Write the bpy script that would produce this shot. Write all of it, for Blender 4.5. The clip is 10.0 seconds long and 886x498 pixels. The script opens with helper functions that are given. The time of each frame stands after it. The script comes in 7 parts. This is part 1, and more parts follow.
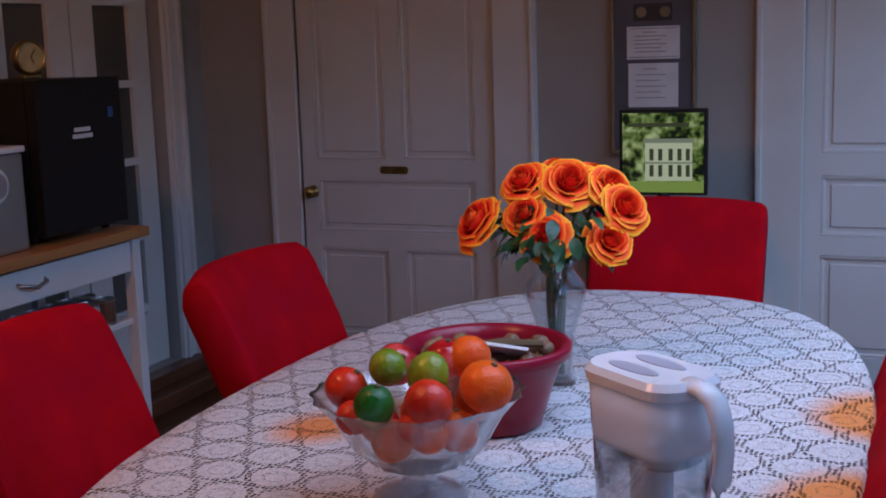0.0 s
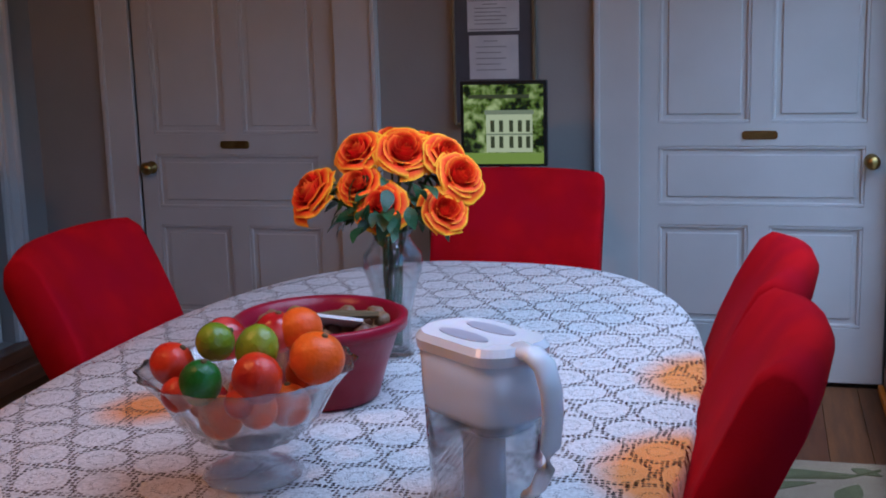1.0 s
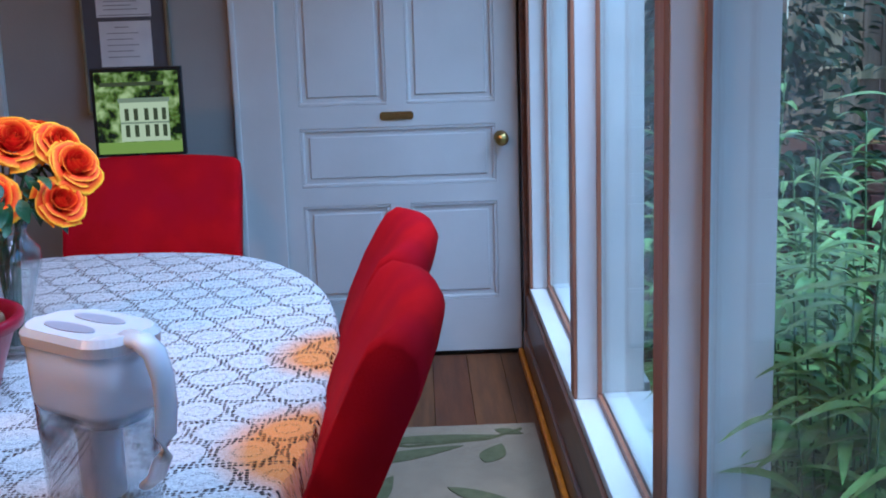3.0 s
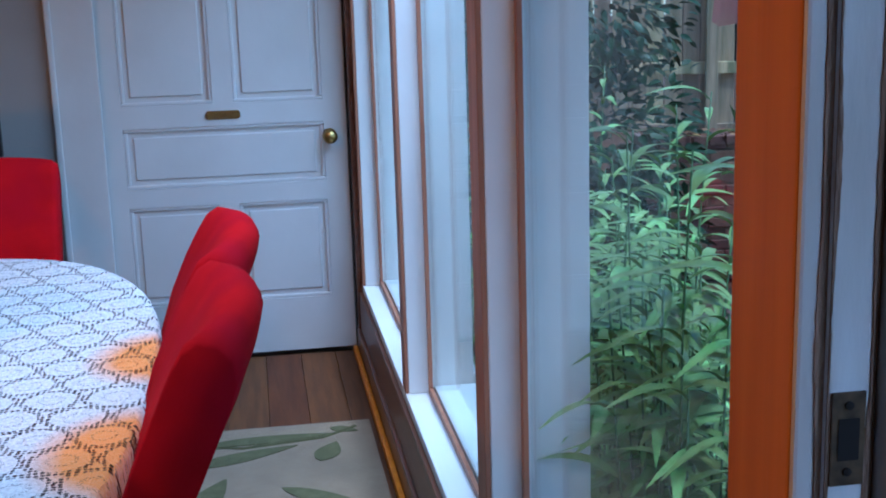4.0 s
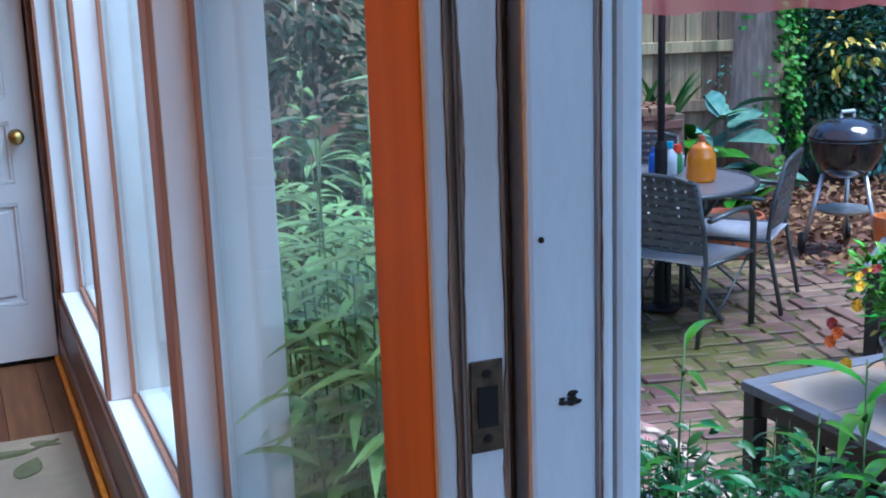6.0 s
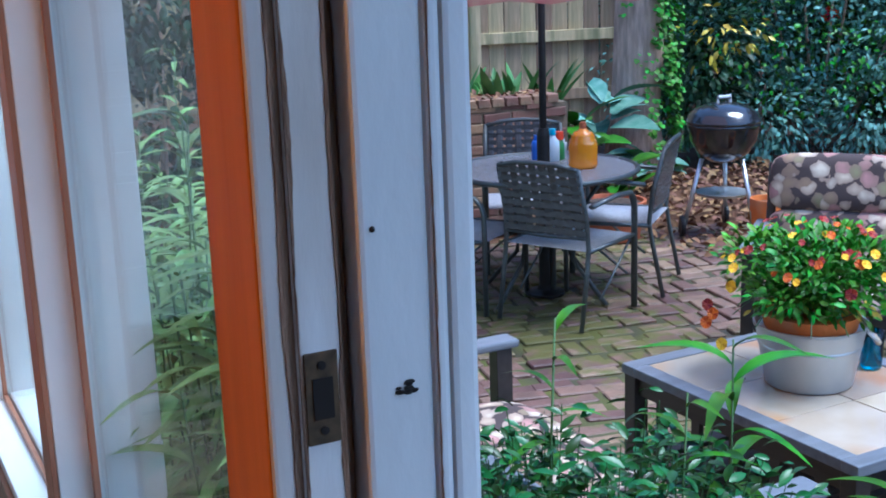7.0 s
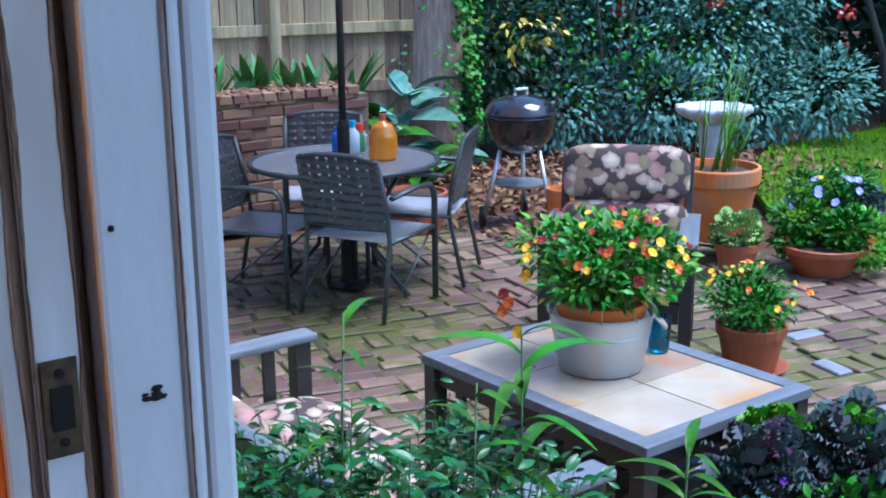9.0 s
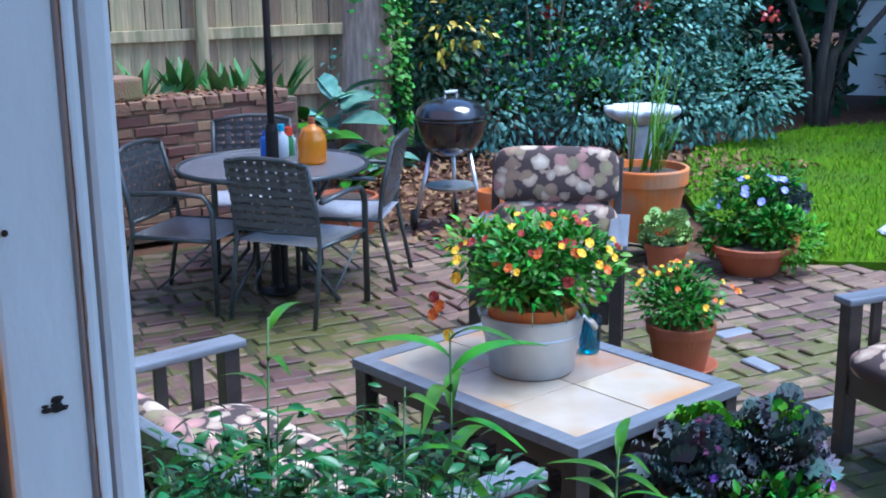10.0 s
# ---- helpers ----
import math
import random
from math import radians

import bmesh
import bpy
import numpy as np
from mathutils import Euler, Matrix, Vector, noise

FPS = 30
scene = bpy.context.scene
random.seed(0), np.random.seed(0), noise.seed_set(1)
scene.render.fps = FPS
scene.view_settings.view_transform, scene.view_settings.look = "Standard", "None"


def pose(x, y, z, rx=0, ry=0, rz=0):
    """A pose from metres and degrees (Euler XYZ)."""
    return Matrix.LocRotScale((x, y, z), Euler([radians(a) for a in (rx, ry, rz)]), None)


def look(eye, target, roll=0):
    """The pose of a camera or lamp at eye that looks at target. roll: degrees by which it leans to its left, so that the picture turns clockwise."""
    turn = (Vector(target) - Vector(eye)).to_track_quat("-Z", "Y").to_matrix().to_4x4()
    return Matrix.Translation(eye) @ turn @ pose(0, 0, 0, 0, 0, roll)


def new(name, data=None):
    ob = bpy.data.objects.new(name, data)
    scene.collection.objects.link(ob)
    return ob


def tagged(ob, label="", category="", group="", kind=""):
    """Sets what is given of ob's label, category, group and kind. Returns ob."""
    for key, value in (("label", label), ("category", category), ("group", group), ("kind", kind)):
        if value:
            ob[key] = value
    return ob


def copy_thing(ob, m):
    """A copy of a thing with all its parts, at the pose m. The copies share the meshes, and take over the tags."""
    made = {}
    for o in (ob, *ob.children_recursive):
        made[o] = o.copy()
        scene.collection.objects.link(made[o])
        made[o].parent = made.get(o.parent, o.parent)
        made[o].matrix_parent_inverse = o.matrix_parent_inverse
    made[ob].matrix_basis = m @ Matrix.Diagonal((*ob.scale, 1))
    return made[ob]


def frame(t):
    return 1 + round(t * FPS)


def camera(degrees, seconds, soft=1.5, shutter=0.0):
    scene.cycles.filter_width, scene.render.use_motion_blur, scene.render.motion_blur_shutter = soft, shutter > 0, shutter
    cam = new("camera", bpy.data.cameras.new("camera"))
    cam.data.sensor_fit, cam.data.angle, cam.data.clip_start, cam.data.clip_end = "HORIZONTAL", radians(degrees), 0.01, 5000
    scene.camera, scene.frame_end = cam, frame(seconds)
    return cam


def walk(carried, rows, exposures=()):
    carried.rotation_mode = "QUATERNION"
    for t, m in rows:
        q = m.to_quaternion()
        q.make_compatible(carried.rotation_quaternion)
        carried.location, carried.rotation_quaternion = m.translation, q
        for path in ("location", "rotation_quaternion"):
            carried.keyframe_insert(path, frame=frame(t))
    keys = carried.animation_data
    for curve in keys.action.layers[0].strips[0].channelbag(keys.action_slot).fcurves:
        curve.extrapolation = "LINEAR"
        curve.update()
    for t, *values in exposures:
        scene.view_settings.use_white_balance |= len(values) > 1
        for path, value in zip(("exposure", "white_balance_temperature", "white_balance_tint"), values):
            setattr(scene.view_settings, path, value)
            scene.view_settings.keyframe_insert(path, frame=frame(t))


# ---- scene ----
EXPOSURES = [(0.0, 0.42, 5050, 20), (1.0, 0.58, 4900, 12), (2.0, 0.75, 4650, 8), (3.0, 0.92, 4550, 6), (4.5, 1.07, 4550, 5), (5.5, 1.27, 4800, 6), (7.5, 1.38, 5050, 7), (10.0, 1.48, 5050, 7)]
cam = camera(39.82, 10.0, 1.9)
# seconds, eye x y z, yaw, pitch, roll
PATH = [
    (0.0, 0.189, -0.055, 1.433, 21.36, -9.61, 1.76),
    (0.5, 0.199, -0.028, 1.421, 18.11, -10.27, 1.73),
    (1.0, 0.211, -0.016, 1.414, 14.41, -10.88, 1.55),
    (1.5, 0.228, -0.012, 1.411, 10.52, -11.34, 1.47),
    (2.0, 0.250, -0.010, 1.408, 6.58, -11.64, 1.55),
    (2.5, 0.268, -0.009, 1.404, 2.56, -11.82, 1.71),
    (4.0, 0.323, -0.025, 1.400, -8.95, -12.24, 1.71),
    (4.5, 0.331, -0.028, 1.399, -12.64, -12.38, 1.53),
    (5.0, 0.343, -0.028, 1.394, -16.13, -12.45, 1.30),
    (5.5, 0.360, -0.026, 1.390, -19.37, -12.63, 1.55),
    (7.0, 0.419, -0.042, 1.386, -27.43, -13.57, 1.94),
    (7.5, 0.435, -0.039, 1.383, -29.81, -13.86, 1.55),
    (8.0, 0.444, -0.041, 1.383, -32.12, -14.07, 1.14),
    (8.5, 0.453, -0.042, 1.381, -34.33, -14.14, 0.85),
    (9.0, 0.462, -0.042, 1.383, -36.35, -14.16, 0.67),
    (9.5, 0.473, -0.040, 1.380, -38.12, -14.09, 0.66),
    (10.0, 0.485, -0.034, 1.376, -39.54, -14.03, 0.62),
]
walk(cam, [(t, pose(x, y, z, 90 + pitch, roll, yaw)) for t, x, y, z, yaw, pitch, roll in PATH], EXPOSURES)
# ---- world and light ----
world = bpy.data.worlds.new("sky_world")
scene.world = world
world.use_nodes = True
wn = world.node_tree.nodes
sky = wn.new("ShaderNodeTexSky")
sky.sky_type = "NISHITA"
sky.sun_disc = False
sky.sun_elevation = radians(66)
sky.sun_rotation = radians(130)
sky.air_density, sky.dust_density, sky.ozone_density = 1.0, 0.6, 3.0
wn["Background"].inputs["Strength"].default_value = 0.15
world.node_tree.links.new(sky.outputs["Color"], wn["Background"].inputs["Color"])
sun = new("sun", bpy.data.lights.new("sun", "SUN"))
sun.data.energy, sun.data.angle, sun.data.color = 2.5, radians(30), (1.0, 0.98, 0.95)
sun.matrix_world = look((0, 0, 0), (-0.30, 0.24, -0.92))


# Added area lamp in the window tops, boosting sky light on the table
window_fill = new("window_sky_light", bpy.data.lights.new("window_sky_light", "AREA"))
window_fill.data.shape, window_fill.data.size, window_fill.data.size_y = "RECTANGLE", 3.4, 0.65
window_fill.data.energy, window_fill.data.color = 15, (0.74, 0.87, 1.0)
window_fill.matrix_world = look((0.69, 2.8, 1.95), (0.28, 3.05, 0.8))
window_fill.data.spread = radians(122)


# ---- materials ----
def mat(name, c1, c2=None, rough=0.6, metal=0.0, scale=6.0, bump=0.0, bscale=None, detail=4.0, stretch=(1, 1, 1),
        c3=None, big=0.9, sheen=0.0, coat=0.0, rnd=0.0, spec=None, island=False, subsurface=0.0, rvar=0.1):
    """Noise-mixed base colour at two scales, roughness variation and fine relief, in object coordinates."""
    m = bpy.data.materials.new(name)
    m.use_nodes = True
    n, ln = m.node_tree.nodes, m.node_tree.links
    b = n["Principled BSDF"]
    c2 = c2 or tuple(v * 0.8 for v in c1)
    tc = n.new("ShaderNodeTexCoord")
    mp = n.new("ShaderNodeMapping")
    mp.inputs["Scale"].default_value = stretch
    ln.new(tc.outputs["Object"], mp.inputs["Vector"])
    vec = mp.outputs["Vector"]
    nz = n.new("ShaderNodeTexNoise")
    nz.inputs["Scale"].default_value, nz.inputs["Detail"].default_value = scale, detail
    ln.new(vec, nz.inputs["Vector"])
    rp = n.new("ShaderNodeValToRGB")
    rp.color_ramp.elements[0].position, rp.color_ramp.elements[1].position = 0.35, 0.65
    rp.color_ramp.elements[0].color, rp.color_ramp.elements[1].color = (*c1, 1), (*c2, 1)
    ln.new(nz.outputs["Fac"], rp.inputs["Fac"])
    col = rp.outputs["Color"]
    nb = n.new("ShaderNodeTexNoise")
    nb.inputs["Scale"].default_value, nb.inputs["Detail"].default_value = big, 3
    ln.new(vec, nb.inputs["Vector"])
    if c3:
        mx = n.new("ShaderNodeMixRGB")
        r2 = n.new("ShaderNodeValToRGB")
        r2.color_ramp.elements[0].position, r2.color_ramp.elements[1].position = 0.48, 0.66
        ln.new(nb.outputs["Fac"], r2.inputs["Fac"])
        ln.new(r2.outputs["Color"], mx.inputs["Fac"])
        ln.new(col, mx.inputs["Color1"])
        mx.inputs["Color2"].default_value = (*c3, 1)
        col = mx.outputs["Color"]
    if rnd:
        src = None
        if island:
            g = n.new("ShaderNodeNewGeometry")
            src = g.outputs["Random Per Island"]
        else:
            g = n.new("ShaderNodeObjectInfo")
            src = g.outputs["Random"]
        mr = n.new("ShaderNodeMapRange")
        mr.inputs["To Min"].default_value, mr.inputs["To Max"].default_value = 1 - rnd, 1 + rnd
        ln.new(src, mr.inputs["Value"])
        hs = n.new("ShaderNodeHueSaturation")
        ln.new(col, hs.inputs["Color"])
        ln.new(mr.outputs["Result"], hs.inputs["Value"])
        m2 = n.new("ShaderNodeMapRange")
        m2.inputs["To Min"].default_value, m2.inputs["To Max"].default_value = 0.5 - rnd * 0.06, 0.5 + rnd * 0.06
        ln.new(src, m2.inputs["Value"])
        ln.new(m2.outputs["Result"], hs.inputs["Hue"])
        col = hs.outputs["Color"]
    ln.new(col, b.inputs["Base Color"])
    rr = n.new("ShaderNodeMapRange")
    rr.inputs["To Min"].default_value, rr.inputs["To Max"].default_value = max(rough - rvar, 0.02), min(rough + rvar, 1)
    ln.new(nb.outputs["Fac"], rr.inputs["Value"])
    ln.new(rr.outputs["Result"], b.inputs["Roughness"])
    b.inputs["Metallic"].default_value = metal
    if spec is not None:
        b.inputs["Specular IOR Level"].default_value = spec
    if sheen:
        b.inputs["Sheen Weight"].default_value = sheen
        b.inputs["Sheen Roughness"].default_value = 0.4
    if coat:
        b.inputs["Coat Weight"].default_value, b.inputs["Coat Roughness"].default_value = coat, 0.15
    if subsurface:
        b.inputs["Subsurface Weight"].default_value = subsurface
        b.inputs["Subsurface Radius"].default_value = (0.02, 0.01, 0.004)
    if bump:
        nf = n.new("ShaderNodeTexNoise")
        nf.inputs["Scale"].default_value, nf.inputs["Detail"].default_value = bscale or scale * 8, 6
        ln.new(vec, nf.inputs["Vector"])
        bp = n.new("ShaderNodeBump")
        bp.inputs["Strength"].default_value, bp.inputs["Distance"].default_value = bump, 0.01
        ln.new(nf.outputs["Fac"], bp.inputs["Height"])
        ln.new(bp.outputs["Normal"], b.inputs["Normal"])
    return m


def glass_mat(name, color=(1, 1, 1), rough=0.0, ior=1.45):
    m = bpy.data.materials.new(name)
    m.use_nodes = True
    b = m.node_tree.nodes["Principled BSDF"]
    b.inputs["Base Color"].default_value = (*color, 1)
    b.inputs["Transmission Weight"].default_value = 1
    b.inputs["Roughness"].default_value = rough
    b.inputs["IOR"].default_value = ior
    return m


PAINT = mat("white_trim_paint", (0.74, 0.74, 0.73), (0.68, 0.67, 0.66), 0.38, scale=3, bump=0.05, bscale=40)
DOORP = mat("white_door_paint", (0.66, 0.655, 0.65), (0.60, 0.59, 0.58), 0.42, scale=2.5, bump=0.06, bscale=30)
WALLP = mat("pale_wall_paint", (0.36, 0.345, 0.33), (0.32, 0.31, 0.295), 0.7, scale=2, bump=0.08, bscale=90)
# Ceiling is unseen; its beige is toned down to cut bounced light
CEILP = mat("bounce_damping_ceiling", (0.42, 0.38, 0.33), (0.38, 0.34, 0.3), 0.8, scale=2)
EXTP = mat("weathered_white_paint", (0.72, 0.75, 0.77), (0.65, 0.68, 0.70), 0.5, scale=5, bump=0.25, bscale=22, c3=(0.62, 0.63, 0.63), stretch=(1, 1, 0.45))
WORN = mat("worn_jamb_paint", (0.82, 0.83, 0.84), (0.74, 0.73, 0.72), 0.5, scale=14, bump=0.1, bscale=70, stretch=(1.3, 1.3, 0.3), c3=(0.58, 0.53, 0.48), big=6)
BARE = mat("bare_splintered_wood", (0.32, 0.20, 0.13), (0.19, 0.12, 0.08), 0.8, scale=30, bump=0.6, bscale=120, stretch=(2, 2, 0.4))
# Rear wall is unseen; tan chosen to weaken and warm bounced light
REARP = mat("bounce_damping_tan", (0.30, 0.22, 0.15), (0.26, 0.19, 0.13), 0.8, scale=2)
GRIME = mat("dark_grimy_wood", (0.10, 0.065, 0.045), (0.20, 0.145, 0.105), 0.7, scale=20, bump=0.5, bscale=70, stretch=(1, 1, 0.25))
STAIN = mat("orange_stained_wood", (0.60, 0.20, 0.012), (0.47, 0.145, 0.009), 0.45, scale=4, bump=0.04, stretch=(5, 5, 0.35), spec=0.1)
STAIN_D = mat("brown_stained_wood", (0.16, 0.055, 0.022), (0.09, 0.032, 0.014), 0.38, scale=7, bump=0.08, stretch=(6, 0.4, 6), coat=0.2)
FLOORW = mat("dark_floor_wood", (0.115, 0.043, 0.015), (0.07, 0.026, 0.010), 0.5, scale=6, bump=0.1, stretch=(6, 0.5, 6), rnd=0.16, spec=0.15)
TARN = mat("tarnished_iron", (0.05, 0.034, 0.02), (0.13, 0.085, 0.045), 0.7, metal=0.3, scale=60)
BRASS = mat("aged_brass", (0.52, 0.36, 0.12), (0.36, 0.24, 0.08), 0.3, metal=1, scale=20)
STEEL = mat("dull_steel", (0.5, 0.5, 0.5), (0.35, 0.35, 0.36), 0.35, metal=1, scale=20)


def thin_glass(name, tint, haze=0.0, ior=1.5, gloss=1.0, bump=0.0):
    """Thin clear sheet: sees straight through, reflects by angle, with an optional pale diffuse share."""
    m = bpy.data.materials.new(name)
    m.use_nodes = True
    n, ln = m.node_tree.nodes, m.node_tree.links
    n.remove(n["Principled BSDF"])
    t, g, f = n.new("ShaderNodeBsdfTransparent"), n.new("ShaderNodeBsdfGlossy"), n.new("ShaderNodeLayerWeight")
    f.inputs["Blend"].default_value = 0.5
    t.inputs["Color"].default_value = (*tint, 1)
    g.inputs["Roughness"].default_value = 0.02
    base = t.outputs[0]
    if haze:
        d, mh = n.new("ShaderNodeBsdfDiffuse"), n.new("ShaderNodeMixShader")
        d.inputs["Color"].default_value = (0.8, 0.84, 0.88, 1)
        mh.inputs["Fac"].default_value = haze
        ln.new(t.outputs[0], mh.inputs[1])
        ln.new(d.outputs[0], mh.inputs[2])
        base = mh.outputs[0]
    if bump:
        nz, bp = n.new("ShaderNodeTexNoise"), n.new("ShaderNodeBump")
        nz.inputs["Scale"].default_value = 60
        bp.inputs["Strength"].default_value = bump
        ln.new(nz.outputs["Fac"], bp.inputs["Height"])
        ln.new(bp.outputs["Normal"], g.inputs["Normal"])
    pw, mul = n.new("ShaderNodeMath"), n.new("ShaderNodeMath")
    pw.operation = "POWER"
    ln.new(f.outputs["Facing"], pw.inputs[0])
    pw.inputs[1].default_value = 4.5
    mul.operation, mul.use_clamp = "MULTIPLY_ADD", True
    ln.new(pw.outputs[0], mul.inputs[0])
    mul.inputs[1].default_value, mul.inputs[2].default_value = 0.95 * gloss, ((ior - 1) / (ior + 1)) ** 2 * gloss
    mx = n.new("ShaderNodeMixShader")
    ln.new(mul.outputs[0], mx.inputs["Fac"])
    ln.new(base, mx.inputs[1])
    ln.new(g.outputs[0], mx.inputs[2])
    ln.new(mx.outputs[0], n["Material Output"].inputs["Surface"])
    return m


BEAD = mat("brown_glazing_bead", (0.36, 0.17, 0.10), (0.28, 0.12, 0.07), 0.45, scale=8, stretch=(5, 5, 0.4), spec=0.3)
JUGG = thin_glass("clear_jug_plastic", (0.95, 0.96, 0.97), 0.02, 1.45, 1.8)
GLASS = thin_glass("window_glass", (0.93, 0.97, 0.96), 0.0, 1.52, 0.5)
CLEAR = thin_glass("clear_glass", (0.93, 0.95, 0.955), 0.015, 1.5, 2.2, 0.1)
CUT = thin_glass("pressed_glass", (0.95, 0.965, 0.97), 0.01, 1.55, 1.9, 0.9)
FROST = thin_glass("frosted_reservoir_plastic", (0.80, 0.86, 0.92), 0.68, 1.45, 1.4)
# The foot's pale diffuse share stands in for light refracted by the glass
CUTF = thin_glass("brightened_glass_foot", (0.95, 0.965, 0.97), 0.28, 1.55, 1.9, 0.9)
WATER = thin_glass("water_in_jug", (0.95, 0.97, 0.98), 0.03, 1.33, 1.0)
DARKV = mat("dark_void", (0.012, 0.01, 0.009), None, 0.9)
RED = mat("red_microsuede", (0.40, 0.002, 0.006), (0.29, 0.0015, 0.005), 0.9, scale=9, bump=0.12, bscale=240, c3=(0.32, 0.002, 0.012), big=4, spec=0.04)
BLACKP = mat("black_plastic", (0.008, 0.008, 0.009), (0.012, 0.012, 0.012), 0.5, scale=40, bump=0.05, bscale=200, spec=0.25)
WHITEPL = mat("white_plastic", (0.78, 0.79, 0.82), (0.74, 0.75, 0.78), 0.28, scale=3, subsurface=0.1)
PAPER = mat("printed_paper", (0.74, 0.74, 0.76), (0.66, 0.66, 0.69), 0.8, scale=12)


# ---- mesh helpers ----
def empty(name, m, label, category, group="", kind=""):
    ob = new(name)
    ob.matrix_basis = m
    ob.empty_display_size = 0.1
    return tagged(ob, label, category, group, kind)


def part(name, bm, material, parent=None, label="", smooth=False, m=None):
    me = bpy.data.meshes.new(name)
    bmesh.ops.recalc_face_normals(bm, faces=bm.faces)
    bm.to_mesh(me)
    bm.free()
    if smooth:
        for p in me.polygons:
            p.use_smooth = True
    me.materials.append(material)
    ob = new(name, me)
    if parent is not None:
        ob.parent = parent
    if m is not None:
        ob.matrix_basis = m
    if label:
        ob["label"] = label
    return ob


def structure(name, bm, material, label, category, smooth=False):
    return tagged(part(name, bm, material, None, "", smooth), label, category, kind="structure")


def box(x0, x1, y0, y1, z0, z1, bev=0.0, bm=None, m=None, seg=2):
    b = bm or bmesh.new()
    r = bmesh.ops.create_cube(b, size=1)
    vs = r["verts"]
    mm = Matrix.Translation(((x0 + x1) / 2, (y0 + y1) / 2, (z0 + z1) / 2)) @ Matrix.Diagonal((x1 - x0, y1 - y0, z1 - z0, 1))
    if m is not None:
        mm = m @ mm
    bmesh.ops.transform(b, matrix=mm, verts=vs)
    if bev:
        es = list({e for v in vs for e in v.link_edges})
        bmesh.ops.bevel(b, geom=es, offset=bev, segments=seg, profile=0.6, affect="EDGES")
    return b


def lathe(profile, seg=32, bm=None, center=(0, 0, 0), lobes=0, amp=0.0, m=None):
    """profile: (radius, z) pairs from the bottom; turned about z."""
    b = bm or bmesh.new()
    rings = []
    for r, z in profile:
        ring = []
        for i in range(seg):
            a = 2 * math.pi * i / seg
            k = r * (1 + amp * math.cos(lobes * a)) if lobes else r
            p = Vector((center[0] + k * math.cos(a), center[1] + k * math.sin(a), center[2] + z))
            ring.append(b.verts.new(m @ p if m is not None else p))
        rings.append(ring)
    for lo, hi in zip(rings, rings[1:]):
        for i in range(seg):
            j = (i + 1) % seg
            b.faces.new((lo[i], lo[j], hi[j], hi[i]))
    if profile[0][0] > 1e-4:
        b.faces.new(rings[0][::-1])
    if profile[-1][0] > 1e-4:
        b.faces.new(rings[-1])
    return b


def tube(points, r, seg=8, bm=None, r1=None, flat=1.0):
    """A round bar along points; r to r1 taper."""
    b = bm or bmesh.new()
    pts = [Vector(p) for p in points]
    n = len(pts)
    r1 = r if r1 is None else r1
    rings = []
    up = Vector((0, 0, 1))
    for i, p in enumerate(pts):
        d = (pts[min(i + 1, n - 1)] - pts[max(i - 1, 0)]).normalized()
        s = d.cross(up if abs(d.z) < 0.95 else Vector((1, 0, 0))).normalized()
        t = s.cross(d).normalized()
        rad = r + (r1 - r) * i / max(n - 1, 1)
        rings.append([b.verts.new(p + s * rad * math.cos(2 * math.pi * k / seg) + t * rad * flat * math.sin(2 * math.pi * k / seg)) for k in range(seg)])
    for lo, hi in zip(rings, rings[1:]):
        for k in range(seg):
            j = (k + 1) % seg
            b.faces.new((lo[k], lo[j], hi[j], hi[k]))
    b.faces.new(rings[0][::-1])
    b.faces.new(rings[-1])
    return b


def ball(center, r, bm=None, u=16, v=10, squash=(1, 1, 1), jitter=0.0):
    b = bm or bmesh.new()
    res = bmesh.ops.create_uvsphere(b, u_segments=u, v_segments=v, radius=r)
    for w in res["verts"]:
        if jitter:
            w.co *= 1 + jitter * noise.noise(w.co * (3.0 / r) + Vector(center) * 7)
        w.co = Vector((w.co.x * squash[0], w.co.y * squash[1], w.co.z * squash[2])) + Vector(center)
    return b


def extrude_outline(pts, thickness, axis, bev=0.0, bm=None):
    """A closed 2D outline given as (a, b), thickened along axis: 'x' (a=y, b=z), 'y' (a=x, b=z), 'z' (a=x, b=y)."""
    b = bm or bmesh.new()

    def at(p, t):
        return {"x": (t, p[0], p[1]), "y": (p[0], t, p[1]), "z": (p[0], p[1], t)}[axis]
    lo = [b.verts.new(at(p, -thickness / 2)) for p in pts]
    hi = [b.verts.new(at(p, thickness / 2)) for p in pts]
    f1, f2 = b.faces.new(lo), b.faces.new(hi)
    n = len(pts)
    for i in range(n):
        b.faces.new((lo[i], lo[(i + 1) % n], hi[(i + 1) % n], hi[i]))
    if bev:
        es = list(f1.edges) + list(f2.edges)
        bmesh.ops.bevel(b, geom=es, offset=bev, segments=3, profile=0.6, affect="EDGES")
    return b


# ---- the room: shell ----
W = 4.61      # inner face of the wall with the two panel doors
XL = -2.77    # inner face of the wall with the glazed doors
XR = 0.70     # inner face of the window wall
YB = -2.6     # wall behind the camera
CEIL = 2.75
GROUND = -0.50

structure("ceiling", box(XL - 0.15, XR + 0.12, YB - 0.15, W + 0.15, CEIL, CEIL + 0.1), CEILP, "unseen beige ceiling, toned down to cut bounced light", "ceiling")
sub = structure("floor", box(XL, XR + 0.1, YB, W, -0.12, -0.022), FLOORW, "dark brown wooden plank floor", "floor")

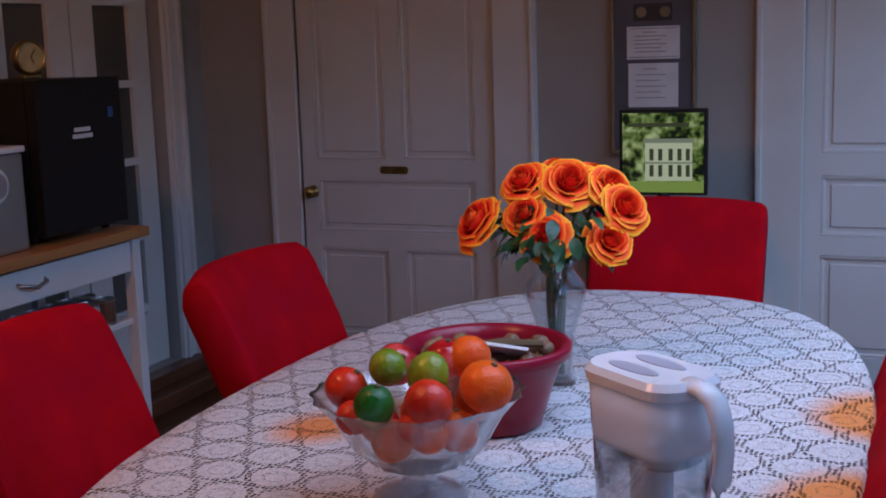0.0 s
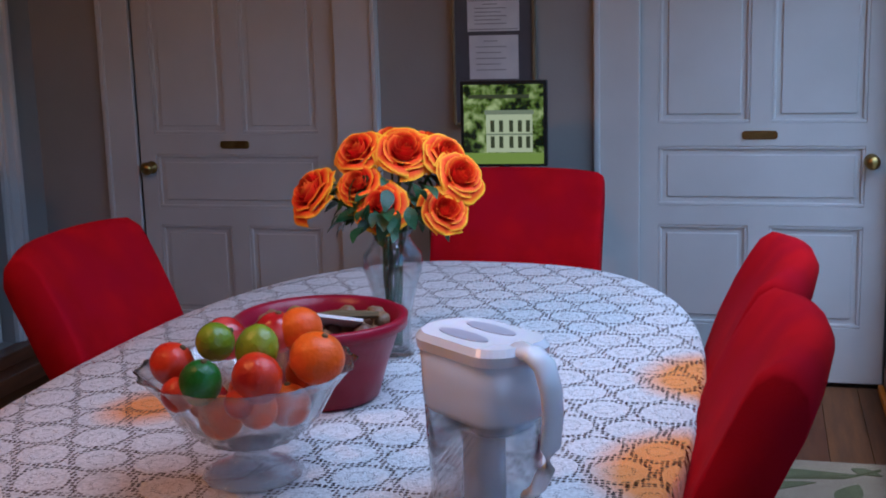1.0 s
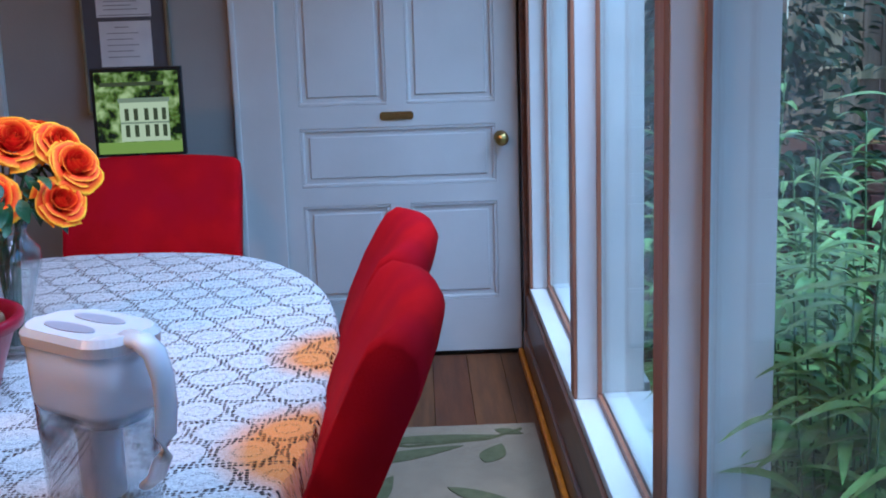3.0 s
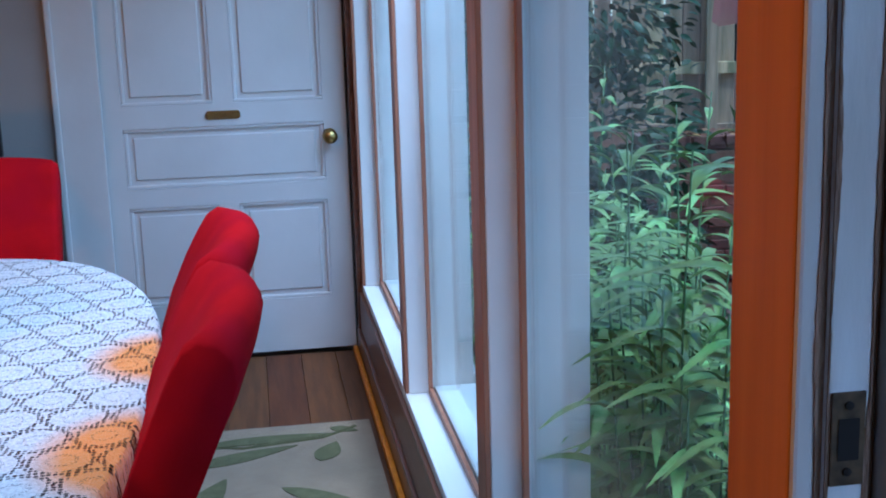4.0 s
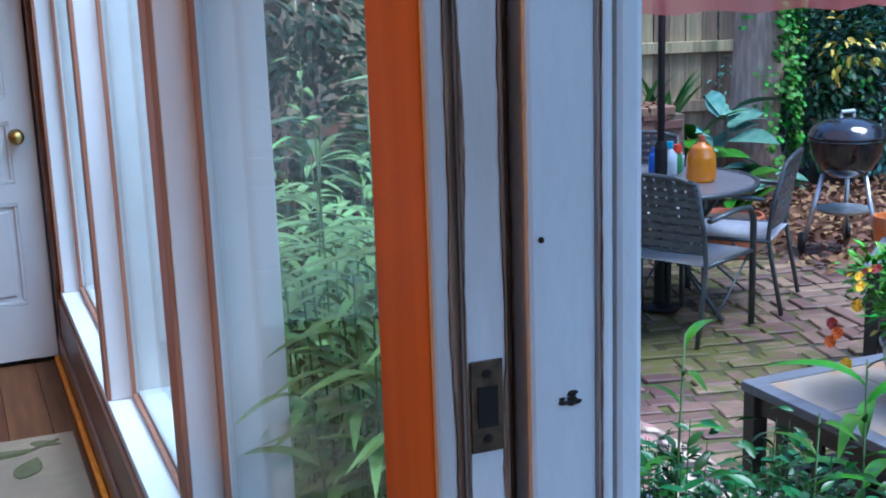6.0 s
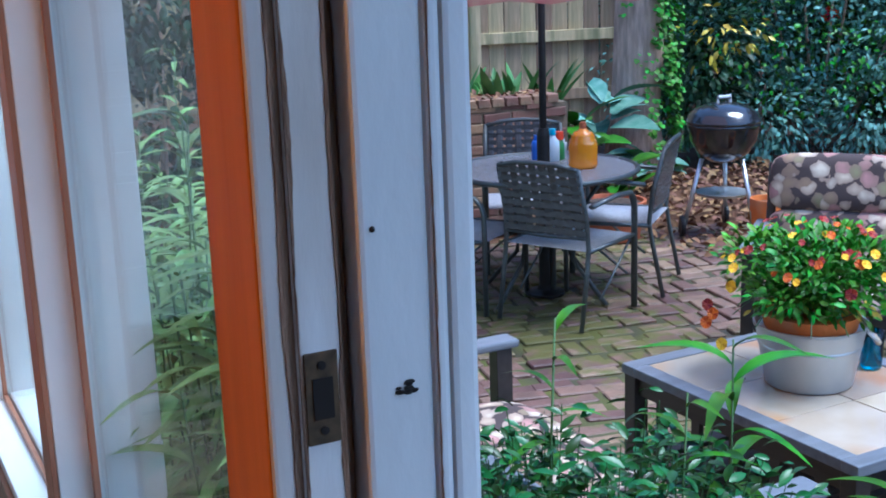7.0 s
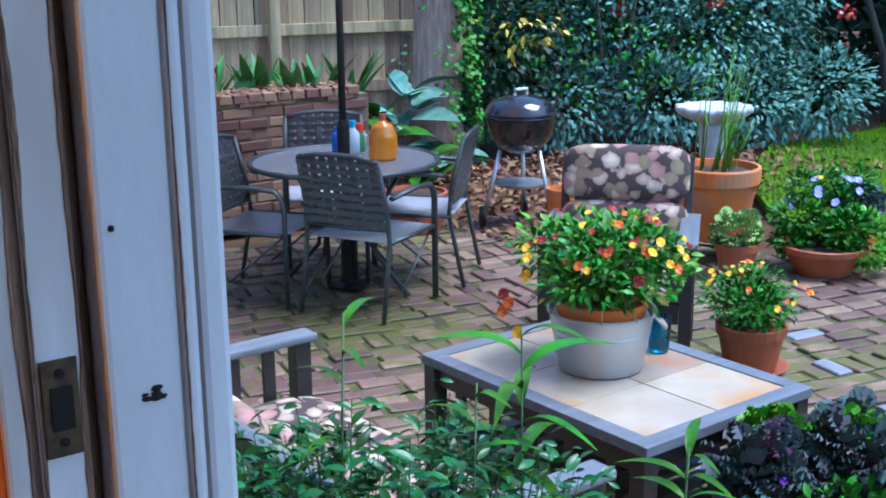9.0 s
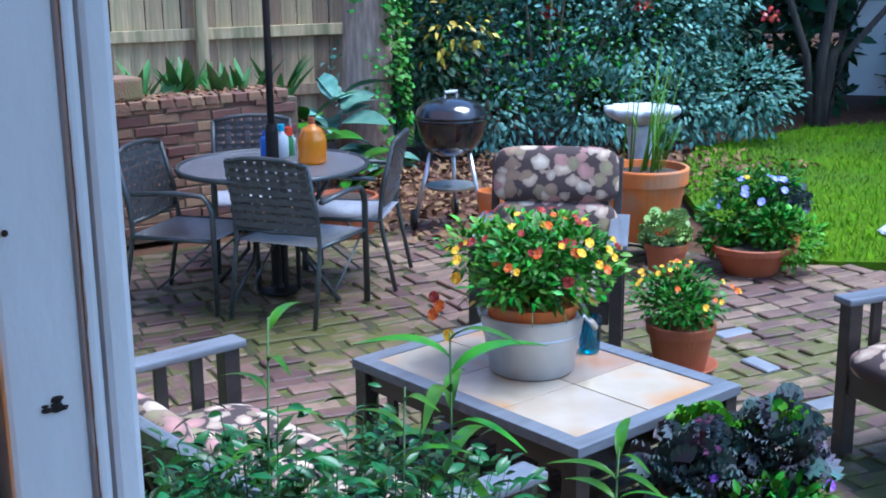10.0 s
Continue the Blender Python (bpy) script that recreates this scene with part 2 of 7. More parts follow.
# wall with two panel doors: pieces round the openings
DOORS = ((-2.315, -1.425), (-0.235, 0.672))
DTOP = 2.08
bm = bmesh.new()
for x0, x1 in ((XL - 0.15, DOORS[0][0] - 0.02), (DOORS[0][1] + 0.02, DOORS[1][0] - 0.02), (DOORS[1][1] + 0.02, XR + 0.12)):
    box(x0, x1, W, W + 0.14, -0.12, CEIL, bm=bm)
for x0, x1 in DOORS:
    box(x0 - 0.02, x1 + 0.02, W, W + 0.14, DTOP, CEIL, bm=bm)
structure("wall_back", bm, WALLP, "pale grey painted wall between two panel doors", "wall")
structure("closing_wall", box(DOORS[0][0] - 0.3, DOORS[1][1] + 0.2, W + 0.145, W + 0.2, -0.12, CEIL), WALLP, "plain wall closing the space behind the doors", "wall")
bm = bmesh.new()
FR0, FR1 = 3.28, 4.30
box(XL - 0.15, XL, YB, FR0, -0.12, CEIL, bm=bm)
box(XL - 0.15, XL, FR1, W, -0.12, CEIL, bm=bm)
box(XL - 0.15, XL, FR0, FR1, 2.15, CEIL, bm=bm)
box(XL - 0.15, XL, FR0, FR1, -0.12, 0.12, bm=bm)
structure("wall_left", bm, WALLP, "pale grey painted wall around the glazed doors", "wall")
structure("wall_rear", box(XL - 0.15, XR + 0.12, YB - 0.15, YB, -0.12, CEIL), REARP, "unseen rear wall, toned tan to cut bounced light", "wall")


def panel_door(index, x0, x1, knob_x, label, dz=0.0):
    """Five-panel painted door in its opening, with casing, knob and brass plate."""
    d = empty("door_%d" % index, pose(0, 0, dz), label, "door", kind="structure")
    yf, yb = W + 0.02, W + 0.062
    pl, pr = x0 + 0.074, x1 - 0.090
    mid = (pl + pr) / 2
    bm = bmesh.new()
    g = 0.004
    box(x0 + g, pl, yf, yb, 0.012 - dz, DTOP - g, bm=bm)
    box(pr, x1 - g, yf, yb, 0.012 - dz, DTOP - g, bm=bm)
    for z0, z1 in ((0.012 - dz, 0.222), (0.607, 0.678), (0.905, 0.988), (1.95, DTOP - g)):
        box(pl, pr, yf, yb, z0, z1, bm=bm)
    for z0, z1 in ((0.222, 0.607), (0.988, 1.95)):
        box(mid - 0.038, mid + 0.038, yf, yb, z0, z1, bm=bm)
    part("door_frame", bm, DOORP, d)
    spans = [(pl, mid - 0.038, 0.222, 0.607), (mid + 0.038, pr, 0.222, 0.607), (pl, pr, 0.678, 0.905), (pl, mid - 0.038, 0.988, 1.95), (mid + 0.038, pr, 0.988, 1.95)]
    for a, b, z0, z1 in spans:
        bm = box(a, b, yf + 0.016, yb - 0.004, z0, z1)
        r = bmesh.ops.create_cube(bm, size=1)
        q = 0.034
        bmesh.ops.transform(bm, matrix=Matrix.Translation(((a + b) / 2, yf + 0.0125, (z0 + z1) / 2)) @ Matrix.Diagonal((b - a - 2 * q, 0.009, z1 - z0 - 2 * q, 1)), verts=r["verts"])
        bmesh.ops.bevel(bm, geom=list({e for v in r["verts"] for e in v.link_edges}), offset=0.003, segments=1, affect="EDGES")
        part("panel", bm, DOORP, d)
        # moulding round the panel
        bm = bmesh.new()
        for u0, u1, w0, w1 in ((a, b, z0, z0 + 0.014), (a, b, z1 - 0.014, z1), (a, a + 0.014, z0 + 0.014, z1 - 0.014), (b - 0.014, b, z0 + 0.014, z1 - 0.014)):
            box(u0, u1, yf + 0.004, yf + 0.018, w0, w1, 0.005, bm=bm)
        part("panel_moulding", bm, DOORP, d)
    k = part("door_knob", lathe([(0.026, 0), (0.027, 0.004), (0.012, 0.008), (0.010, 0.03), (0.02, 0.036), (0.027, 0.048), (0.027, 0.056), (0.018, 0.066), (0.0, 0.068)], 20, m=pose(knob_x, yf, 0.85, 90, 0, 0)), BRASS, d, "aged brass round knob", True)
    bm = extrude_outline([(-0.064, -0.008), (-0.064, 0.008), (-0.056, 0.016), (0.056, 0.016), (0.064, 0.008), (0.064, -0.008), (0.056, -0.016), (-0.056, -0.016)], 0.006, "y", 0.0015)
    bmesh.ops.translate(bm, vec=(mid - 0.002, yf - 0.003, 0.945), verts=bm.verts)
    part("name_plate", bm, BRASS, d, "small brass plate with clipped corners")
    return d


panel_door(1, *DOORS[0], DOORS[0][0] + 0.052, "white painted five-panel door, closed, with brass knob", -0.036)
panel_door(2, *DOORS[1], DOORS[1][1] - 0.07, "white painted five-panel door beside the windows, closed")


def casing(name, x0, x1, z1, label, outer):
    """Flat board with a rounded bead along its outer edge."""
    bm = box(x0, x1, W - 0.02, W, 0.0, z1, 0.004)
    e0, e1 = (x1 - 0.026, x1 - 0.004) if outer > 0 else (x0 + 0.004, x0 + 0.026)
    box(e0, e1, W - 0.034, W - 0.018, 0.0, z1, 0.006, bm=bm)
    structure(name, bm, DOORP, label, "trim")


casing("trim_door_a", -2.45, -2.307, 2.2, "white moulded door casing", -1)
casing("trim_door_b", -1.42, -1.24, 2.2, "white moulded door casing", 1)
casing("trim_door_c", -0.40, -0.227, 2.2, "white moulded door casing", -1)
structure("trim_head_a", box(-2.45, -1.24, W - 0.022, W, 2.2, 2.32, 0.004), PAINT, "white door head casing", "trim")
structure("trim_head_b", box(-0.40, 0.69, W - 0.022, W, 2.2, 2.32, 0.004), PAINT, "white door head casing", "trim")
structure("trim_corner", box(0.676, 0.698, W - 0.06, W - 0.002, 0.0, 2.2, 0.003), STAIN_D, "narrow stained trim in the corner beside the door", "trim")
for nm, x0, x1 in (("baseboard_a", XL, -2.45), ("baseboard_b", -1.24, -0.40)):
    bm = box(x0, x1, W - 0.02, W, 0, 0.18, 0.004)
    box(x0, x1, W - 0.032, W - 0.02, 0, 0.02, 0.004, bm=bm)
    structure(nm, bm, PAINT, "white painted baseboard", "baseboard")

# ---- window wall ----
SILL = 0.28
XG = 0.772    # glass plane
XO = 0.81     # outer face
YJ = 0.685    # jamb face at the door opening
bm = bmesh.new()
box(XR, XO, YJ + 0.11, W, -0.12, SILL - 0.03, bm=bm)
box(XR, XO, -0.28, W, 2.35, CEIL, bm=bm)
# Unseen piece, extended to narrow the doorway and cut daylight on the left
box(XR, XO, YB, -0.28, -0.12, CEIL, bm=bm)
structure("wall_window", bm, WALLP, "low wall under the windows, with an unseen piece narrowing the doorway", "wall")
bm = box(XR - 0.018, XR, 0.80, W - 0.035, 0.10, SILL - 0.032, 0.003)
box(XR - 0.03, XR, 0.80, W - 0.035, 0.0, 0.10, 0.006, bm=bm)
structure("baseboard_window", bm, STAIN_D, "dark stained board below the window sill", "baseboard")
structure("trim_shoe", box(XR - 0.05, XR - 0.031, 0.80, W - 0.035, 0.0, 0.03, 0.007), STAIN, "stained shoe moulding along the floor", "trim")
structure("window_sill", box(XR - 0.006, XG - 0.012, 0.80, W - 0.035, SILL - 0.03, SILL, 0.004), PAINT, "white painted window sill", "sill")


def pane_window(index, y0, y1, label):
    w = empty("window_%d" % index, pose(0, 0, 0), label, "window", kind="structure")
    top = 2.3
    pane = part("pane", box(XG - 0.002, XG + 0.002, y0, y1, SILL + 0.002, top), GLASS, w, "clear window glass")
    pane.visible_shadow = False
    for a, b, c, d in ((y0, y1, SILL, SILL + 0.02), (y0, y0 + 0.018, SILL + 0.02, top), (y1 - 0.018, y1, SILL + 0.02, top)):
        part("glazing_bead", box(XG - 0.014, XG - 0.003, a, b, c, d, 0.002), BEAD, w, "stained glazing bead")
    part("outer_sill", box(XG + 0.003, 0.92, y0, y1, SILL - 0.02, SILL + 0.02, 0.003), EXTP, w)
    return w


pane_window(1, 3.29, 4.50, "tall clear window pane beside the white door")
pane_window(2, 2.09, 3.21, "tall clear window pane above the low sill")
pane_window(3, 0.80, 1.995, "tall clear window pane next to the open doorway")


def post(name, y0, y1):
    bm = box(XR + 0.004, 0.888, y0, y1, SILL + 0.001, 2.349, 0.003)
    p = structure(name, bm, PAINT, "white window post with stained inner edge", "post")
    part("edge_strip", box(XR - 0.006, XR + 0.004, y0 + 0.002, y1 - 0.002, SILL + 0.001, 2.349, 0.002), BEAD, p, "stained wood strip")


post("window_post_a", 3.215, 3.285)
post("window_post_b", 2.0, 2.085)
post("window_post_c", 4.505, W - 0.062)

# door jamb next to the camera, from the room side outwards
jamb = empty("door_jamb", pose(0, 0, 0), "weathered white door jamb with an old strike plate", "door jamb", kind="structure")
part("inner_casing", box(0.655, 0.668, YJ + 0.002, 0.79, -0.02, 2.4, 0.003), STAIN, jamb, "orange stained inner casing board")
part("bare_wood_gap", box(0.672, 0.6792, YJ + 0.004, YJ + 0.0118, -0.02, 2.4), BARE, jamb, "bare brown wood between painted strips")
part("jamb_core", box(0.668, 0.72, YJ + 0.012, 0.789, -0.3, 2.4), GRIME, jamb)
part("inner_edge", box(0.6565, 0.672, YJ - 0.002, YJ + 0.011, -0.02, 2.4, 0.003), WORN, jamb, "chipped white paint edge")
part("strike_face", box(0.679, 0.7105, YJ, YJ + 0.012, -0.02, 2.4, 0.003), WORN, jamb, "worn white jamb strip")
part("dark_gap", box(0.7105, 0.72, YJ + 0.014, YJ + 0.03, -0.3, 2.4), GRIME, jamb, "dark grimy weather gap")
part("outer_post", box(0.72, XO + 0.004, YJ + 0.025, 0.799, -0.5, 2.4), EXTP, jamb)
part("outer_trim", box(0.7215, 0.772, YJ - 0.012, YJ + 0.024, -0.3, 2.4, 0.004), EXTP, jamb, "peeling white outer trim board")
part("outer_bead", box(0.772, 0.785, YJ - 0.0145, YJ + 0.024, -0.3, 2.4, 0.005), EXTP, jamb)
part("outer_edge", box(0.785, 0.806, YJ - 0.0165, YJ + 0.024, -0.3, 2.4, 0.005), EXTP, jamb)


def ragged_strip(x, y, side, w0, w1, seed):
    """A thin uneven ribbon of bare wood where the paint has chipped off an edge."""
    rs = random.Random(seed)
    b = bmesh.new()
    edge, z = [], 0.55
    while z < 1.85:
        w = w0 + (w1 - w0) * max(0.0, noise.noise(Vector((seed, z * 9, 0))) + 0.35) + rs.uniform(-0.0004, 0.0006)
        edge.append((max(w, 0.0003), z))
        z += rs.uniform(0.006, 0.014)
    rows = [[b.verts.new((x + side * k * w, y + d, z)) for k, d in ((0, 0.001), (0, -0.0006), (1, -0.0006), (1, 0.001))] for w, z in edge]
    for lo, hi in zip(rows, rows[1:]):
        for i in range(3):
            b.faces.new((lo[i], lo[i + 1], hi[i + 1], hi[i]))
    b.faces.new(rows[0])
    b.faces.new(rows[-1][::-1])
    return b


part("bare_wood_edge", ragged_strip(0.6795, YJ - 0.0005, 1, 0.0008, 0.0045, 3), BARE, jamb, "bare splintered wood edge")
part("bare_wood_edge", ragged_strip(0.7104, YJ - 0.0005, -1, 0.0012, 0.005, 8), BARE, jamb, "bare splintered wood edge")
part("bare_wood_edge", ragged_strip(0.6718, YJ - 0.0025, -1, 0.0008, 0.004, 13), BARE, jamb, "bare splintered wood edge")
part("paint_crack", ragged_strip(0.7745, YJ - 0.0152, 1, 0.0002, 0.0012, 21), BARE, jamb, "thin crack in the paint")
plate = part("strike_plate", box(0.682, 0.706, YJ - 0.0025, YJ - 0.0005, 1.068, 1.133, 0.001), TARN, jamb, "tarnished strike plate")
part("latch_hole", box(0.687, 0.7015, YJ - 0.0035, YJ - 0.0028, 1.086, 1.115, 0.0), DARKV, plate)
for zz in (1.078, 1.124):
    part("screw", lathe([(0.003, 0), (0.003, 0.0015), (0.0, 0.002)], 10, m=pose(0.694, YJ - 0.0025, zz, 90, 0, 0)), DARKV, plate)
for x, y, z in ((0.731, YJ - 0.0125, 1.213), (0.727, YJ - 0.0125, 0.98)):
    part("nail_hole", ball((x, y, z), 0.0022, u=8, v=6), DARKV, jamb)
bm = bmesh.new()
for k in range(14):
    a, b = random.gauss(0, 0.0042), random.gauss(0, 0.0018)
    ball((0.7535 + a, YJ - 0.0125, 1.1 + b), random.uniform(0.0014, 0.0030), bm=bm, u=6, v=5, squash=(1.5, 0.5, 0.6))
part("torn_scar", bm, DARKV, jamb, "dark torn mark in the paint")
structure("threshold", box(XR - 0.06, XO + 0.05, -0.28, YJ, -0.06, 0.01, 0.006), STAIN_D, "worn wooden threshold of the open doorway", "threshold")
# Eave above the view, added to keep overhead sky off the jamb
structure("unseen_shade_eave", box(XO + 0.08, 1.55, -3.2, 5.2, 2.55, 2.66), EXTP, "unseen eave added to shade the door jamb", "eave")

# ---- floor boards and rug ----
for i in range(26):
    y0 = -2.6
    x0 = XL + i * 0.134
    x1 = min(x0 + 0.1328, XR)
    if x0 < XR - 0.02:
        cut = 0.9 + 1.7 * ((i * 37) % 10) / 10
        for a, b in ((YB, cut), (cut + 0.002, W)):
            part("floor_plank", box(x0, x1, a, b, -0.022, 0.0, 0.0015, seg=1), FLOORW, sub)

RUGM = mat("cream_rug_pile", (0.26, 0.185, 0.115), (0.22, 0.155, 0.095), 0.95, scale=14, bump=0.5, bscale=260, sheen=0.2)
RUGG = mat("olive_leaf_pile", (0.085, 0.08, 0.03), (0.12, 0.11, 0.045), 0.95, scale=30, bump=0.5, bscale=260)
rug = empty("rug", pose(0.125, 2.3, 0.0), "cream rug with olive green leaf pattern on the floor", "rug")
part("rug_body", box(-0.52, 0.51, -1.4, 1.48, 0.001, 0.012, 0.004), RUGM, rug)


def leaf_patch(cx, cy, ln, wd, ang):
    pts = []
    for k in range(24):
        u = k / 12.0
        s = 1 if u <= 1 else -1
        v = u if u <= 1 else 2 - u
        w = wd * math.sin(math.pi * v) ** 0.8 * (0.6 + 0.6 * (1 - v))
        x, y = ln * (v - 0.5), s * w / 2
        pts.append((cx + x * math.cos(ang) - y * math.sin(ang), cy + x * math.sin(ang) + y * math.cos(ang)))
    b = extrude_outline(pts, 0.003, "z")
    bmesh.ops.translate(b, vec=(0, 0, 0.0132), verts=b.verts)
    return b


for k, (a, b, c, d, e) in enumerate(((0.18, 1.36, 0.42, 0.07, 0.05), (0.10, 1.23, 0.36, 0.085, 0.35), (0.36, 1.22, 0.16, 0.085, 1.2), (-0.1, 1.36, 0.3, 0.08, -0.3), (0.42, 1.40, 0.10, 0.05, -0.5),
                                      (0.0, 0.93, 0.3, 0.1, 1.2), (0.34, 0.86, 0.34, 0.08, -0.7), (0.1, 0.6, 0.4, 0.08, 0.4), (-0.3, 1.0, 0.3, 0.08, 0.9), (0.3, 0.4, 0.3, 0.09, 1.1), (-0.25, 0.5, 0.3, 0.09, -0.6))):
    part("leaf_motif", leaf_patch(a, b, c, d, e), RUGG, rug, "olive leaf motif")
part("stem_motif", tube([(-0.25, 1.42, 0.0125), (0.1, 1.30, 0.0125), (0.35, 1.34, 0.0125), (0.46, 1.42, 0.0125)], 0.006, 6), RUGG, rug)

# ---- dining table and lace cloth ----
TX, TY, TA, TB, TN = -0.48, 2.05, 0.60, 1.10, 2.5
TOPZ = 0.748


def superpoint(a, sx, sy):
    c, s = math.cos(a), math.sin(a)
    return sx * math.copysign(abs(c) ** (2 / TN), c), sy * math.copysign(abs(s) ** (2 / TN), s)


TABLEW = mat("dark_table_wood", (0.085, 0.032, 0.014), (0.05, 0.02, 0.01), 0.4, scale=5, stretch=(5, 0.6, 5))
table = empty("dining_table", pose(TX, TY, 0.0), "oval wooden dining table under a lace cloth", "table")
part("tabletop", extrude_outline([superpoint(2 * math.pi * k / 72, TA - 0.012, TB - 0.012) for k in range(72)], 0.03, "z", 0.005, None), TABLEW, table, m=pose(0, 0, TOPZ - 0.016))
for sx in (-1, 1):
    for sy in (-1, 1):
        part("leg", lathe([(0.022, 0.012), (0.028, 0.1), (0.035, 0.5), (0.045, 0.56), (0.038, 0.6), (0.042, 0.715)], 16, center=(sx * 0.34, sy * 0.72, 0)), TABLEW, table)

lace = bpy.data.materials.new("crocheted_lace")
lace.use_nodes = True
n, ln = lace.node_tree.nodes, lace.node_tree.links
b = n["Principled BSDF"]
tc = n.new("ShaderNodeTexCoord")


def vmath(op, a, bb=None, c=None):
    v = n.new("ShaderNodeVectorMath")
    v.operation = op
    for i, q in enumerate((a, bb, c)):
        if q is None:
            continue
        if isinstance(q, tuple):
            v.inputs[i].default_value = q
        else:
            ln.new(q, v.inputs[i])
    return v


def fmath(op, a, bb=None, clamp=False):
    v = n.new("ShaderNodeMath")
    v.operation, v.use_clamp = op, clamp
    for i, q in enumerate((a, bb)):
        if q is None:
            continue
        if isinstance(q, (int, float)):
            v.inputs[i].default_value = q
        else:
            ln.new(q, v.inputs[i])
    return v.outputs[0]


PITCH = 0.104
wob = n.new("ShaderNodeTexNoise")
wob.inputs["Scale"].default_value = 5
ln.new(tc.outputs["Object"], wob.inputs["Vector"])
w2 = vmath("MULTIPLY_ADD", wob.outputs["Color"], (0.035, 0.035, 0.0), tc.outputs["Object"])
p0 = vmath("MULTIPLY", w2.outputs[0], (1 / PITCH, 1 / PITCH, 0.0)).outputs[0]
hx = (0.5, 0.866, 1.0)
hm = (-0.5, -0.866, -1.0)
d1 = vmath("LENGTH", vmath("WRAP", p0, hx, hm).outputs[0]).outputs["Value"]
d2 = vmath("LENGTH", vmath("WRAP", vmath("ADD", p0, (0.5, 0.866, 0.0)).outputs[0], hx, hm).outputs[0]).outputs["Value"]
dd = fmath("MINIMUM", d1, d2)
ring = fmath("SUBTRACT", 1.0, fmath("MULTIPLY", fmath("ABSOLUTE", fmath("SUBTRACT", dd, 0.455)), 11.0), True)
inner = fmath("SUBTRACT", 1.0, fmath("MULTIPLY", fmath("ABSOLUTE", fmath("SUBTRACT", dd, 0.20)), 14.0), True)
vo = n.new("ShaderNodeTexVoronoi")
vo.voronoi_dimensions = "2D"
vo.inputs["Scale"].default_value = 112
vo.inputs["Randomness"].default_value = 0.3
ln.new(w2.outputs[0], vo.inputs["Vector"])
dots = fmath("LESS_THAN", vo.outputs["Distance"], 0.37)
holes = fmath("MULTIPLY", fmath("GREATER_THAN", ring, 0.40), dots)
vf = n.new("ShaderNodeTexVoronoi")
vf.voronoi_dimensions = "2D"
vf.inputs["Scale"].default_value = 240
ln.new(tc.outputs["Object"], vf.inputs["Vector"])
fine = fmath("MULTIPLY", fmath("LESS_THAN", vf.outputs["Distance"], 0.27), fmath("GREATER_THAN", inner, 0.5))
holes = fmath("MAXIMUM", holes, fmath("MULTIPLY", fine, 0.55))
nz = n.new("ShaderNodeTexNoise")
nz.inputs["Scale"].default_value, nz.inputs["Detail"].default_value = 160, 4
ln.new(tc.outputs["Object"], nz.inputs["Vector"])
rp = n.new("ShaderNodeValToRGB")
rp.color_ramp.elements[0].color, rp.color_ramp.elements[1].color = (0.50, 0.465, 0.455, 1), (0.71, 0.68, 0.68, 1)
rp.color_ramp.elements[0].position, rp.color_ramp.elements[1].position = 0.3, 0.6
ln.new(nz.outputs["Fac"], rp.inputs["Fac"])
# Three soft orange patches mixed into the lace colour, two by the window-side edge
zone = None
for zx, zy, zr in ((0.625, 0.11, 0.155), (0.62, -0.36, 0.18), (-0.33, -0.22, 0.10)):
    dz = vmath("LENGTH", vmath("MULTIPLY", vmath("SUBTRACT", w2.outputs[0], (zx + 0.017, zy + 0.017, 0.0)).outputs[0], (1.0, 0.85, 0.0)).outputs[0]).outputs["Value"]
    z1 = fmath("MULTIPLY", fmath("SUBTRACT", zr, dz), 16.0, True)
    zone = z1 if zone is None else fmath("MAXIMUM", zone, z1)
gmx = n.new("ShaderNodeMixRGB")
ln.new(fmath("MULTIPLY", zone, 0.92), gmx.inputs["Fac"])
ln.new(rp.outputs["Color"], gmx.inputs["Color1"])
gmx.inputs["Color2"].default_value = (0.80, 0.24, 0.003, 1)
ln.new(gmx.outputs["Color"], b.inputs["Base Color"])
b.inputs["Roughness"].default_value = 0.92
b.inputs["Sheen Weight"].default_value = 0.2
bp = n.new("ShaderNodeBump")
bp.inputs["Strength"].default_value, bp.inputs["Distance"].default_value = 0.6, 0.006
hh = fmath("ADD", fmath("MULTIPLY", vf.outputs["Distance"], 0.5), fmath("MULTIPLY", inner, 0.25))
ln.new(fmath("ADD", hh, fmath("MULTIPLY", nz.outputs["Fac"], 0.6)), bp.inputs["Height"])
ln.new(bp.outputs["Normal"], b.inputs["Normal"])
tr = n.new("ShaderNodeBsdfTransparent")
mixs = n.new("ShaderNodeMixShader")
ln.new(holes, mixs.inputs["Fac"])
ln.new(b.outputs[0], mixs.inputs[1])
ln.new(tr.outputs[0], mixs.inputs[2])
ln.new(mixs.outputs[0], n["Material Output"].inputs["Surface"])

bm = bmesh.new()
SEG = 144
rings = []
levels = [(k / 12, 0.0) for k in range(1, 12)] + [(0.992, 0.0), (1.003, -0.006), (1.009, -0.018), (1.012, -0.04), (1.016, -0.08), (1.022, -0.13), (1.03, -0.19), (1.036, -0.23)]
centre = bm.verts.new((0, 0, TOPZ + 0.0075))
for s, dz in levels:
    ring_v = []
    for k in range(SEG):
        a = 2 * math.pi * k / SEG
        f = s + (0.0 if dz > -0.03 else (-dz) * 0.12 * math.sin(9 * a + 2 * math.sin(2 * a)))
        x, y = superpoint(a, TA * f, TB * f)
        zz = TOPZ + 0.0075 + dz + (0.0018 * noise.noise(Vector((x * 6, y * 6, 0))) if dz == 0 else 0)
        ring_v.append(bm.verts.new((x, y, zz)))
    rings.append(ring_v)
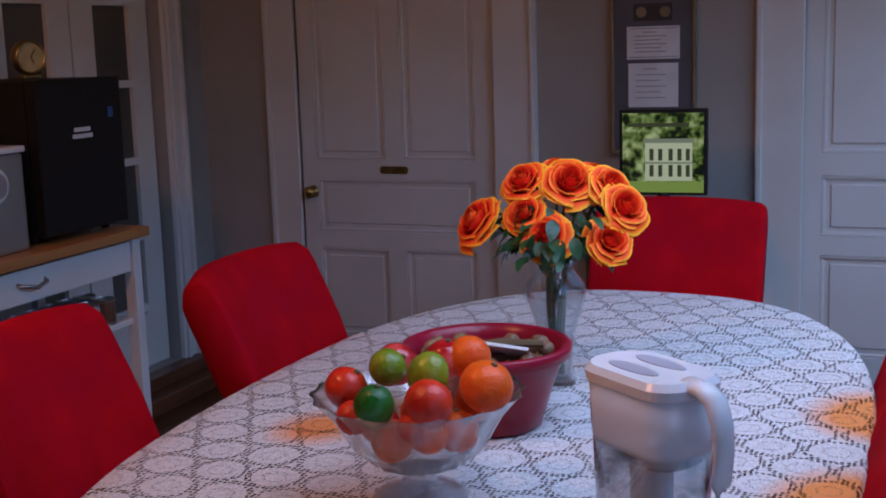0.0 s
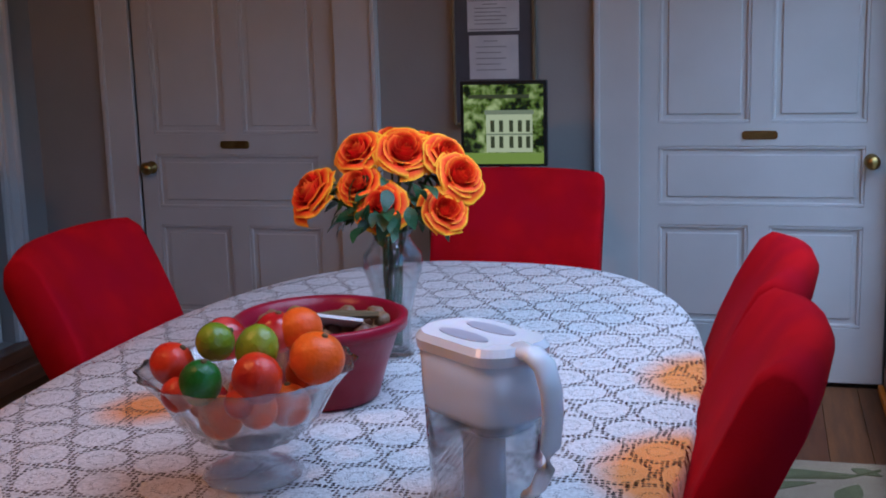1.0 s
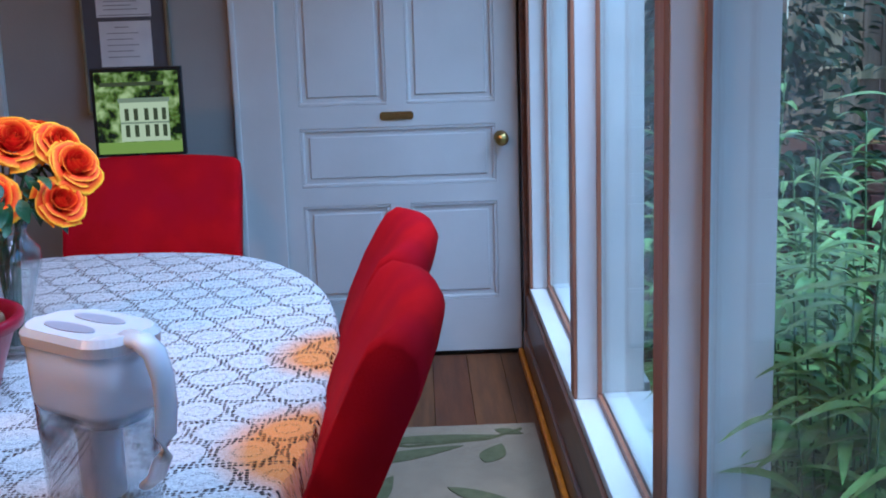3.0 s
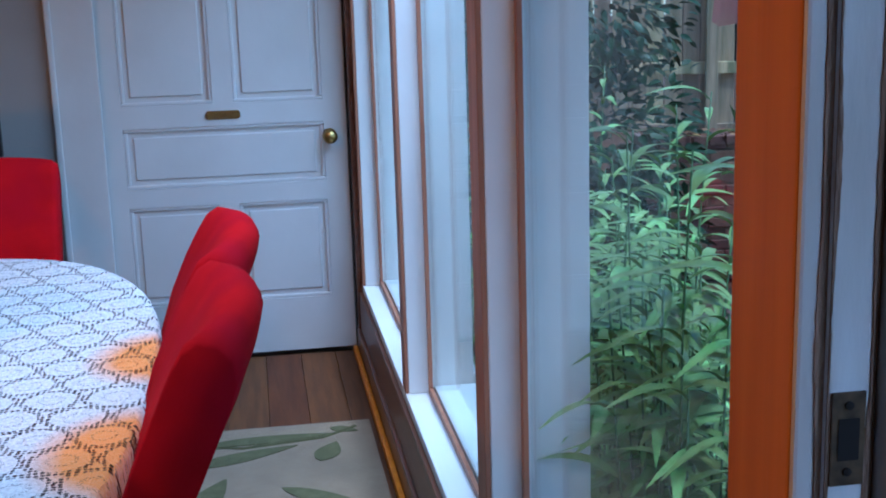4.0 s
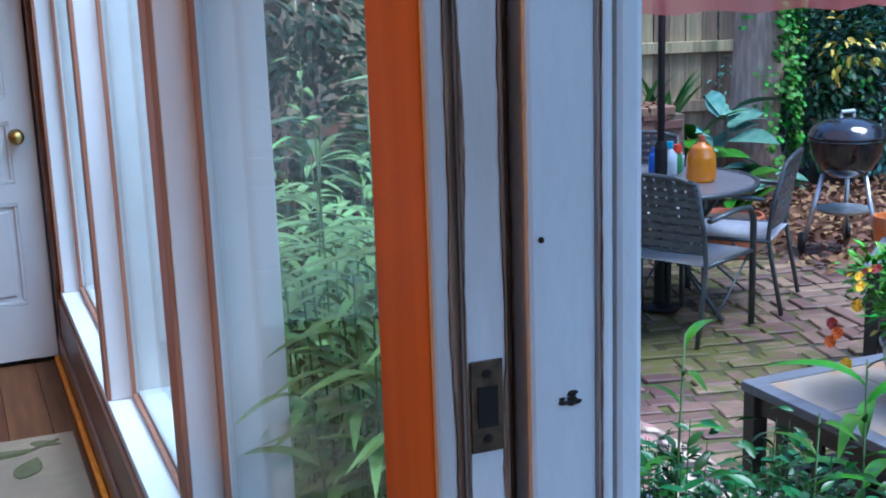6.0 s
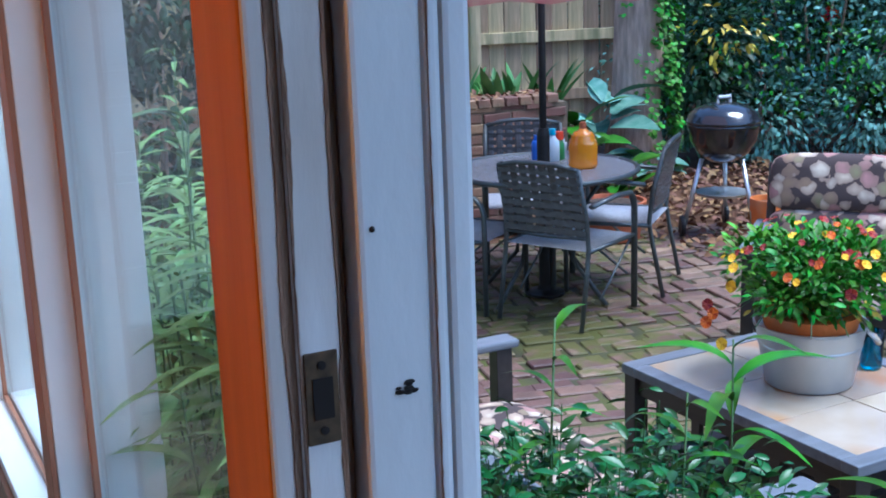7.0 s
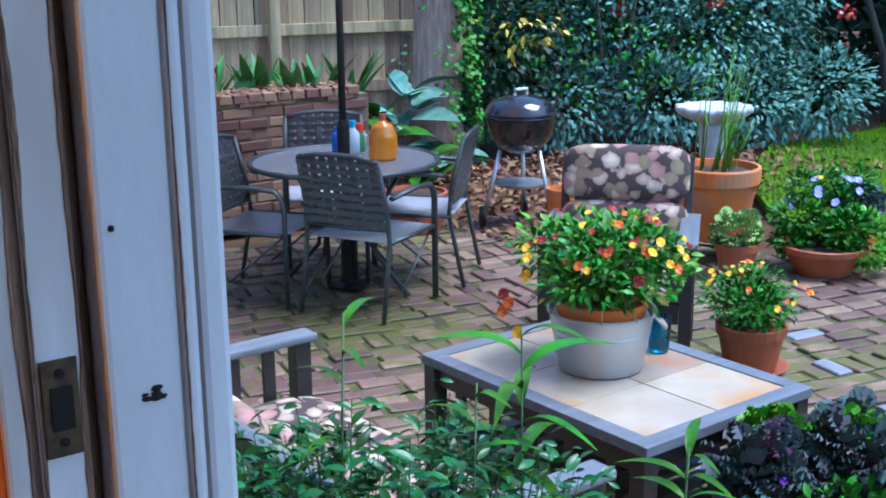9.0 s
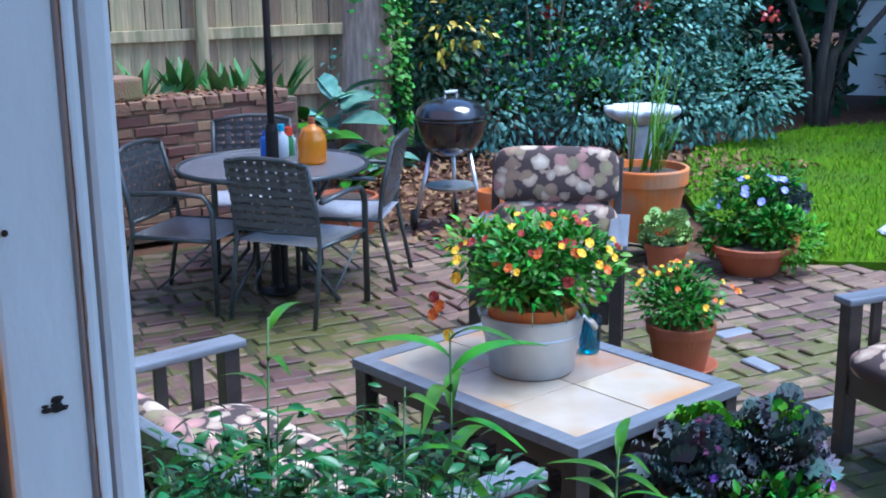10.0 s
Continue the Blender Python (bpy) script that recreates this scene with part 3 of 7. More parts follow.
for k in range(SEG):
    bm.faces.new((centre, rings[0][k], rings[0][(k + 1) % SEG]))
for lo, hi in zip(rings, rings[1:]):
    for k in range(SEG):
        j = (k + 1) % SEG
        bm.faces.new((lo[k], hi[k], hi[j], lo[j]))
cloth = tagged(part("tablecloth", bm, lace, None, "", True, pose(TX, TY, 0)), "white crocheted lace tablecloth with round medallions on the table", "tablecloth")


# ---- upholstered chairs ----
def dining_chair(m, label):
    """Fully covered chair with a back that rolls over at the top; faces +x; origin on the floor under the top of the back."""
    c = empty("dining_chair", m, label, "chair", "chairs round the dining table")
    wid = 0.475
    prof = [(0.165, 0.40), (0.15, 0.55), (0.108, 0.68), (0.062, 0.80), (0.03, 0.88), (0.008, 0.935), (-0.010, 0.964), (-0.034, 0.977), (-0.060, 0.970), (-0.078, 0.948), (-0.082, 0.918), (-0.070, 0.88),
            (-0.052, 0.835), (-0.026, 0.77), (0.012, 0.69), (0.047, 0.60), (0.075, 0.50), (0.09, 0.40)]
    bm = bmesh.new()
    rings = []
    stations = [-1.0, -0.985, -0.94, -0.86, -0.7, -0.5, -0.25, 0.0, 0.25, 0.5, 0.7, 0.86, 0.94, 0.985, 1.0]
    for k in stations:
        shrink = 0.5 + 0.5 * min(1.0, (1 - abs(k)) / 0.06) ** 0.5
        ring = []
        for i, (px, pz) in enumerate(prof):
            # the two faces close towards their mid line at the ends
            ox = prof[len(prof) - 1 - i][0]
            cx = (px + ox) / 2
            x = cx + (px - cx) * (0.72 + 0.28 * shrink)
            top = max(0.0, (pz - 0.55) / 0.42)
            x -= (0.012 * top + 0.04 * top ** 4) * (1 - abs(k) ** 2.2)
            z = pz - (1 - shrink) * 0.02 * top - 0.010 * abs(k) ** 3 * top
            w = Vector((x, k * wid / 2, z))
            ring.append(bm.verts.new(w + Vector((1, 0, 0.6)) * 0.007 * noise.noise(w * 8)))
        rings.append(ring)
    m_ = len(prof)
    for lo, hi in zip(rings, rings[1:]):
        for i in range(m_):
            bm.faces.new((lo[i], lo[(i + 1) % m_], hi[(i + 1) % m_], hi[i]))
    bm.faces.new(rings[0][::-1])
    bm.faces.new(rings[-1])
    part("backrest", bm, RED, c, smooth=True)
    part("seat", box(0.10, 0.60, -wid / 2, wid / 2, 0.36, 0.475, 0.03, seg=4), RED, c, smooth=True)
    for sy in (-1, 1):
        part("seat_skirt", box(0.12, 0.58, sy * (wid / 2 - 0.012) - 0.004, sy * (wid / 2 - 0.012) + 0.004, 0.20, 0.37, 0.003), RED, c)
    for x in (0.14, 0.56):
        for y in (-0.19, 0.19):
            part("leg", box(x - 0.02, x + 0.02, y - 0.02, y + 0.02, 0.0, 0.365, 0.004), TABLEW, c, "dark square wooden leg")
    return c


LB = "red microsuede dining chair with rolled back "
ch = dining_chair(pose(0.197, 2.255, 0, 0, 0, 180), LB + "near the windows")
copy_thing(ch, pose(0.197, 1.745, 0, 0, 0, 180))
l1 = copy_thing(ch, pose(-1.165, 2.30, 0, 0, 0, 2))
l1["label"] = LB + "on the shaded side"
copy_thing(l1, pose(-1.205, 1.58, 0, 0, 0, 8))
l3 = copy_thing(ch, pose(-0.448, 3.33, 0, 0, 0, -90))
l3["label"] = LB + "at the table end"

# ---- on the dining table ----
TZ = TOPZ + 0.009
pit = empty("water_pitcher", pose(-0.135, 1.49, TZ, 0, 0, -38) @ Matrix.Diagonal((0.83, 0.9, 1.0, 1)), "white filter pitcher with clear jug, standing on the lace cloth", "pitcher")


def rounded(sx, sy, rr, k=8, ox=0.0, nose=0.0):
    pts = []
    for cx, cy, a0 in ((sx - rr, sy - rr, 0), (-sx + rr, sy - rr, 90), (-sx + rr, -sy + rr, 180), (sx - rr, -sy + rr, 270)):
        for i in range(k + 1):
            a = radians(a0 + 90 * i / k)
            pts.append((ox + cx + rr * math.cos(a) - (nose if cx < 0 else 0) * max(0.0, 1 - abs(cy + rr * math.sin(a)) / sy), cy + rr * math.sin(a)))
    return pts


def loft(sections, bm=None, cap=True):
    """Sections: (outline, z) of equal point counts, joined upwards."""
    b = bm or bmesh.new()
    rs = [[b.verts.new((x, y, z)) for x, y in o] for o, z in sections]
    k = len(rs[0])
    for lo, hi in zip(rs, rs[1:]):
        for i in range(k):
            b.faces.new((lo[i], lo[(i + 1) % k], hi[(i + 1) % k], hi[i]))
    if cap:
        b.faces.new(rs[0][::-1])
        b.faces.new(rs[-1])
    return b


jug = part("jug", loft([(rounded(0.084, 0.05, 0.035), 0.0), (rounded(0.092, 0.055, 0.04), 0.01), (rounded(0.10, 0.06, 0.045, nose=0.006), 0.15), (rounded(0.097, 0.057, 0.042, nose=0.006), 0.15), (rounded(0.089, 0.052, 0.037), 0.012), (rounded(0.082, 0.046, 0.032), 0.008)]), JUGG, pit, "clear plastic jug", True)
part("water", loft([(rounded(0.081, 0.045, 0.032), 0.011), (rounded(0.093, 0.053, 0.04), 0.118)]), WATER, pit, "clear water")
part("reservoir", loft([(rounded(0.086, 0.05, 0.038), 0.128), (rounded(0.101, 0.061, 0.045, nose=0.008), 0.150), (rounded(0.104, 0.063, 0.047, nose=0.012), 0.225)]), FROST, pit, "frosted blue-grey reservoir", True)
lid = part("lid", loft([(rounded(0.107, 0.066, 0.047, nose=0.016), 0.225), (rounded(0.108, 0.067, 0.047, nose=0.017), 0.238), (rounded(0.10, 0.06, 0.043, nose=0.015), 0.247)]), WHITEPL, pit, "white lid", False)
# Two flat ovals on the lid, greyer than its white plastic
RECESS = mat("lid_oval_grey", (0.42, 0.43, 0.5), (0.38, 0.39, 0.46), 0.35)
for sy in (-1, 1):
    part("lid_recess", extrude_outline([(0.058 * math.cos(a), sy * 0.026 + 0.016 * math.sin(a)) for a in [2 * math.pi * k / 24 for k in range(24)]], 0.002, "z"), RECESS, lid, m=pose(-0.012, 0, 0.2472))
part("filter", lathe([(0.028, 0.018), (0.033, 0.022), (0.033, 0.10), (0.04, 0.13)], 24), WHITEPL, pit, "white filter cartridge", True)
hp = [(0.085, 0.240), (0.122, 0.239), (0.146, 0.228), (0.160, 0.200), (0.163, 0.165), (0.157, 0.125), (0.145, 0.092), (0.128, 0.066), (0.106, 0.052)]
part("handle", tube([(x, 0, z) for x, z in hp], 0.021, 14, None, 0.016, 0.5), WHITEPL, pit, "curved flat white handle", True)

# pressed-glass fruit bowl
bowl = empty("fruit_bowl", pose(-0.50, 1.56, TZ), "footed pressed-glass bowl full of fruit on the cloth", "bowl")
part("foot", lathe([(0.072, 0.0), (0.074, 0.006), (0.055, 0.018), (0.028, 0.03), (0.024, 0.04), (0.034, 0.05)], 36, lobes=12, amp=0.02), CUTF, bowl, "flared glass foot", True)
part("cup", lathe([(0.03, 0.048), (0.072, 0.062), (0.105, 0.095), (0.130, 0.14), (0.152, 0.165), (0.158, 0.168), (0.148, 0.165), (0.124, 0.138), (0.099, 0.096), (0.066, 0.069), (0.0, 0.06)], 96, lobes=16, amp=0.022), CUT, bowl, "fluted glass cup", True)
ORANGEF = mat("orange_peel", (0.80, 0.13, 0.002), (0.72, 0.09, 0.002), 0.3, scale=8, bump=0.25, bscale=140, spec=0.3)
REDF = mat("red_tangerine_peel", (0.56, 0.012, 0.002), (0.72, 0.06, 0.002), 0.3, scale=9, bump=0.2, bscale=130, c3=(0.40, 0.01, 0.004), big=12)
LIME = mat("lime_peel", (0.14, 0.22, 0.006), (0.26, 0.30, 0.008), 0.24, scale=14, bump=0.25, bscale=130)
LIMED = mat("dark_lime_peel", (0.012, 0.10, 0.008), (0.025, 0.14, 0.012), 0.3, scale=14, bump=0.25, bscale=130)
POME = mat("red_apple_skin", (0.36, 0.004, 0.006), (0.46, 0.012, 0.012), 0.16, scale=18, bump=0.1, c3=(0.7, 0.12, 0.1), big=14)
STEMB = mat("dry_stem", (0.12, 0.08, 0.03), None, 0.8)


def fruit(kind, x, y, z, r, material, label, sq=(1, 1, 0.94), rot=0):
    r *= 0.9
    f = part(kind, ball((0, 0, 0), r, u=36, v=24, squash=sq, jitter=0.02), material, None, "", True, pose(-0.50 + x, 1.56 + y, TZ + z - (0.010 if z > 0.17 else 0.0), rot, rot * 0.7, rot * 2))
    tagged(f, label, kind, "fruit in the glass bowl")
    part("stem_end", lathe([(0.005, 0), (0.004, 0.003), (0.0, 0.004)], 8, m=pose(0, 0, r * sq[2] * 0.985)), STEMB, f)


fruit("tangerine", -0.095, -0.045, 0.187, 0.036, REDF, "red-orange tangerine in the glass bowl", rot=30)
fruit("tangerine", 0.052, -0.085, 0.185, 0.04, REDF, "red-orange tangerine in the glass bowl", rot=70)
fruit("orange", 0.112, -0.01, 0.195, 0.044, ORANGEF, "bright orange on the rim of the bowl", rot=20)
fruit("orange", 0.055, 0.075, 0.212, 0.038, ORANGEF, "bright orange in the glass bowl", rot=140)
fruit("lime", -0.028, -0.095, 0.178, 0.033, LIMED, "dark green lime in the glass bowl", (1, 1, 1.12), 15)
fruit("lime", -0.038, -0.02, 0.215, 0.031, LIME, "yellow-green lime in the glass bowl", (1.1, 1, 1), 50)
fruit("lime", 0.028, -0.025, 0.21, 0.034, LIME, "yellow-green lime in the glass bowl", (1.15, 1, 0.95), 100)
fruit("apple", 0.02, 0.07, 0.208, 0.037, POME, "glossy red apple in the glass bowl", rot=10)
fruit("apple", -0.06, 0.06, 0.198, 0.037, POME, "glossy red apple in the glass bowl", rot=80)
fruit("tangerine", -0.06, -0.1, 0.150, 0.028, REDF, "small red tangerine low in the bowl", rot=60)
fruit("tangerine", 0.03, -0.10, 0.142, 0.024, REDF, "small red tangerine low in the bowl", rot=60)
fruit("orange", 0.075, -0.035, 0.122, 0.036, ORANGEF, "orange low in the glass bowl", rot=0)
fruit("orange", -0.005, 0.03, 0.118, 0.042, ORANGEF, "orange at the bottom of the bowl", rot=0)
fruit("orange", 0.045, -0.075, 0.128, 0.033, ORANGEF, "orange pressed against the bowl side", rot=40)
fruit("orange", -0.01, -0.075, 0.112, 0.035, ORANGEF, "orange pressed against the bowl side", rot=90)
fruit("apple", -0.075, -0.045, 0.142, 0.032, POME, "glossy red apple pressed against the bowl side", rot=25)
fruit("orange", 0.08, 0.03, 0.15, 0.036, ORANGEF, "orange pressed against the bowl side", rot=60)
fruit("apple", -0.05, -0.03, 0.120, 0.034, POME, "glossy red apple low in the bowl", rot=0)

# dark red pot with nuts and a card
POTR = mat("maroon_glaze", (0.27, 0.006, 0.026), (0.20, 0.004, 0.018), 0.3, scale=5, bump=0.05, spec=0.3)
pot = empty("nut_pot", pose(-0.525, 1.935, TZ), "round maroon pot filled with nuts on the cloth", "pot")
part("body", lathe([(0.09, 0.0), (0.098, 0.006), (0.118, 0.07), (0.138, 0.125), (0.151, 0.128), (0.153, 0.146), (0.146, 0.150), (0.138, 0.146), (0.132, 0.125), (0.128, 0.105), (0.0, 0.10)], 48), POTR, pot, smooth=True)
NUT = mat("brown_nut_shell", (0.14, 0.07, 0.03), (0.25, 0.15, 0.075), 0.5, scale=20, bump=0.4, bscale=90, rnd=0.35)
for k in range(70):
    a, r = random.uniform(0, 6.28), 0.115 * math.sqrt(random.random())
    part("nut", ball((0, 0, 0), random.uniform(0.011, 0.017), u=10, v=7, squash=(1, 1, 1.2), jitter=0.1), NUT, pot, "", True,
         pose(r * math.cos(a), r * math.sin(a), 0.112 + random.uniform(0, 0.022), random.uniform(0, 180), random.uniform(0, 180), 0))
part("bark_piece", tube([(-0.04, -0.03, 0.138), (0.03, -0.005, 0.15), (0.10, 0.02, 0.146)], 0.011, 7, None, 0.007), STEMB, pot, "piece of dark bark")
part("card", box(-0.045, 0.045, -0.003, 0.003, -0.03, 0.03, 0.001), PAPER, pot, "pale card", m=pose(0.045, -0.05, 0.15, 62, 10, 20))

# glass vase with roses
vase = empty("flower_vase", pose(-0.478, 2.22, TZ) @ Matrix.Diagonal((0.92, 0.92, 0.90, 1)), "clear glass vase holding orange roses", "vase")
part("glass", lathe([(0.04, 0.0), (0.041, 0.006), (0.034, 0.05), (0.035, 0.09), (0.05, 0.15), (0.064, 0.195), (0.062, 0.225), (0.042, 0.25), (0.038, 0.262), (0.045, 0.278),
                     (0.042, 0.277), (0.035, 0.262), (0.039, 0.249), (0.058, 0.224), (0.06, 0.195), (0.046, 0.15), (0.031, 0.09), (0.03, 0.05), (0.032, 0.012), (0.0, 0.012)], 40), CLEAR, vase, smooth=True)
part("vase_water", lathe([(0.031, 0.013), (0.0295, 0.05), (0.0305, 0.088), (0.0, 0.088)], 28), WATER, vase, "clear water")

PETAL = bpy.data.materials.new("orange_rose_petal")
PETAL.use_nodes = True
n, ln = PETAL.node_tree.nodes, PETAL.node_tree.links
at = n.new("ShaderNodeAttribute")
at.attribute_name = "rim"
nz = n.new("ShaderNodeTexNoise")
nz.inputs["Scale"].default_value = 45
ma = n.new("ShaderNodeMath")
ma.operation = "MULTIPLY_ADD"
ln.new(nz.outputs["Fac"], ma.inputs[0])
ma.inputs[1].default_value = 0.5
ad = n.new("ShaderNodeMath")
ad.operation = "SUBTRACT"
ln.new(at.outputs["Fac"], ad.inputs[0])
ad.inputs[1].default_value = 0.25
ln.new(ad.outputs[0], ma.inputs[2])
rp = n.new("ShaderNodeValToRGB")
e = rp.color_ramp.elements
e[0].position, e[0].color = 0.10, (0.86, 0.03, 0.0006, 1)
e[1].position, e[1].color = 0.85, (1.0, 0.50, 0.01, 1)
q = rp.color_ramp.elements.new(0.55)
q.color = (0.96, 0.15, 0.0015, 1)
ln.new(ma.outputs[0], rp.inputs["Fac"])
b = n["Principled BSDF"]
ln.new(rp.outputs["Color"], b.inputs["Base Color"])
b.inputs["Roughness"].default_value = 0.6
b.inputs["Specular IOR Level"].default_value = 0.2


def rose_mesh(seed):
    """Open garden rose: a tight spiral heart inside broad cupped petals with lips that curl outwards."""
    rnd = random.Random(seed)
    verts, faces, rim = [], [], []
    NU, NV = 9, 7
    for layer, (rad, count, top, flare) in enumerate(((0.13, 2, 0.60, 0.0), (0.24, 3, 0.62, 0.02), (0.37, 3, 0.60, 0.06), (0.52, 4, 0.54, 0.14), (0.68, 5, 0.44, 0.24), (0.84, 5, 0.30, 0.34), (0.95, 5, 0.12, 0.40))):
        off = rnd.uniform(0, 6.28)
        for k in range(count):
            a0 = off + 2 * math.pi * k / count + rnd.uniform(-0.18, 0.18)
            half = math.pi / count * rnd.uniform(1.25, 1.5)
            lip = flare * rnd.uniform(0.7, 1.3)
            tz = top + rnd.uniform(-0.05, 0.05)
            twist = rnd.uniform(0.02, 0.10)
            base = len(verts)
            for j in range(NV):
                v = j / (NV - 1)
                for i in range(NU):
                    u = i / (NU - 1) * 2 - 1
                    cup = math.sin(min(1.0, v * 1.15) * math.pi / 2) ** 0.7
                    curl = max(0.0, v - 0.62) / 0.38
                    rr = rad * (0.25 + 0.75 * cup) * (1 - 0.10 * (1 - flare * 2) * curl) + lip * curl ** 1.6 + twist * u * v
                    rr *= 1 + 0.03 * math.sin(5 * u + seed + k) * v
                    z = -0.55 + (tz + 0.55) * v ** 0.85 * (1 - 0.30 * abs(u) ** 3 * v) - lip * 0.75 * curl ** 2.2
                    aa = a0 + u * half * (0.45 + 0.55 * math.sin(min(v * 1.9, math.pi / 2)))
                    verts.append((rr * math.cos(aa), rr * math.sin(aa), z))
                    rim.append(max(curl ** 2.2, 0.6 * abs(u) ** 6 * v) * (0.35 + 0.10 * layer))
            for j in range(NV - 1):
                for i in range(NU - 1):
                    p = base + j * NU + i
                    faces.append((p, p + 1, p + 1 + NU, p + NU))
    me = bpy.data.meshes.new("rose_head")
    me.from_pydata(verts, [], faces)
    at = me.attributes.new("rim", "FLOAT", "POINT")
    at.data.foreach_set("value", rim)
    me.materials.append(PETAL)
    for p in me.polygons:
        p.use_smooth = True
    return me


ROSES = [rose_mesh(s) for s in range(4)]
STALK = mat("green_stalk", (0.035, 0.09, 0.02), (0.05, 0.12, 0.03), 0.5, scale=15)
RLEAF = mat("dark_rose_leaf", (0.012, 0.05, 0.018), (0.022, 0.08, 0.022), 0.42, scale=20, bump=0.2, rnd=0.3)


def leaf_mesh(name, length, width, fold=0.25, droop=0.3, segs=6, material=None, thick=0.0):
    """A pointed leaf along +x with a folded midrib and a drooping tip."""
    verts, faces = [], []
    for i in range(segs + 1):
        u = i / segs
        w = width / 2 * math.sin(math.pi * min(u * 0.97 + 0.02, 1)) ** 0.75 * (1.15 - 0.4 * u)
        x, z = length * u * (1 - 0.25 * droop * u), -droop * length * u * u
        verts += [(x, -w, z + fold * w), (x, 0, z), (x, w, z + fold * w)]
    for i in range(segs):
        p = 3 * i
        faces += [(p, p + 3, p + 4, p + 1), (p + 1, p + 4, p + 5, p + 2)]
    me = bpy.data.meshes.new(name)
    me.from_pydata(verts, [], faces)
    for p in me.polygons:
        p.use_smooth = True
    if material:
        me.materials.append(material)
    return me


def scatter_mesh(name, leaf, mats_, material):
    """One mesh out of many copies of a leaf mesh at the given poses."""
    co = np.array([v.co[:] for v in leaf.vertices])
    fc = [tuple(p.vertices) for p in leaf.polygons]
    k = len(co)
    V, F = [], []
    for i, m in enumerate(mats_):
        a = np.array(m)
        V.append(co @ a[:3, :3].T + a[:3, 3])
        F += [tuple(q + i * k for q in f) for f in fc]
    me = bpy.data.meshes.new(name)
    me.from_pydata(np.concatenate(V).tolist(), [], F)
    me.materials.append(material)
    for p in me.polygons:
        p.use_smooth = True
    return me


def child(name, me, parent, m=None, label=""):
    ob = new(name, me)
    ob.parent = parent
    if m is not None:
        ob.matrix_basis = m
    if label:
        ob["label"] = label
    return ob


bq = empty("rose_bouquet", pose(-0.478, 2.22, TZ), "bunch of orange and yellow roses in the glass vase", "bouquet")
heads = [(-0.155, -0.02, 0.336, 0.052), (-0.065, 0.0, 0.416, 0.044), (-0.012, 0.06, 0.43, 0.042), (0.03, 0.0, 0.417, 0.05), (-0.05, -0.04, 0.358, 0.04), (0.0, -0.06, 0.32, 0.046), (0.108, 0.02, 0.408, 0.042), (0.143, -0.01, 0.372, 0.044), (0.122, -0.05, 0.312, 0.042), (0.05, 0.10, 0.42, 0.04)]
RL = leaf_mesh("rose_leaf", 0.06, 0.036, 0.2, 0.4, 5, RLEAF)
for k, (x, y, z, r) in enumerate(heads):
    d = Vector((x * 1.0 + 0.02, y * 1.2 - 0.13, 0.13)).normalized()
    rot = d.to_track_quat("Z", "Y").to_matrix().to_4x4()
    child("rose", ROSES[k % 4], bq, Matrix.Translation((x, y, z - 0.014)) @ rot @ Matrix.Rotation(k * 1.3, 4, "Z") @ Matrix.Scale(r * 0.93, 4), "orange rose with yellow rims")
    a = 2 * math.pi * k / 10
    part("stalk", tube([(0.012 * math.cos(a), 0.012 * math.sin(a), 0.02), (0.016 * math.cos(a + 1), 0.016 * math.sin(a + 1), 0.16), (x * 0.25, y * 0.25, 0.27), tuple(Vector((x, y, z)) - d * r * 0.5)], 0.0035, 6), STALK, bq, smooth=True)
for k in range(120):
    a = random.uniform(0, 6.28)
    r, z = random.uniform(0.03, 0.115), random.uniform(0.285, 0.36)
    if k % 4 == 0:
        r, z = random.uniform(0.06, 0.11), random.uniform(0.262, 0.30)
    child("leaf", RL, bq, pose(r * math.cos(a), r * math.sin(a), z, random.uniform(-30, 30), random.uniform(-10, 50), math.degrees(a)) @ Matrix.Scale(random.uniform(0.5, 0.85), 4))

# ---- along the door wall: screen, picture frame ----
con = empty("console_table", pose(-0.66, 4.30, 0), "dark narrow console table behind the dining chair", "table")
part("top", box(-0.26, 0.26, -0.24, 0.22, 0.77, 0.80, 0.004), TABLEW, con)
for sx in (-0.23, 0.23):
    for sy in (-0.21, 0.19):
        part("leg", box(sx - 0.02, sx + 0.02, sy - 0.02, sy + 0.02, 0, 0.77, 0.003), TABLEW, con)
scr = empty("picture_screen", pose(-0.645, 4.12, 0.80, 0, 0, 3), "small black screen showing a white house among trees", "screen")
part("bezel", box(-0.15, 0.15, -0.012, 0.02, 0.09, 0.385, 0.004), BLACKP, scr)
part("base", lathe([(0.09, 0), (0.09, 0.008), (0.03, 0.014), (0.02, 0.1)], 24), BLACKP, scr)
sp = bpy.data.materials.new("screen_picture")
sp.use_nodes = True
n, ln = sp.node_tree.nodes, sp.node_tree.links
b = n["Principled BSDF"]
tc = n.new("ShaderNodeTexCoord")
nz = n.new("ShaderNodeTexNoise")
nz.inputs["Scale"].default_value, nz.inputs["Detail"].default_value = 26, 7
ln.new(tc.outputs["Object"], nz.inputs["Vector"])
rp = n.new("ShaderNodeValToRGB")
e = rp.color_ramp.elements
e[0].position, e[0].color = 0.42, (0.004, 0.012, 0.002, 1)
e[1].position, e[1].color = 0.66, (0.62, 0.66, 0.22, 1)
q = e.new(0.5)
q.color = (0.14, 0.2, 0.02, 1)
ln.new(nz.outputs["Fac"], rp.inputs["Fac"])
ln.new(rp.outputs["Color"], b.inputs["Emission Color"])
b.inputs["Emission Strength"].default_value = 0.36
b.inputs["Base Color"].default_value = (0.01, 0.01, 0.01, 1)
b.inputs["Roughness"].default_value = 0.2


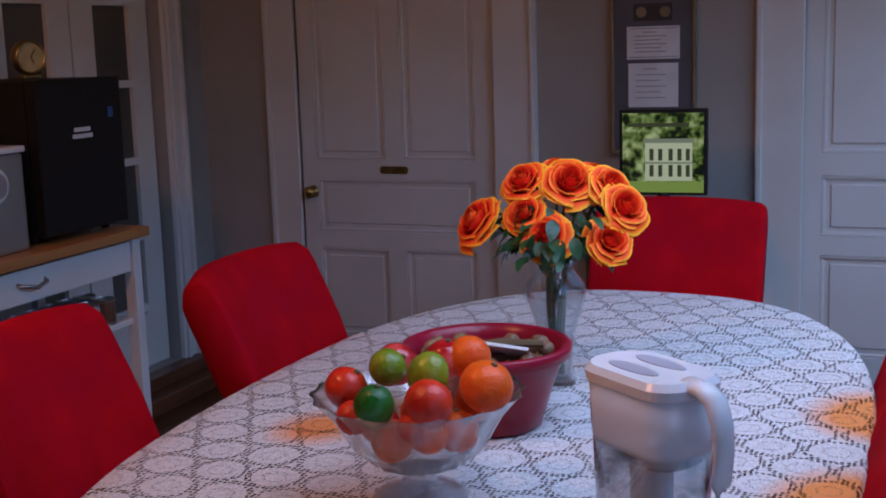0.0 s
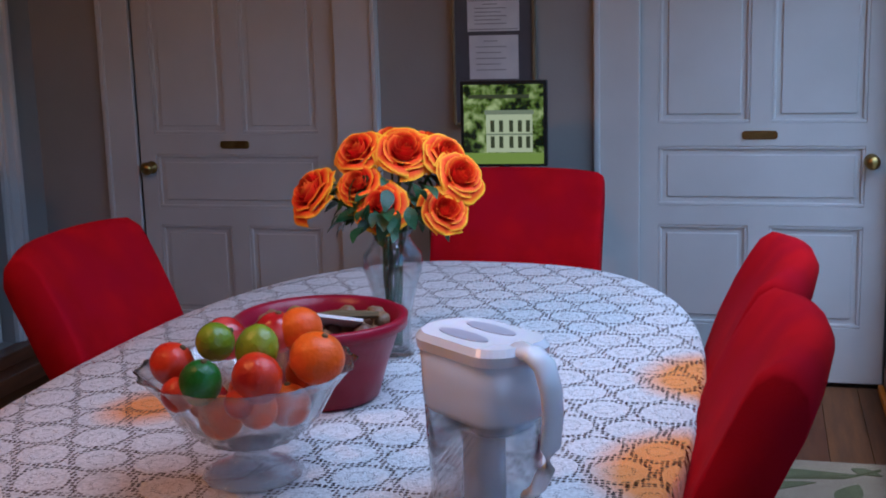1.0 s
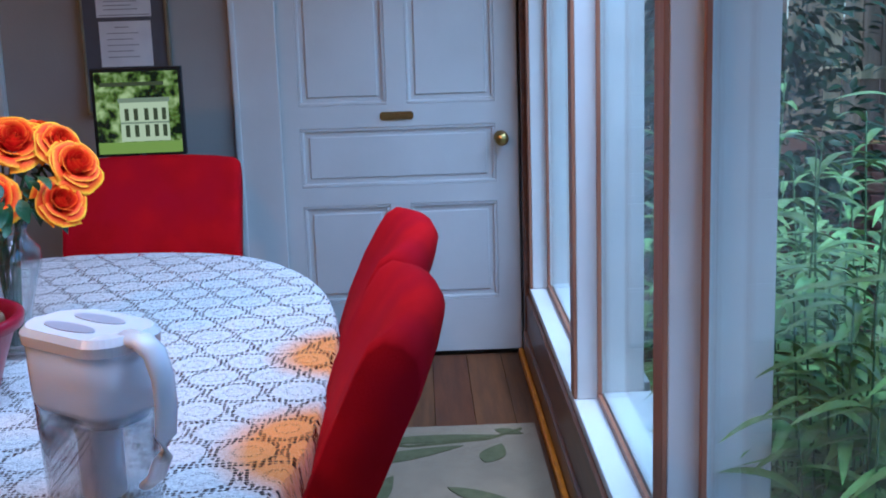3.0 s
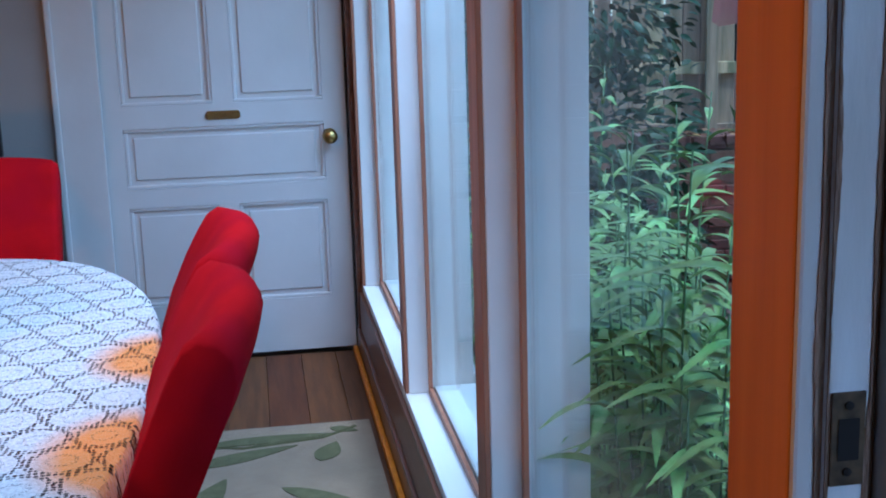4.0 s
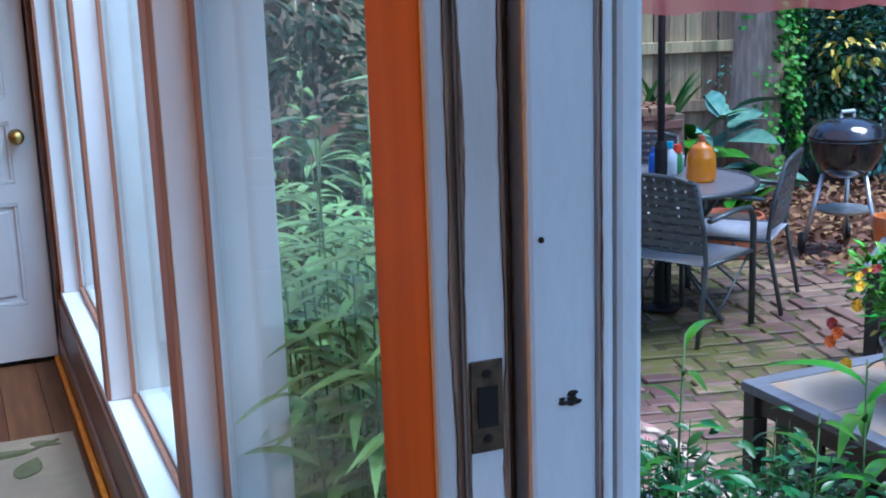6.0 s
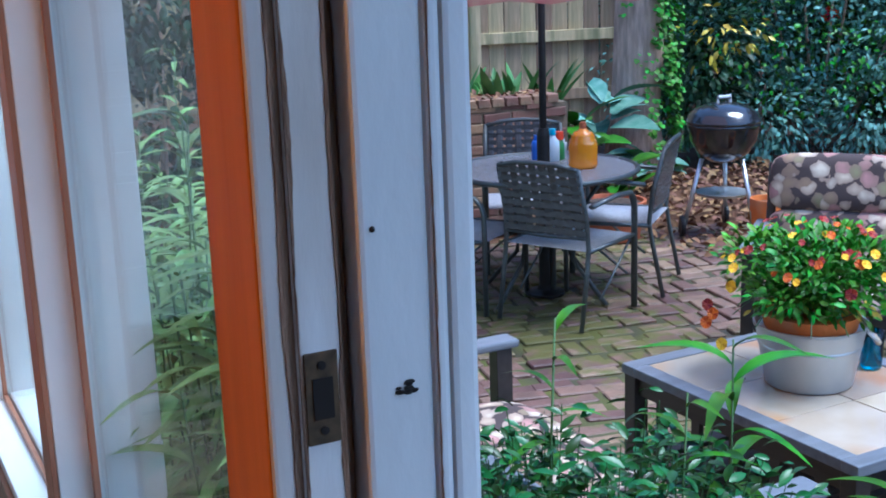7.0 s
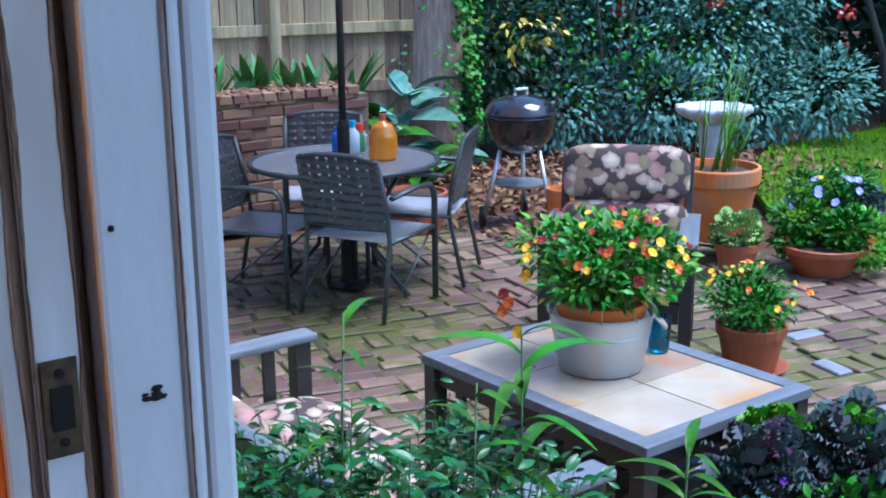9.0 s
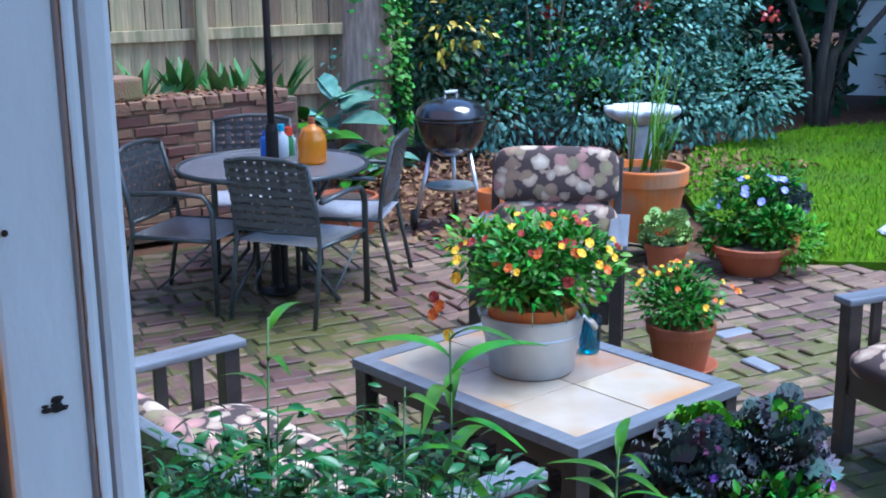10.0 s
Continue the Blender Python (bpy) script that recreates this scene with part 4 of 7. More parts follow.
def glow(name, c, s=0.34):
    m = bpy.data.materials.new(name)
    m.use_nodes = True
    b = m.node_tree.nodes["Principled BSDF"]
    b.inputs["Base Color"].default_value = (0.01, 0.01, 0.01, 1)
    b.inputs["Emission Color"].default_value = (*c, 1)
    b.inputs["Emission Strength"].default_value = s
    return m


pic = part("display", box(-0.138, 0.138, -0.0145, -0.0125, 0.10, 0.372), sp, scr, "lit picture of a house and garden")
HOUSE, SHADE, GRASSG = glow("shown_white_walls", (0.75, 0.74, 0.36)), glow("shown_dark_windows", (0.06, 0.07, 0.02)), glow("shown_lawn", (0.32, 0.42, 0.05))
ROOFC = glow("shown_roof", (0.3, 0.32, 0.16))
def flatbox(name, x0, x1, z0, z1, material, y=-0.0152):
    part(name, box(x0, x1, y - 0.0006, y, z0, z1), material, pic)
flatbox("lawn", -0.138, 0.138, 0.10, 0.138, GRASSG)
flatbox("house_wall", -0.06, 0.10, 0.14, 0.27, HOUSE)
flatbox("roof", -0.065, 0.105, 0.27, 0.285, ROOFC)
for zz in (0.155, 0.21):
    for xx in (-0.045, -0.015, 0.02, 0.05, 0.078):
        flatbox("window", xx, xx + 0.014, zz, zz + 0.04, SHADE, -0.0162)
flatbox("porch", -0.06, 0.10, 0.199, 0.205, ROOFC, -0.0162)
flatbox("tree_limb", -0.12, 0.09, 0.325, 0.338, SHADE, -0.0162)

pf = empty("document_frame", pose(-0.775, W - 0.025, 0), "tall dark picture frame with certificates on the wall", "picture frame")
FRM = mat("grey_mat_board", (0.10, 0.10, 0.12), (0.085, 0.085, 0.1), 0.7, scale=8)
GILT = mat("dull_gilt_wood", (0.25, 0.2, 0.11), (0.16, 0.12, 0.07), 0.4, scale=16, bump=0.2)
part("mat_board", box(-0.15, 0.148, -0.004, 0.004, 1.0, 1.9), FRM, pf)
for a in ((-0.162, -0.15, 0.99, 1.912), (0.148, 0.16, 0.99, 1.912)):
    part("frame_side", box(a[0], a[1], -0.012, 0.02, a[2], a[3], 0.003), GILT, pf)
for z in (0.988, 1.9):
    part("frame_rail", box(-0.15, 0.148, -0.012, 0.02, z, z + 0.012, 0.003), GILT, pf)
INK = mat("faded_print", (0.3, 0.3, 0.33), (0.24, 0.24, 0.27), 0.8)
DARKC = mat("dark_card", (0.035, 0.036, 0.045), None, 0.6)
for k, (x0, x1, z0, z1) in enumerate(((-0.095, 0.095, 1.165, 1.33), (-0.1, 0.1, 1.345, 1.467), (-0.075, 0.072, 1.487, 1.552), (-0.1, 0.1, 1.60, 1.78))):
    d = part("document", box(x0, x1, -0.0065, -0.0045, z0, z1), PAPER if k != 2 else DARKC, pf, "printed certificate" if k != 2 else "dark card with two round seals")
    if k == 2:
        for sx in (-0.045, 0.045):
            part("seal", lathe([(0.02, 0), (0.02, 0.002), (0.0, 0.002)], 20, m=pose(sx, -0.0065, 1.52, 90, 0, 0)), GILT, d)
        continue
    for j in range(6):
        zz = z1 - 0.02 - j * (z1 - z0 - 0.035) / 6
        w = (x1 - x0) * (0.36 if j else 0.2)
        part("text_bar", box((x0 + x1) / 2 - w, (x0 + x1) / 2 + w * (0.4 + 0.1 * (j * 3 % 6)), -0.0075, -0.0066, zz - 0.003, zz), INK, d)
    if k == 1:
        for s in ((x0 + 0.006, x1 - 0.006, z0 + 0.006, z0 + 0.009), (x0 + 0.006, x1 - 0.006, z1 - 0.009, z1 - 0.006)):
            part("border", box(s[0], s[1], -0.0075, -0.0066, s[2], s[3]), INK, d)

# ---- corner by the glazed doors ----
GREYG = mat("dim_glass", (0.10, 0.10, 0.095), (0.085, 0.085, 0.08), 0.12, scale=2)
for idx, (y0, y1) in enumerate(((3.795, 4.285), (3.295, 3.785))):
    fd = empty("glazed_door_%d" % (idx + 1), pose(0, 0, 0), "white glazed door with a column of dark panes, closed", "door", kind="structure")
    bm = bmesh.new()
    xf = XL - 0.05
    box(xf - 0.04, xf, y0, y0 + 0.135, 0.125, 2.14, bm=bm)
    box(xf - 0.04, xf, y1 - 0.125, y1, 0.125, 2.14, bm=bm)
    rails = [0.125, 0.36, 0.66, 0.975, 1.29, 1.615, 1.94]
    for k, z in enumerate(rails):
        h = 0.22 if k == 0 else 0.03
        box(xf - 0.04, xf, y0 + 0.135, y1 - 0.125, z, (z + h) if k else 0.345, bm=bm)
    box(xf - 0.04, xf, y0 + 0.135, y1 - 0.125, 2.04, 2.14, bm=bm)
    part("sash", bm, PAINT, fd)
    for z0, z1 in zip([0.345] + [z + 0.03 for z in rails[2:]], rails[2:] + [2.04]):
        part("pane", box(xf - 0.024, xf - 0.018, y0 + 0.136, y1 - 0.126, z0, z1), GREYG, fd, "dark glass pane")
structure("closing_wall_left", box(XL - 0.2, XL - 0.155, FR0 - 0.2, FR1 + 0.2, -0.1, CEIL), WALLP, "plain wall behind the glazed doors", "wall")
bm = bmesh.new()
for y0, y1 in ((4.30, 4.42), (3.15, 3.28)):
    box(XL, XL + 0.02, y0, y1, 0.12, 2.25, 0.004, bm=bm)
    box(XL + 0.018, XL + 0.032, y0 + 0.02, y0 + 0.04, 0.12, 2.25, 0.004, bm=bm)
    box(XL + 0.018, XL + 0.034, y1 - 0.03, y1 - 0.006, 0.12, 2.25, 0.004, bm=bm)
structure("trim_glazed_doors", bm, PAINT, "white moulded casing beside the glazed doors", "trim")
bm = box(XL, XL + 0.16, 3.2, 4.46, 0.0, 0.065, 0.006)
box(XL, XL + 0.08, 3.2, 4.46, 0.066, 0.12, 0.006, bm=bm)
structure("step_glazed_doors", bm, STAIN_D, "low dark wooden step below the glazed doors", "step")

PINE = mat("pine_worktop", (0.42, 0.20, 0.055), (0.34, 0.15, 0.04), 0.4, scale=6, stretch=(6, 0.6, 6), coat=0.2)
CABW = mat("white_cabinet_paint", (0.72, 0.74, 0.76), (0.67, 0.69, 0.71), 0.4, scale=4)
cab = empty("kitchen_cart", pose(-2.40, 2.72, 0), "white kitchen cart with pine top and open shelf", "cabinet")
part("worktop", box(-0.24, 0.24, -0.55, 0.55, 0.84, 0.872, 0.005), PINE, cab, "oiled pine top")
for sx in (-0.2, 0.2):
    for sy in (-0.5, 0.5):
        part("corner_post", box(sx - 0.02, sx + 0.02, sy - 0.02, sy + 0.02, 0.0, 0.84, 0.003), CABW, cab)
dr = part("drawer", box(0.19, 0.212, -0.475, 0.475, 0.732, 0.83, 0.004), CABW, cab, "white drawer front")
part("pull", tube([(0.21, -0.06, 0.79), (0.228, -0.05, 0.785), (0.235, 0, 0.775), (0.228, 0.05, 0.785), (0.21, 0.06, 0.79)], 0.006, 8), STEEL, dr, "curved metal pull", True, )
part("back_panel", box(-0.215, -0.205, -0.48, 0.48, 0.12, 0.84), CABW, cab)
part("drawer_box", box(-0.20, 0.185, -0.475, 0.475, 0.737, 0.835), CABW, cab)
for z in (0.12, 0.555):
    part("shelf", box(-0.2, 0.2, -0.5, 0.5, z, z + 0.02, 0.002), CABW, cab)
for sy in (-0.497, 0.497):
    part("side_rail", box(-0.18, 0.18, sy - 0.008, sy + 0.008, 0.735, 0.84), CABW, cab)
TINC = [mat("tin_%s" % nme, c, None, 0.35, metal=0.2, scale=20) for nme, c in (("green", (0.12, 0.35, 0.04)), ("red", (0.45, 0.04, 0.03)), ("blue", (0.05, 0.13, 0.4)), ("white", (0.6, 0.6, 0.62)), ("yellow", (0.6, 0.4, 0.04)), ("brown", (0.16, 0.08, 0.05)))]
TINN = ("green", "red", "blue", "white", "yellow", "brown")
for k in range(22):
    row, col = k % 2, k // 2
    kind = (col * 2 + row * 3 + col // 3) % 6
    c = empty("food_tin", pose(-2.235 - 0.09 * row, 2.31 + 0.079 * col + 0.02 * row, 0.576, 0, 0, 40 * k), "%s food tin on the open shelf" % TINN[kind], "tin", "tins on the cart shelf")
    part("can", lathe([(0.036, 0), (0.037, 0.003), (0.036, 0.005), (0.036, 0.078), (0.037, 0.08), (0.037, 0.084), (0.034, 0.084), (0.033, 0.08), (0, 0.08)], 20), STEEL, c)
    part("paper_label", lathe([(0.0364, 0.01), (0.0364, 0.074)], 20), TINC[kind], c)
fr = empty("mini_fridge", pose(-2.44, 3.04, 0.872) @ Matrix.Diagonal((1, 0.855, 1, 1)), "black mini fridge standing on the kitchen cart", "fridge")
part("body", box(-0.19, 0.18, -0.235, 0.235, 0.02, 0.485, 0.006), BLACKP, fr)
fdoor = part("door", box(0.183, 0.225, -0.236, 0.236, 0.022, 0.487, 0.008), BLACKP, fr)
part("badge", box(0.2255, 0.227, -0.05, 0.04, 0.325, 0.338), PAPER, fdoor, "white lettering as plain bars")
part("badge_line", box(0.2255, 0.227, -0.06, 0.05, 0.305, 0.318), PAPER, fdoor)
part("sticker", box(0.2255, 0.227, 0.15, 0.178, 0.36, 0.392), TINC[2], fdoor, "small blue sticker")
for sy in (-0.2, 0.2):
    part("foot", lathe([(0.015, 0), (0.015, 0.022)], 12, center=(0.15, sy, 0)), BLACKP, fr)
mk = empty("ice_machine", pose(-2.40, 2.625, 0.872), "silver countertop ice machine beside the fridge", "appliance")
SILV = mat("silver_plastic", (0.42, 0.42, 0.42), (0.36, 0.36, 0.36), 0.3, metal=0.7, scale=8)
part("body", box(-0.17, 0.17, -0.155, 0.155, 0, 0.285, 0.012), SILV, mk)
part("lid", box(-0.175, 0.178, -0.158, 0.158, 0.286, 0.305, 0.006), WHITEPL, mk)
dl = part("dial", lathe([(0.05, 0), (0.05, 0.006), (0.044, 0.01), (0, 0.01)], 28, m=pose(0.17, 0.03, 0.2, 0, 90, 0)), WHITEPL, mk, "round control dial")
part("dial_face", lathe([(0.036, 0), (0.036, 0.0015), (0, 0.0015)], 24, m=pose(0.181, 0.03, 0.2, 0, 90, 0)), INK, dl)
ck = empty("desk_clock", pose(-2.40, 3.04, 1.36, 0, 0, 75), "round brass desk clock on top of the fridge", "clock")
part("case", lathe([(0.03, -0.02), (0.052, -0.015), (0.055, 0.0), (0.053, 0.018), (0.047, 0.02), (0.046, 0.012), (0, 0.012)], 32, m=pose(0, 0, 0.065, 90, 0, 0)), BRASS, ck, smooth=True)
DIAL = mat("ivory_dial", (0.55, 0.45, 0.2), (0.4, 0.33, 0.15), 0.4, scale=30)
part("dial", lathe([(0.045, 0.0125), (0.045, 0.0135), (0, 0.0135)], 32, m=pose(0, 0, 0.065, 90, 0, 0)), DIAL, ck)
for an, l in ((35, 0.03), (150, 0.022)):
    part("clock_hand", box(-0.0015, 0.0015, -0.0155, -0.0145, 0, l, m=Matrix.Translation((0, 0, 0.065)) @ Matrix.Rotation(radians(an), 4, "Y")), DARKV, ck)
part("foot", box(-0.03, 0.03, -0.02, 0.02, 0, 0.012, 0.003), BRASS, ck)

# ---- ceiling lamp above the room ----
LX, LY = -1.35, 0.85
lampo = empty("ceiling_lamp", pose(LX, LY, CEIL), "round ceiling lamp with a warm glowing glass shade", "lamp")
part("rose", lathe([(0.07, -0.03), (0.075, 0.0)], 24), BRASS, lampo)
part("shade", lathe([(0.10, -0.06), (0.15, -0.045), (0.15, -0.031), (0.0, -0.031)], 32), glow("warm_shade", (1.0, 0.55, 0.22), 3.0), lampo, "warm glowing glass", True)
bulb = new("lamp_bulb", bpy.data.lights.new("lamp_bulb", "POINT"))
bulb.data.energy, bulb.data.color, bulb.data.shadow_soft_size = 29, (1.0, 0.38, 0.09), 0.09
bulb.location = (LX, LY, CEIL - 0.22)

# ---- outdoors: materials ----
SOIL = mat("leaf_litter_soil", (0.055, 0.029, 0.017), (0.10, 0.05, 0.029), 0.95, spec=0.1, scale=9, bump=0.8, bscale=40, c3=(0.10, 0.05, 0.03), big=2)
MOSSJ = mat("mossy_sand_joint", (0.045, 0.040, 0.018), (0.085, 0.088, 0.012), 0.95, scale=5, bump=0.5, bscale=60, c3=(0.045, 0.038, 0.03), big=1.3)
BRICK = mat("worn_paving_brick", (0.185, 0.103, 0.072), (0.125, 0.074, 0.052), 0.62, scale=9, bump=0.6, bscale=50, rnd=0.45)
BRICKS = mat("worn_paving_brick_rest", (0.185, 0.103, 0.072), (0.125, 0.074, 0.052), 0.62, scale=9, bump=0.6, bscale=50, rnd=0.45, island=True)


def grow_moss(m, size, low, high, c):
    """Moss in drifts over the ground plan, broken up by a finer noise."""
    n, ln = m.node_tree.nodes, m.node_tree.links
    b = n["Principled BSDF"]
    old = b.inputs["Base Color"].links[0].from_socket
    g, n1, n2 = n.new("ShaderNodeNewGeometry"), n.new("ShaderNodeTexNoise"), n.new("ShaderNodeTexNoise")
    n1.inputs["Scale"].default_value, n1.inputs["Detail"].default_value = size, 2
    n2.inputs["Scale"].default_value, n2.inputs["Detail"].default_value = size * 11, 5
    ln.new(g.outputs["Position"], n1.inputs["Vector"])
    ln.new(g.outputs["Position"], n2.inputs["Vector"])
    su, mr, mx = n.new("ShaderNodeMath"), n.new("ShaderNodeMapRange"), n.new("ShaderNodeMixRGB")
    su.operation = "ADD"
    ln.new(n1.outputs["Fac"], su.inputs[0])
    ln.new(n2.outputs["Fac"], su.inputs[1])
    mr.inputs["From Min"].default_value, mr.inputs["From Max"].default_value = low, high
    mr.inputs["To Max"].default_value = 0.85
    ln.new(su.outputs[0], mr.inputs["Value"])
    ln.new(mr.outputs["Result"], mx.inputs["Fac"])
    ln.new(old, mx.inputs["Color1"])
    mx.inputs["Color2"].default_value = (*c, 1)
    ln.new(mx.outputs["Color"], b.inputs["Base Color"])


for m_ in (BRICK, BRICKS):
    grow_moss(m_, 0.9, 1.0, 1.16, (0.095, 0.095, 0.012))
SLATE = mat("blue_grey_paver", (0.15, 0.155, 0.17), (0.20, 0.205, 0.22), 0.55, scale=6, bump=0.4, rnd=0.15)
WBRICK = mat("old_wall_brick", (0.21, 0.105, 0.07), (0.15, 0.095, 0.06), 0.85, scale=10, bump=0.5, bscale=60, c3=(0.16, 0.13, 0.06), big=3, rnd=0.45)
MORTAR = mat("old_mortar", (0.15, 0.11, 0.07), (0.11, 0.085, 0.055), 0.9, scale=20, bump=0.4)
FENCEW = mat("weathered_fence_wood", (0.56, 0.40, 0.24), (0.36, 0.26, 0.15), 0.85, scale=5, bump=0.5, bscale=40, stretch=(6, 6, 0.5), c3=(0.22, 0.19, 0.10), big=1.6, rnd=0.34)
BARK = mat("tree_bark", (0.54, 0.37, 0.28), (0.30, 0.20, 0.15), 0.9, scale=9, bump=1.0, bscale=16, stretch=(3, 3, 0.5))
# Darkened bark copy for the far trees, deep shade put into its colour
BARKD = mat("dark_shade_bark", (0.07, 0.055, 0.045), (0.04, 0.03, 0.025), 0.95, scale=9, bump=0.8, bscale=16, stretch=(3, 3, 0.5))
GRASS = mat("lawn_blades", (0.10, 0.24, 0.003), (0.19, 0.33, 0.004), 0.9, spec=0.05, scale=3, c3=(0.10, 0.17, 0.03), rnd=0.3, island=True)
LAWN = mat("lawn_soil", (0.055, 0.12, 0.004), (0.085, 0.15, 0.006), 0.95, spec=0.05, scale=8, bump=0.6)
METAL = mat("grey_green_metal", (0.10, 0.115, 0.115), (0.08, 0.09, 0.09), 0.38, metal=0.5, scale=20)
STRAP = mat("woven_vinyl_strap", (0.075, 0.08, 0.085), (0.055, 0.06, 0.065), 0.2, scale=30, bump=0.15)
# Near-white base colour stands in for sky reflected off the seats
SEATS = mat("sky_toned_mesh_seat", (0.84, 0.86, 0.90), (0.70, 0.73, 0.78), 0.2, scale=40, bump=0.3, bscale=220)
MESHT = mat("mesh_metal_top", (0.36, 0.37, 0.38), (0.28, 0.285, 0.29), 0.24, metal=0.4, scale=60, bump=0.6, bscale=300)
# Near-black boards: the deep tree shade is put into their colour
SHADEW = mat("deep_shade_boards", (0.02, 0.019, 0.017), (0.012, 0.012, 0.011), 0.95, scale=5, spec=0.03)
DARKW = mat("dark_brown_outdoor_wood", (0.045, 0.034, 0.03), (0.03, 0.023, 0.02), 0.4, scale=7, bump=0.1, stretch=(5, 0.7, 5))
# Paler blue-grey than the legs, for armrests, top rails and table frame
ARMW = mat("blue_grey_arm_wood", (0.16, 0.17, 0.19), (0.12, 0.125, 0.14), 0.35, scale=7, bump=0.1, stretch=(0.7, 5, 5))
TILE = mat("glazed_sand_tile", (0.35, 0.27, 0.19), (0.41, 0.33, 0.25), 0.16, scale=5, bump=0.02, c3=(0.38, 0.17, 0.055), big=2.4, rnd=0.16)
TERRA = mat("terracotta", (0.66, 0.18, 0.03), (0.56, 0.14, 0.025), 0.8, scale=6, bump=0.2, c3=(0.42, 0.19, 0.09), big=5)
TERRAD = mat("dark_terracotta", (0.36, 0.095, 0.032), (0.27, 0.07, 0.027), 0.6, scale=6, bump=0.2)
ZINC = mat("dull_zinc", (0.50, 0.52, 0.53), (0.40, 0.42, 0.43), 0.42, metal=0.75, scale=4, bump=0.05, c3=(0.45, 0.46, 0.46), big=5)
KETTLE = mat("black_enamel", (0.012, 0.012, 0.014), (0.016, 0.016, 0.018), 0.12, scale=20, coat=0.6)
CONCR = mat("pale_concrete", (0.52, 0.53, 0.54), (0.42, 0.43, 0.44), 0.8, scale=14, bump=0.4)
POTSOIL = mat("potting_soil", (0.04, 0.025, 0.016), (0.07, 0.045, 0.03), 0.95, scale=30, bump=0.8)
L_MID = mat("mid_green_leaf", (0.03, 0.13, 0.008), (0.055, 0.19, 0.012), 0.42, scale=12, rnd=0.4, island=True, spec=0.22)
L_BRT = mat("bright_green_leaf", (0.08, 0.24, 0.012), (0.12, 0.30, 0.02), 0.4, scale=12, rnd=0.35, island=True, spec=0.22)
L_IVY = mat("ivy_leaf_green", (0.045, 0.16, 0.012), (0.09, 0.24, 0.03), 0.45, scale=12, rnd=0.5, island=True, spec=0.15)
L_BLUE = mat("blue_green_leaf", (0.10, 0.23, 0.17), (0.20, 0.34, 0.27), 0.7, scale=12, rnd=0.45, island=True, spec=0.08)
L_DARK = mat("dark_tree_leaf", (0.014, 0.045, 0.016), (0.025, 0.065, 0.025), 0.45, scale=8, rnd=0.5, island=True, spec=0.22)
L_SHRUB = mat("glossy_shrub_leaf", (0.014, 0.062, 0.010), (0.026, 0.095, 0.020), 0.3, scale=14, rnd=0.6, island=True, spec=0.26)
L_LILY = mat("lily_blade", (0.026, 0.095, 0.004), (0.05, 0.155, 0.008), 0.32, scale=14, rnd=0.25, island=True, spec=0.12)
L_GING = mat("pale_ginger_leaf", (0.14, 0.25, 0.06), (0.25, 0.36, 0.13), 0.38, scale=10, rnd=0.4, island=True, spec=0.22)
L_KALE = mat("purple_kale_leaf", (0.06, 0.13, 0.11), (0.10, 0.08, 0.11), 0.5, scale=10, bump=0.4, bscale=60, rnd=0.35, island=True, spec=0.22)
L_LETT = mat("pale_lettuce_leaf", (0.32, 0.44, 0.14), (0.24, 0.38, 0.09), 0.5, scale=10, bump=0.4, rnd=0.2, island=True)
L_RED = mat("red_berry", (0.5, 0.02, 0.015), (0.4, 0.015, 0.01), 0.3, rnd=0.3, island=True)
L_YEL = mat("yellow_leaf", (0.6, 0.42, 0.03), (0.5, 0.4, 0.05), 0.5, rnd=0.2, island=True)
P_YEL = mat("yellow_petal", (0.80, 0.48, 0.006), (0.74, 0.36, 0.004), 0.55, rnd=0.2, island=True)
P_ORA = mat("orange_petal", (0.72, 0.16, 0.002), (0.50, 0.04, 0.002), 0.55, rnd=0.2, island=True)
P_RED = mat("maroon_petal", (0.22, 0.006, 0.012), (0.32, 0.012, 0.014), 0.55, rnd=0.3, island=True)
P_BLU = mat("lilac_petal", (0.22, 0.25, 0.72), (0.35, 0.36, 0.75), 0.55, rnd=0.2, island=True)
P_PUR = mat("purple_petal", (0.16, 0.04, 0.42), (0.22, 0.07, 0.5), 0.55, rnd=0.2, island=True)
P_EYE = mat("dark_flower_eye", (0.05, 0.01, 0.005), None, 0.7)
DEADL = mat("dead_leaf", (0.22, 0.10, 0.045), (0.15, 0.07, 0.035), 0.8, scale=12, rnd=0.5, island=True)
REDC = mat("faded_red_canvas", (0.42, 0.07, 0.065), (0.36, 0.06, 0.055), 0.85, scale=5, bump=0.1)
n, ln = REDC.node_tree.nodes, REDC.node_tree.links
tl, tp, mc, mc2 = n.new("ShaderNodeBsdfTranslucent"), n.new("ShaderNodeBsdfTransparent"), n.new("ShaderNodeMixShader"), n.new("ShaderNodeMixShader")
tl.inputs["Color"].default_value = (0.8, 0.45, 0.4, 1)
mc.inputs["Fac"].default_value, mc2.inputs["Fac"].default_value = 0.5, 0.38
ln.new(n["Principled BSDF"].outputs[0], mc.inputs[1])
ln.new(tl.outputs[0], mc.inputs[2])
ln.new(mc.outputs[0], mc2.inputs[1])
ln.new(tp.outputs[0], mc2.inputs[2])
ln.new(mc2.outputs[0], n["Material Output"].inputs["Surface"])
FLORAL = bpy.data.materials.new("floral_cushion_print")
FLORAL.use_nodes = True
n, ln = FLORAL.node_tree.nodes, FLORAL.node_tree.links
tc = n.new("ShaderNodeTexCoord")
wn2 = n.new("ShaderNodeTexNoise")
wn2.inputs["Scale"].default_value = 14
ln.new(tc.outputs["Object"], wn2.inputs["Vector"])
mv = n.new("ShaderNodeVectorMath")
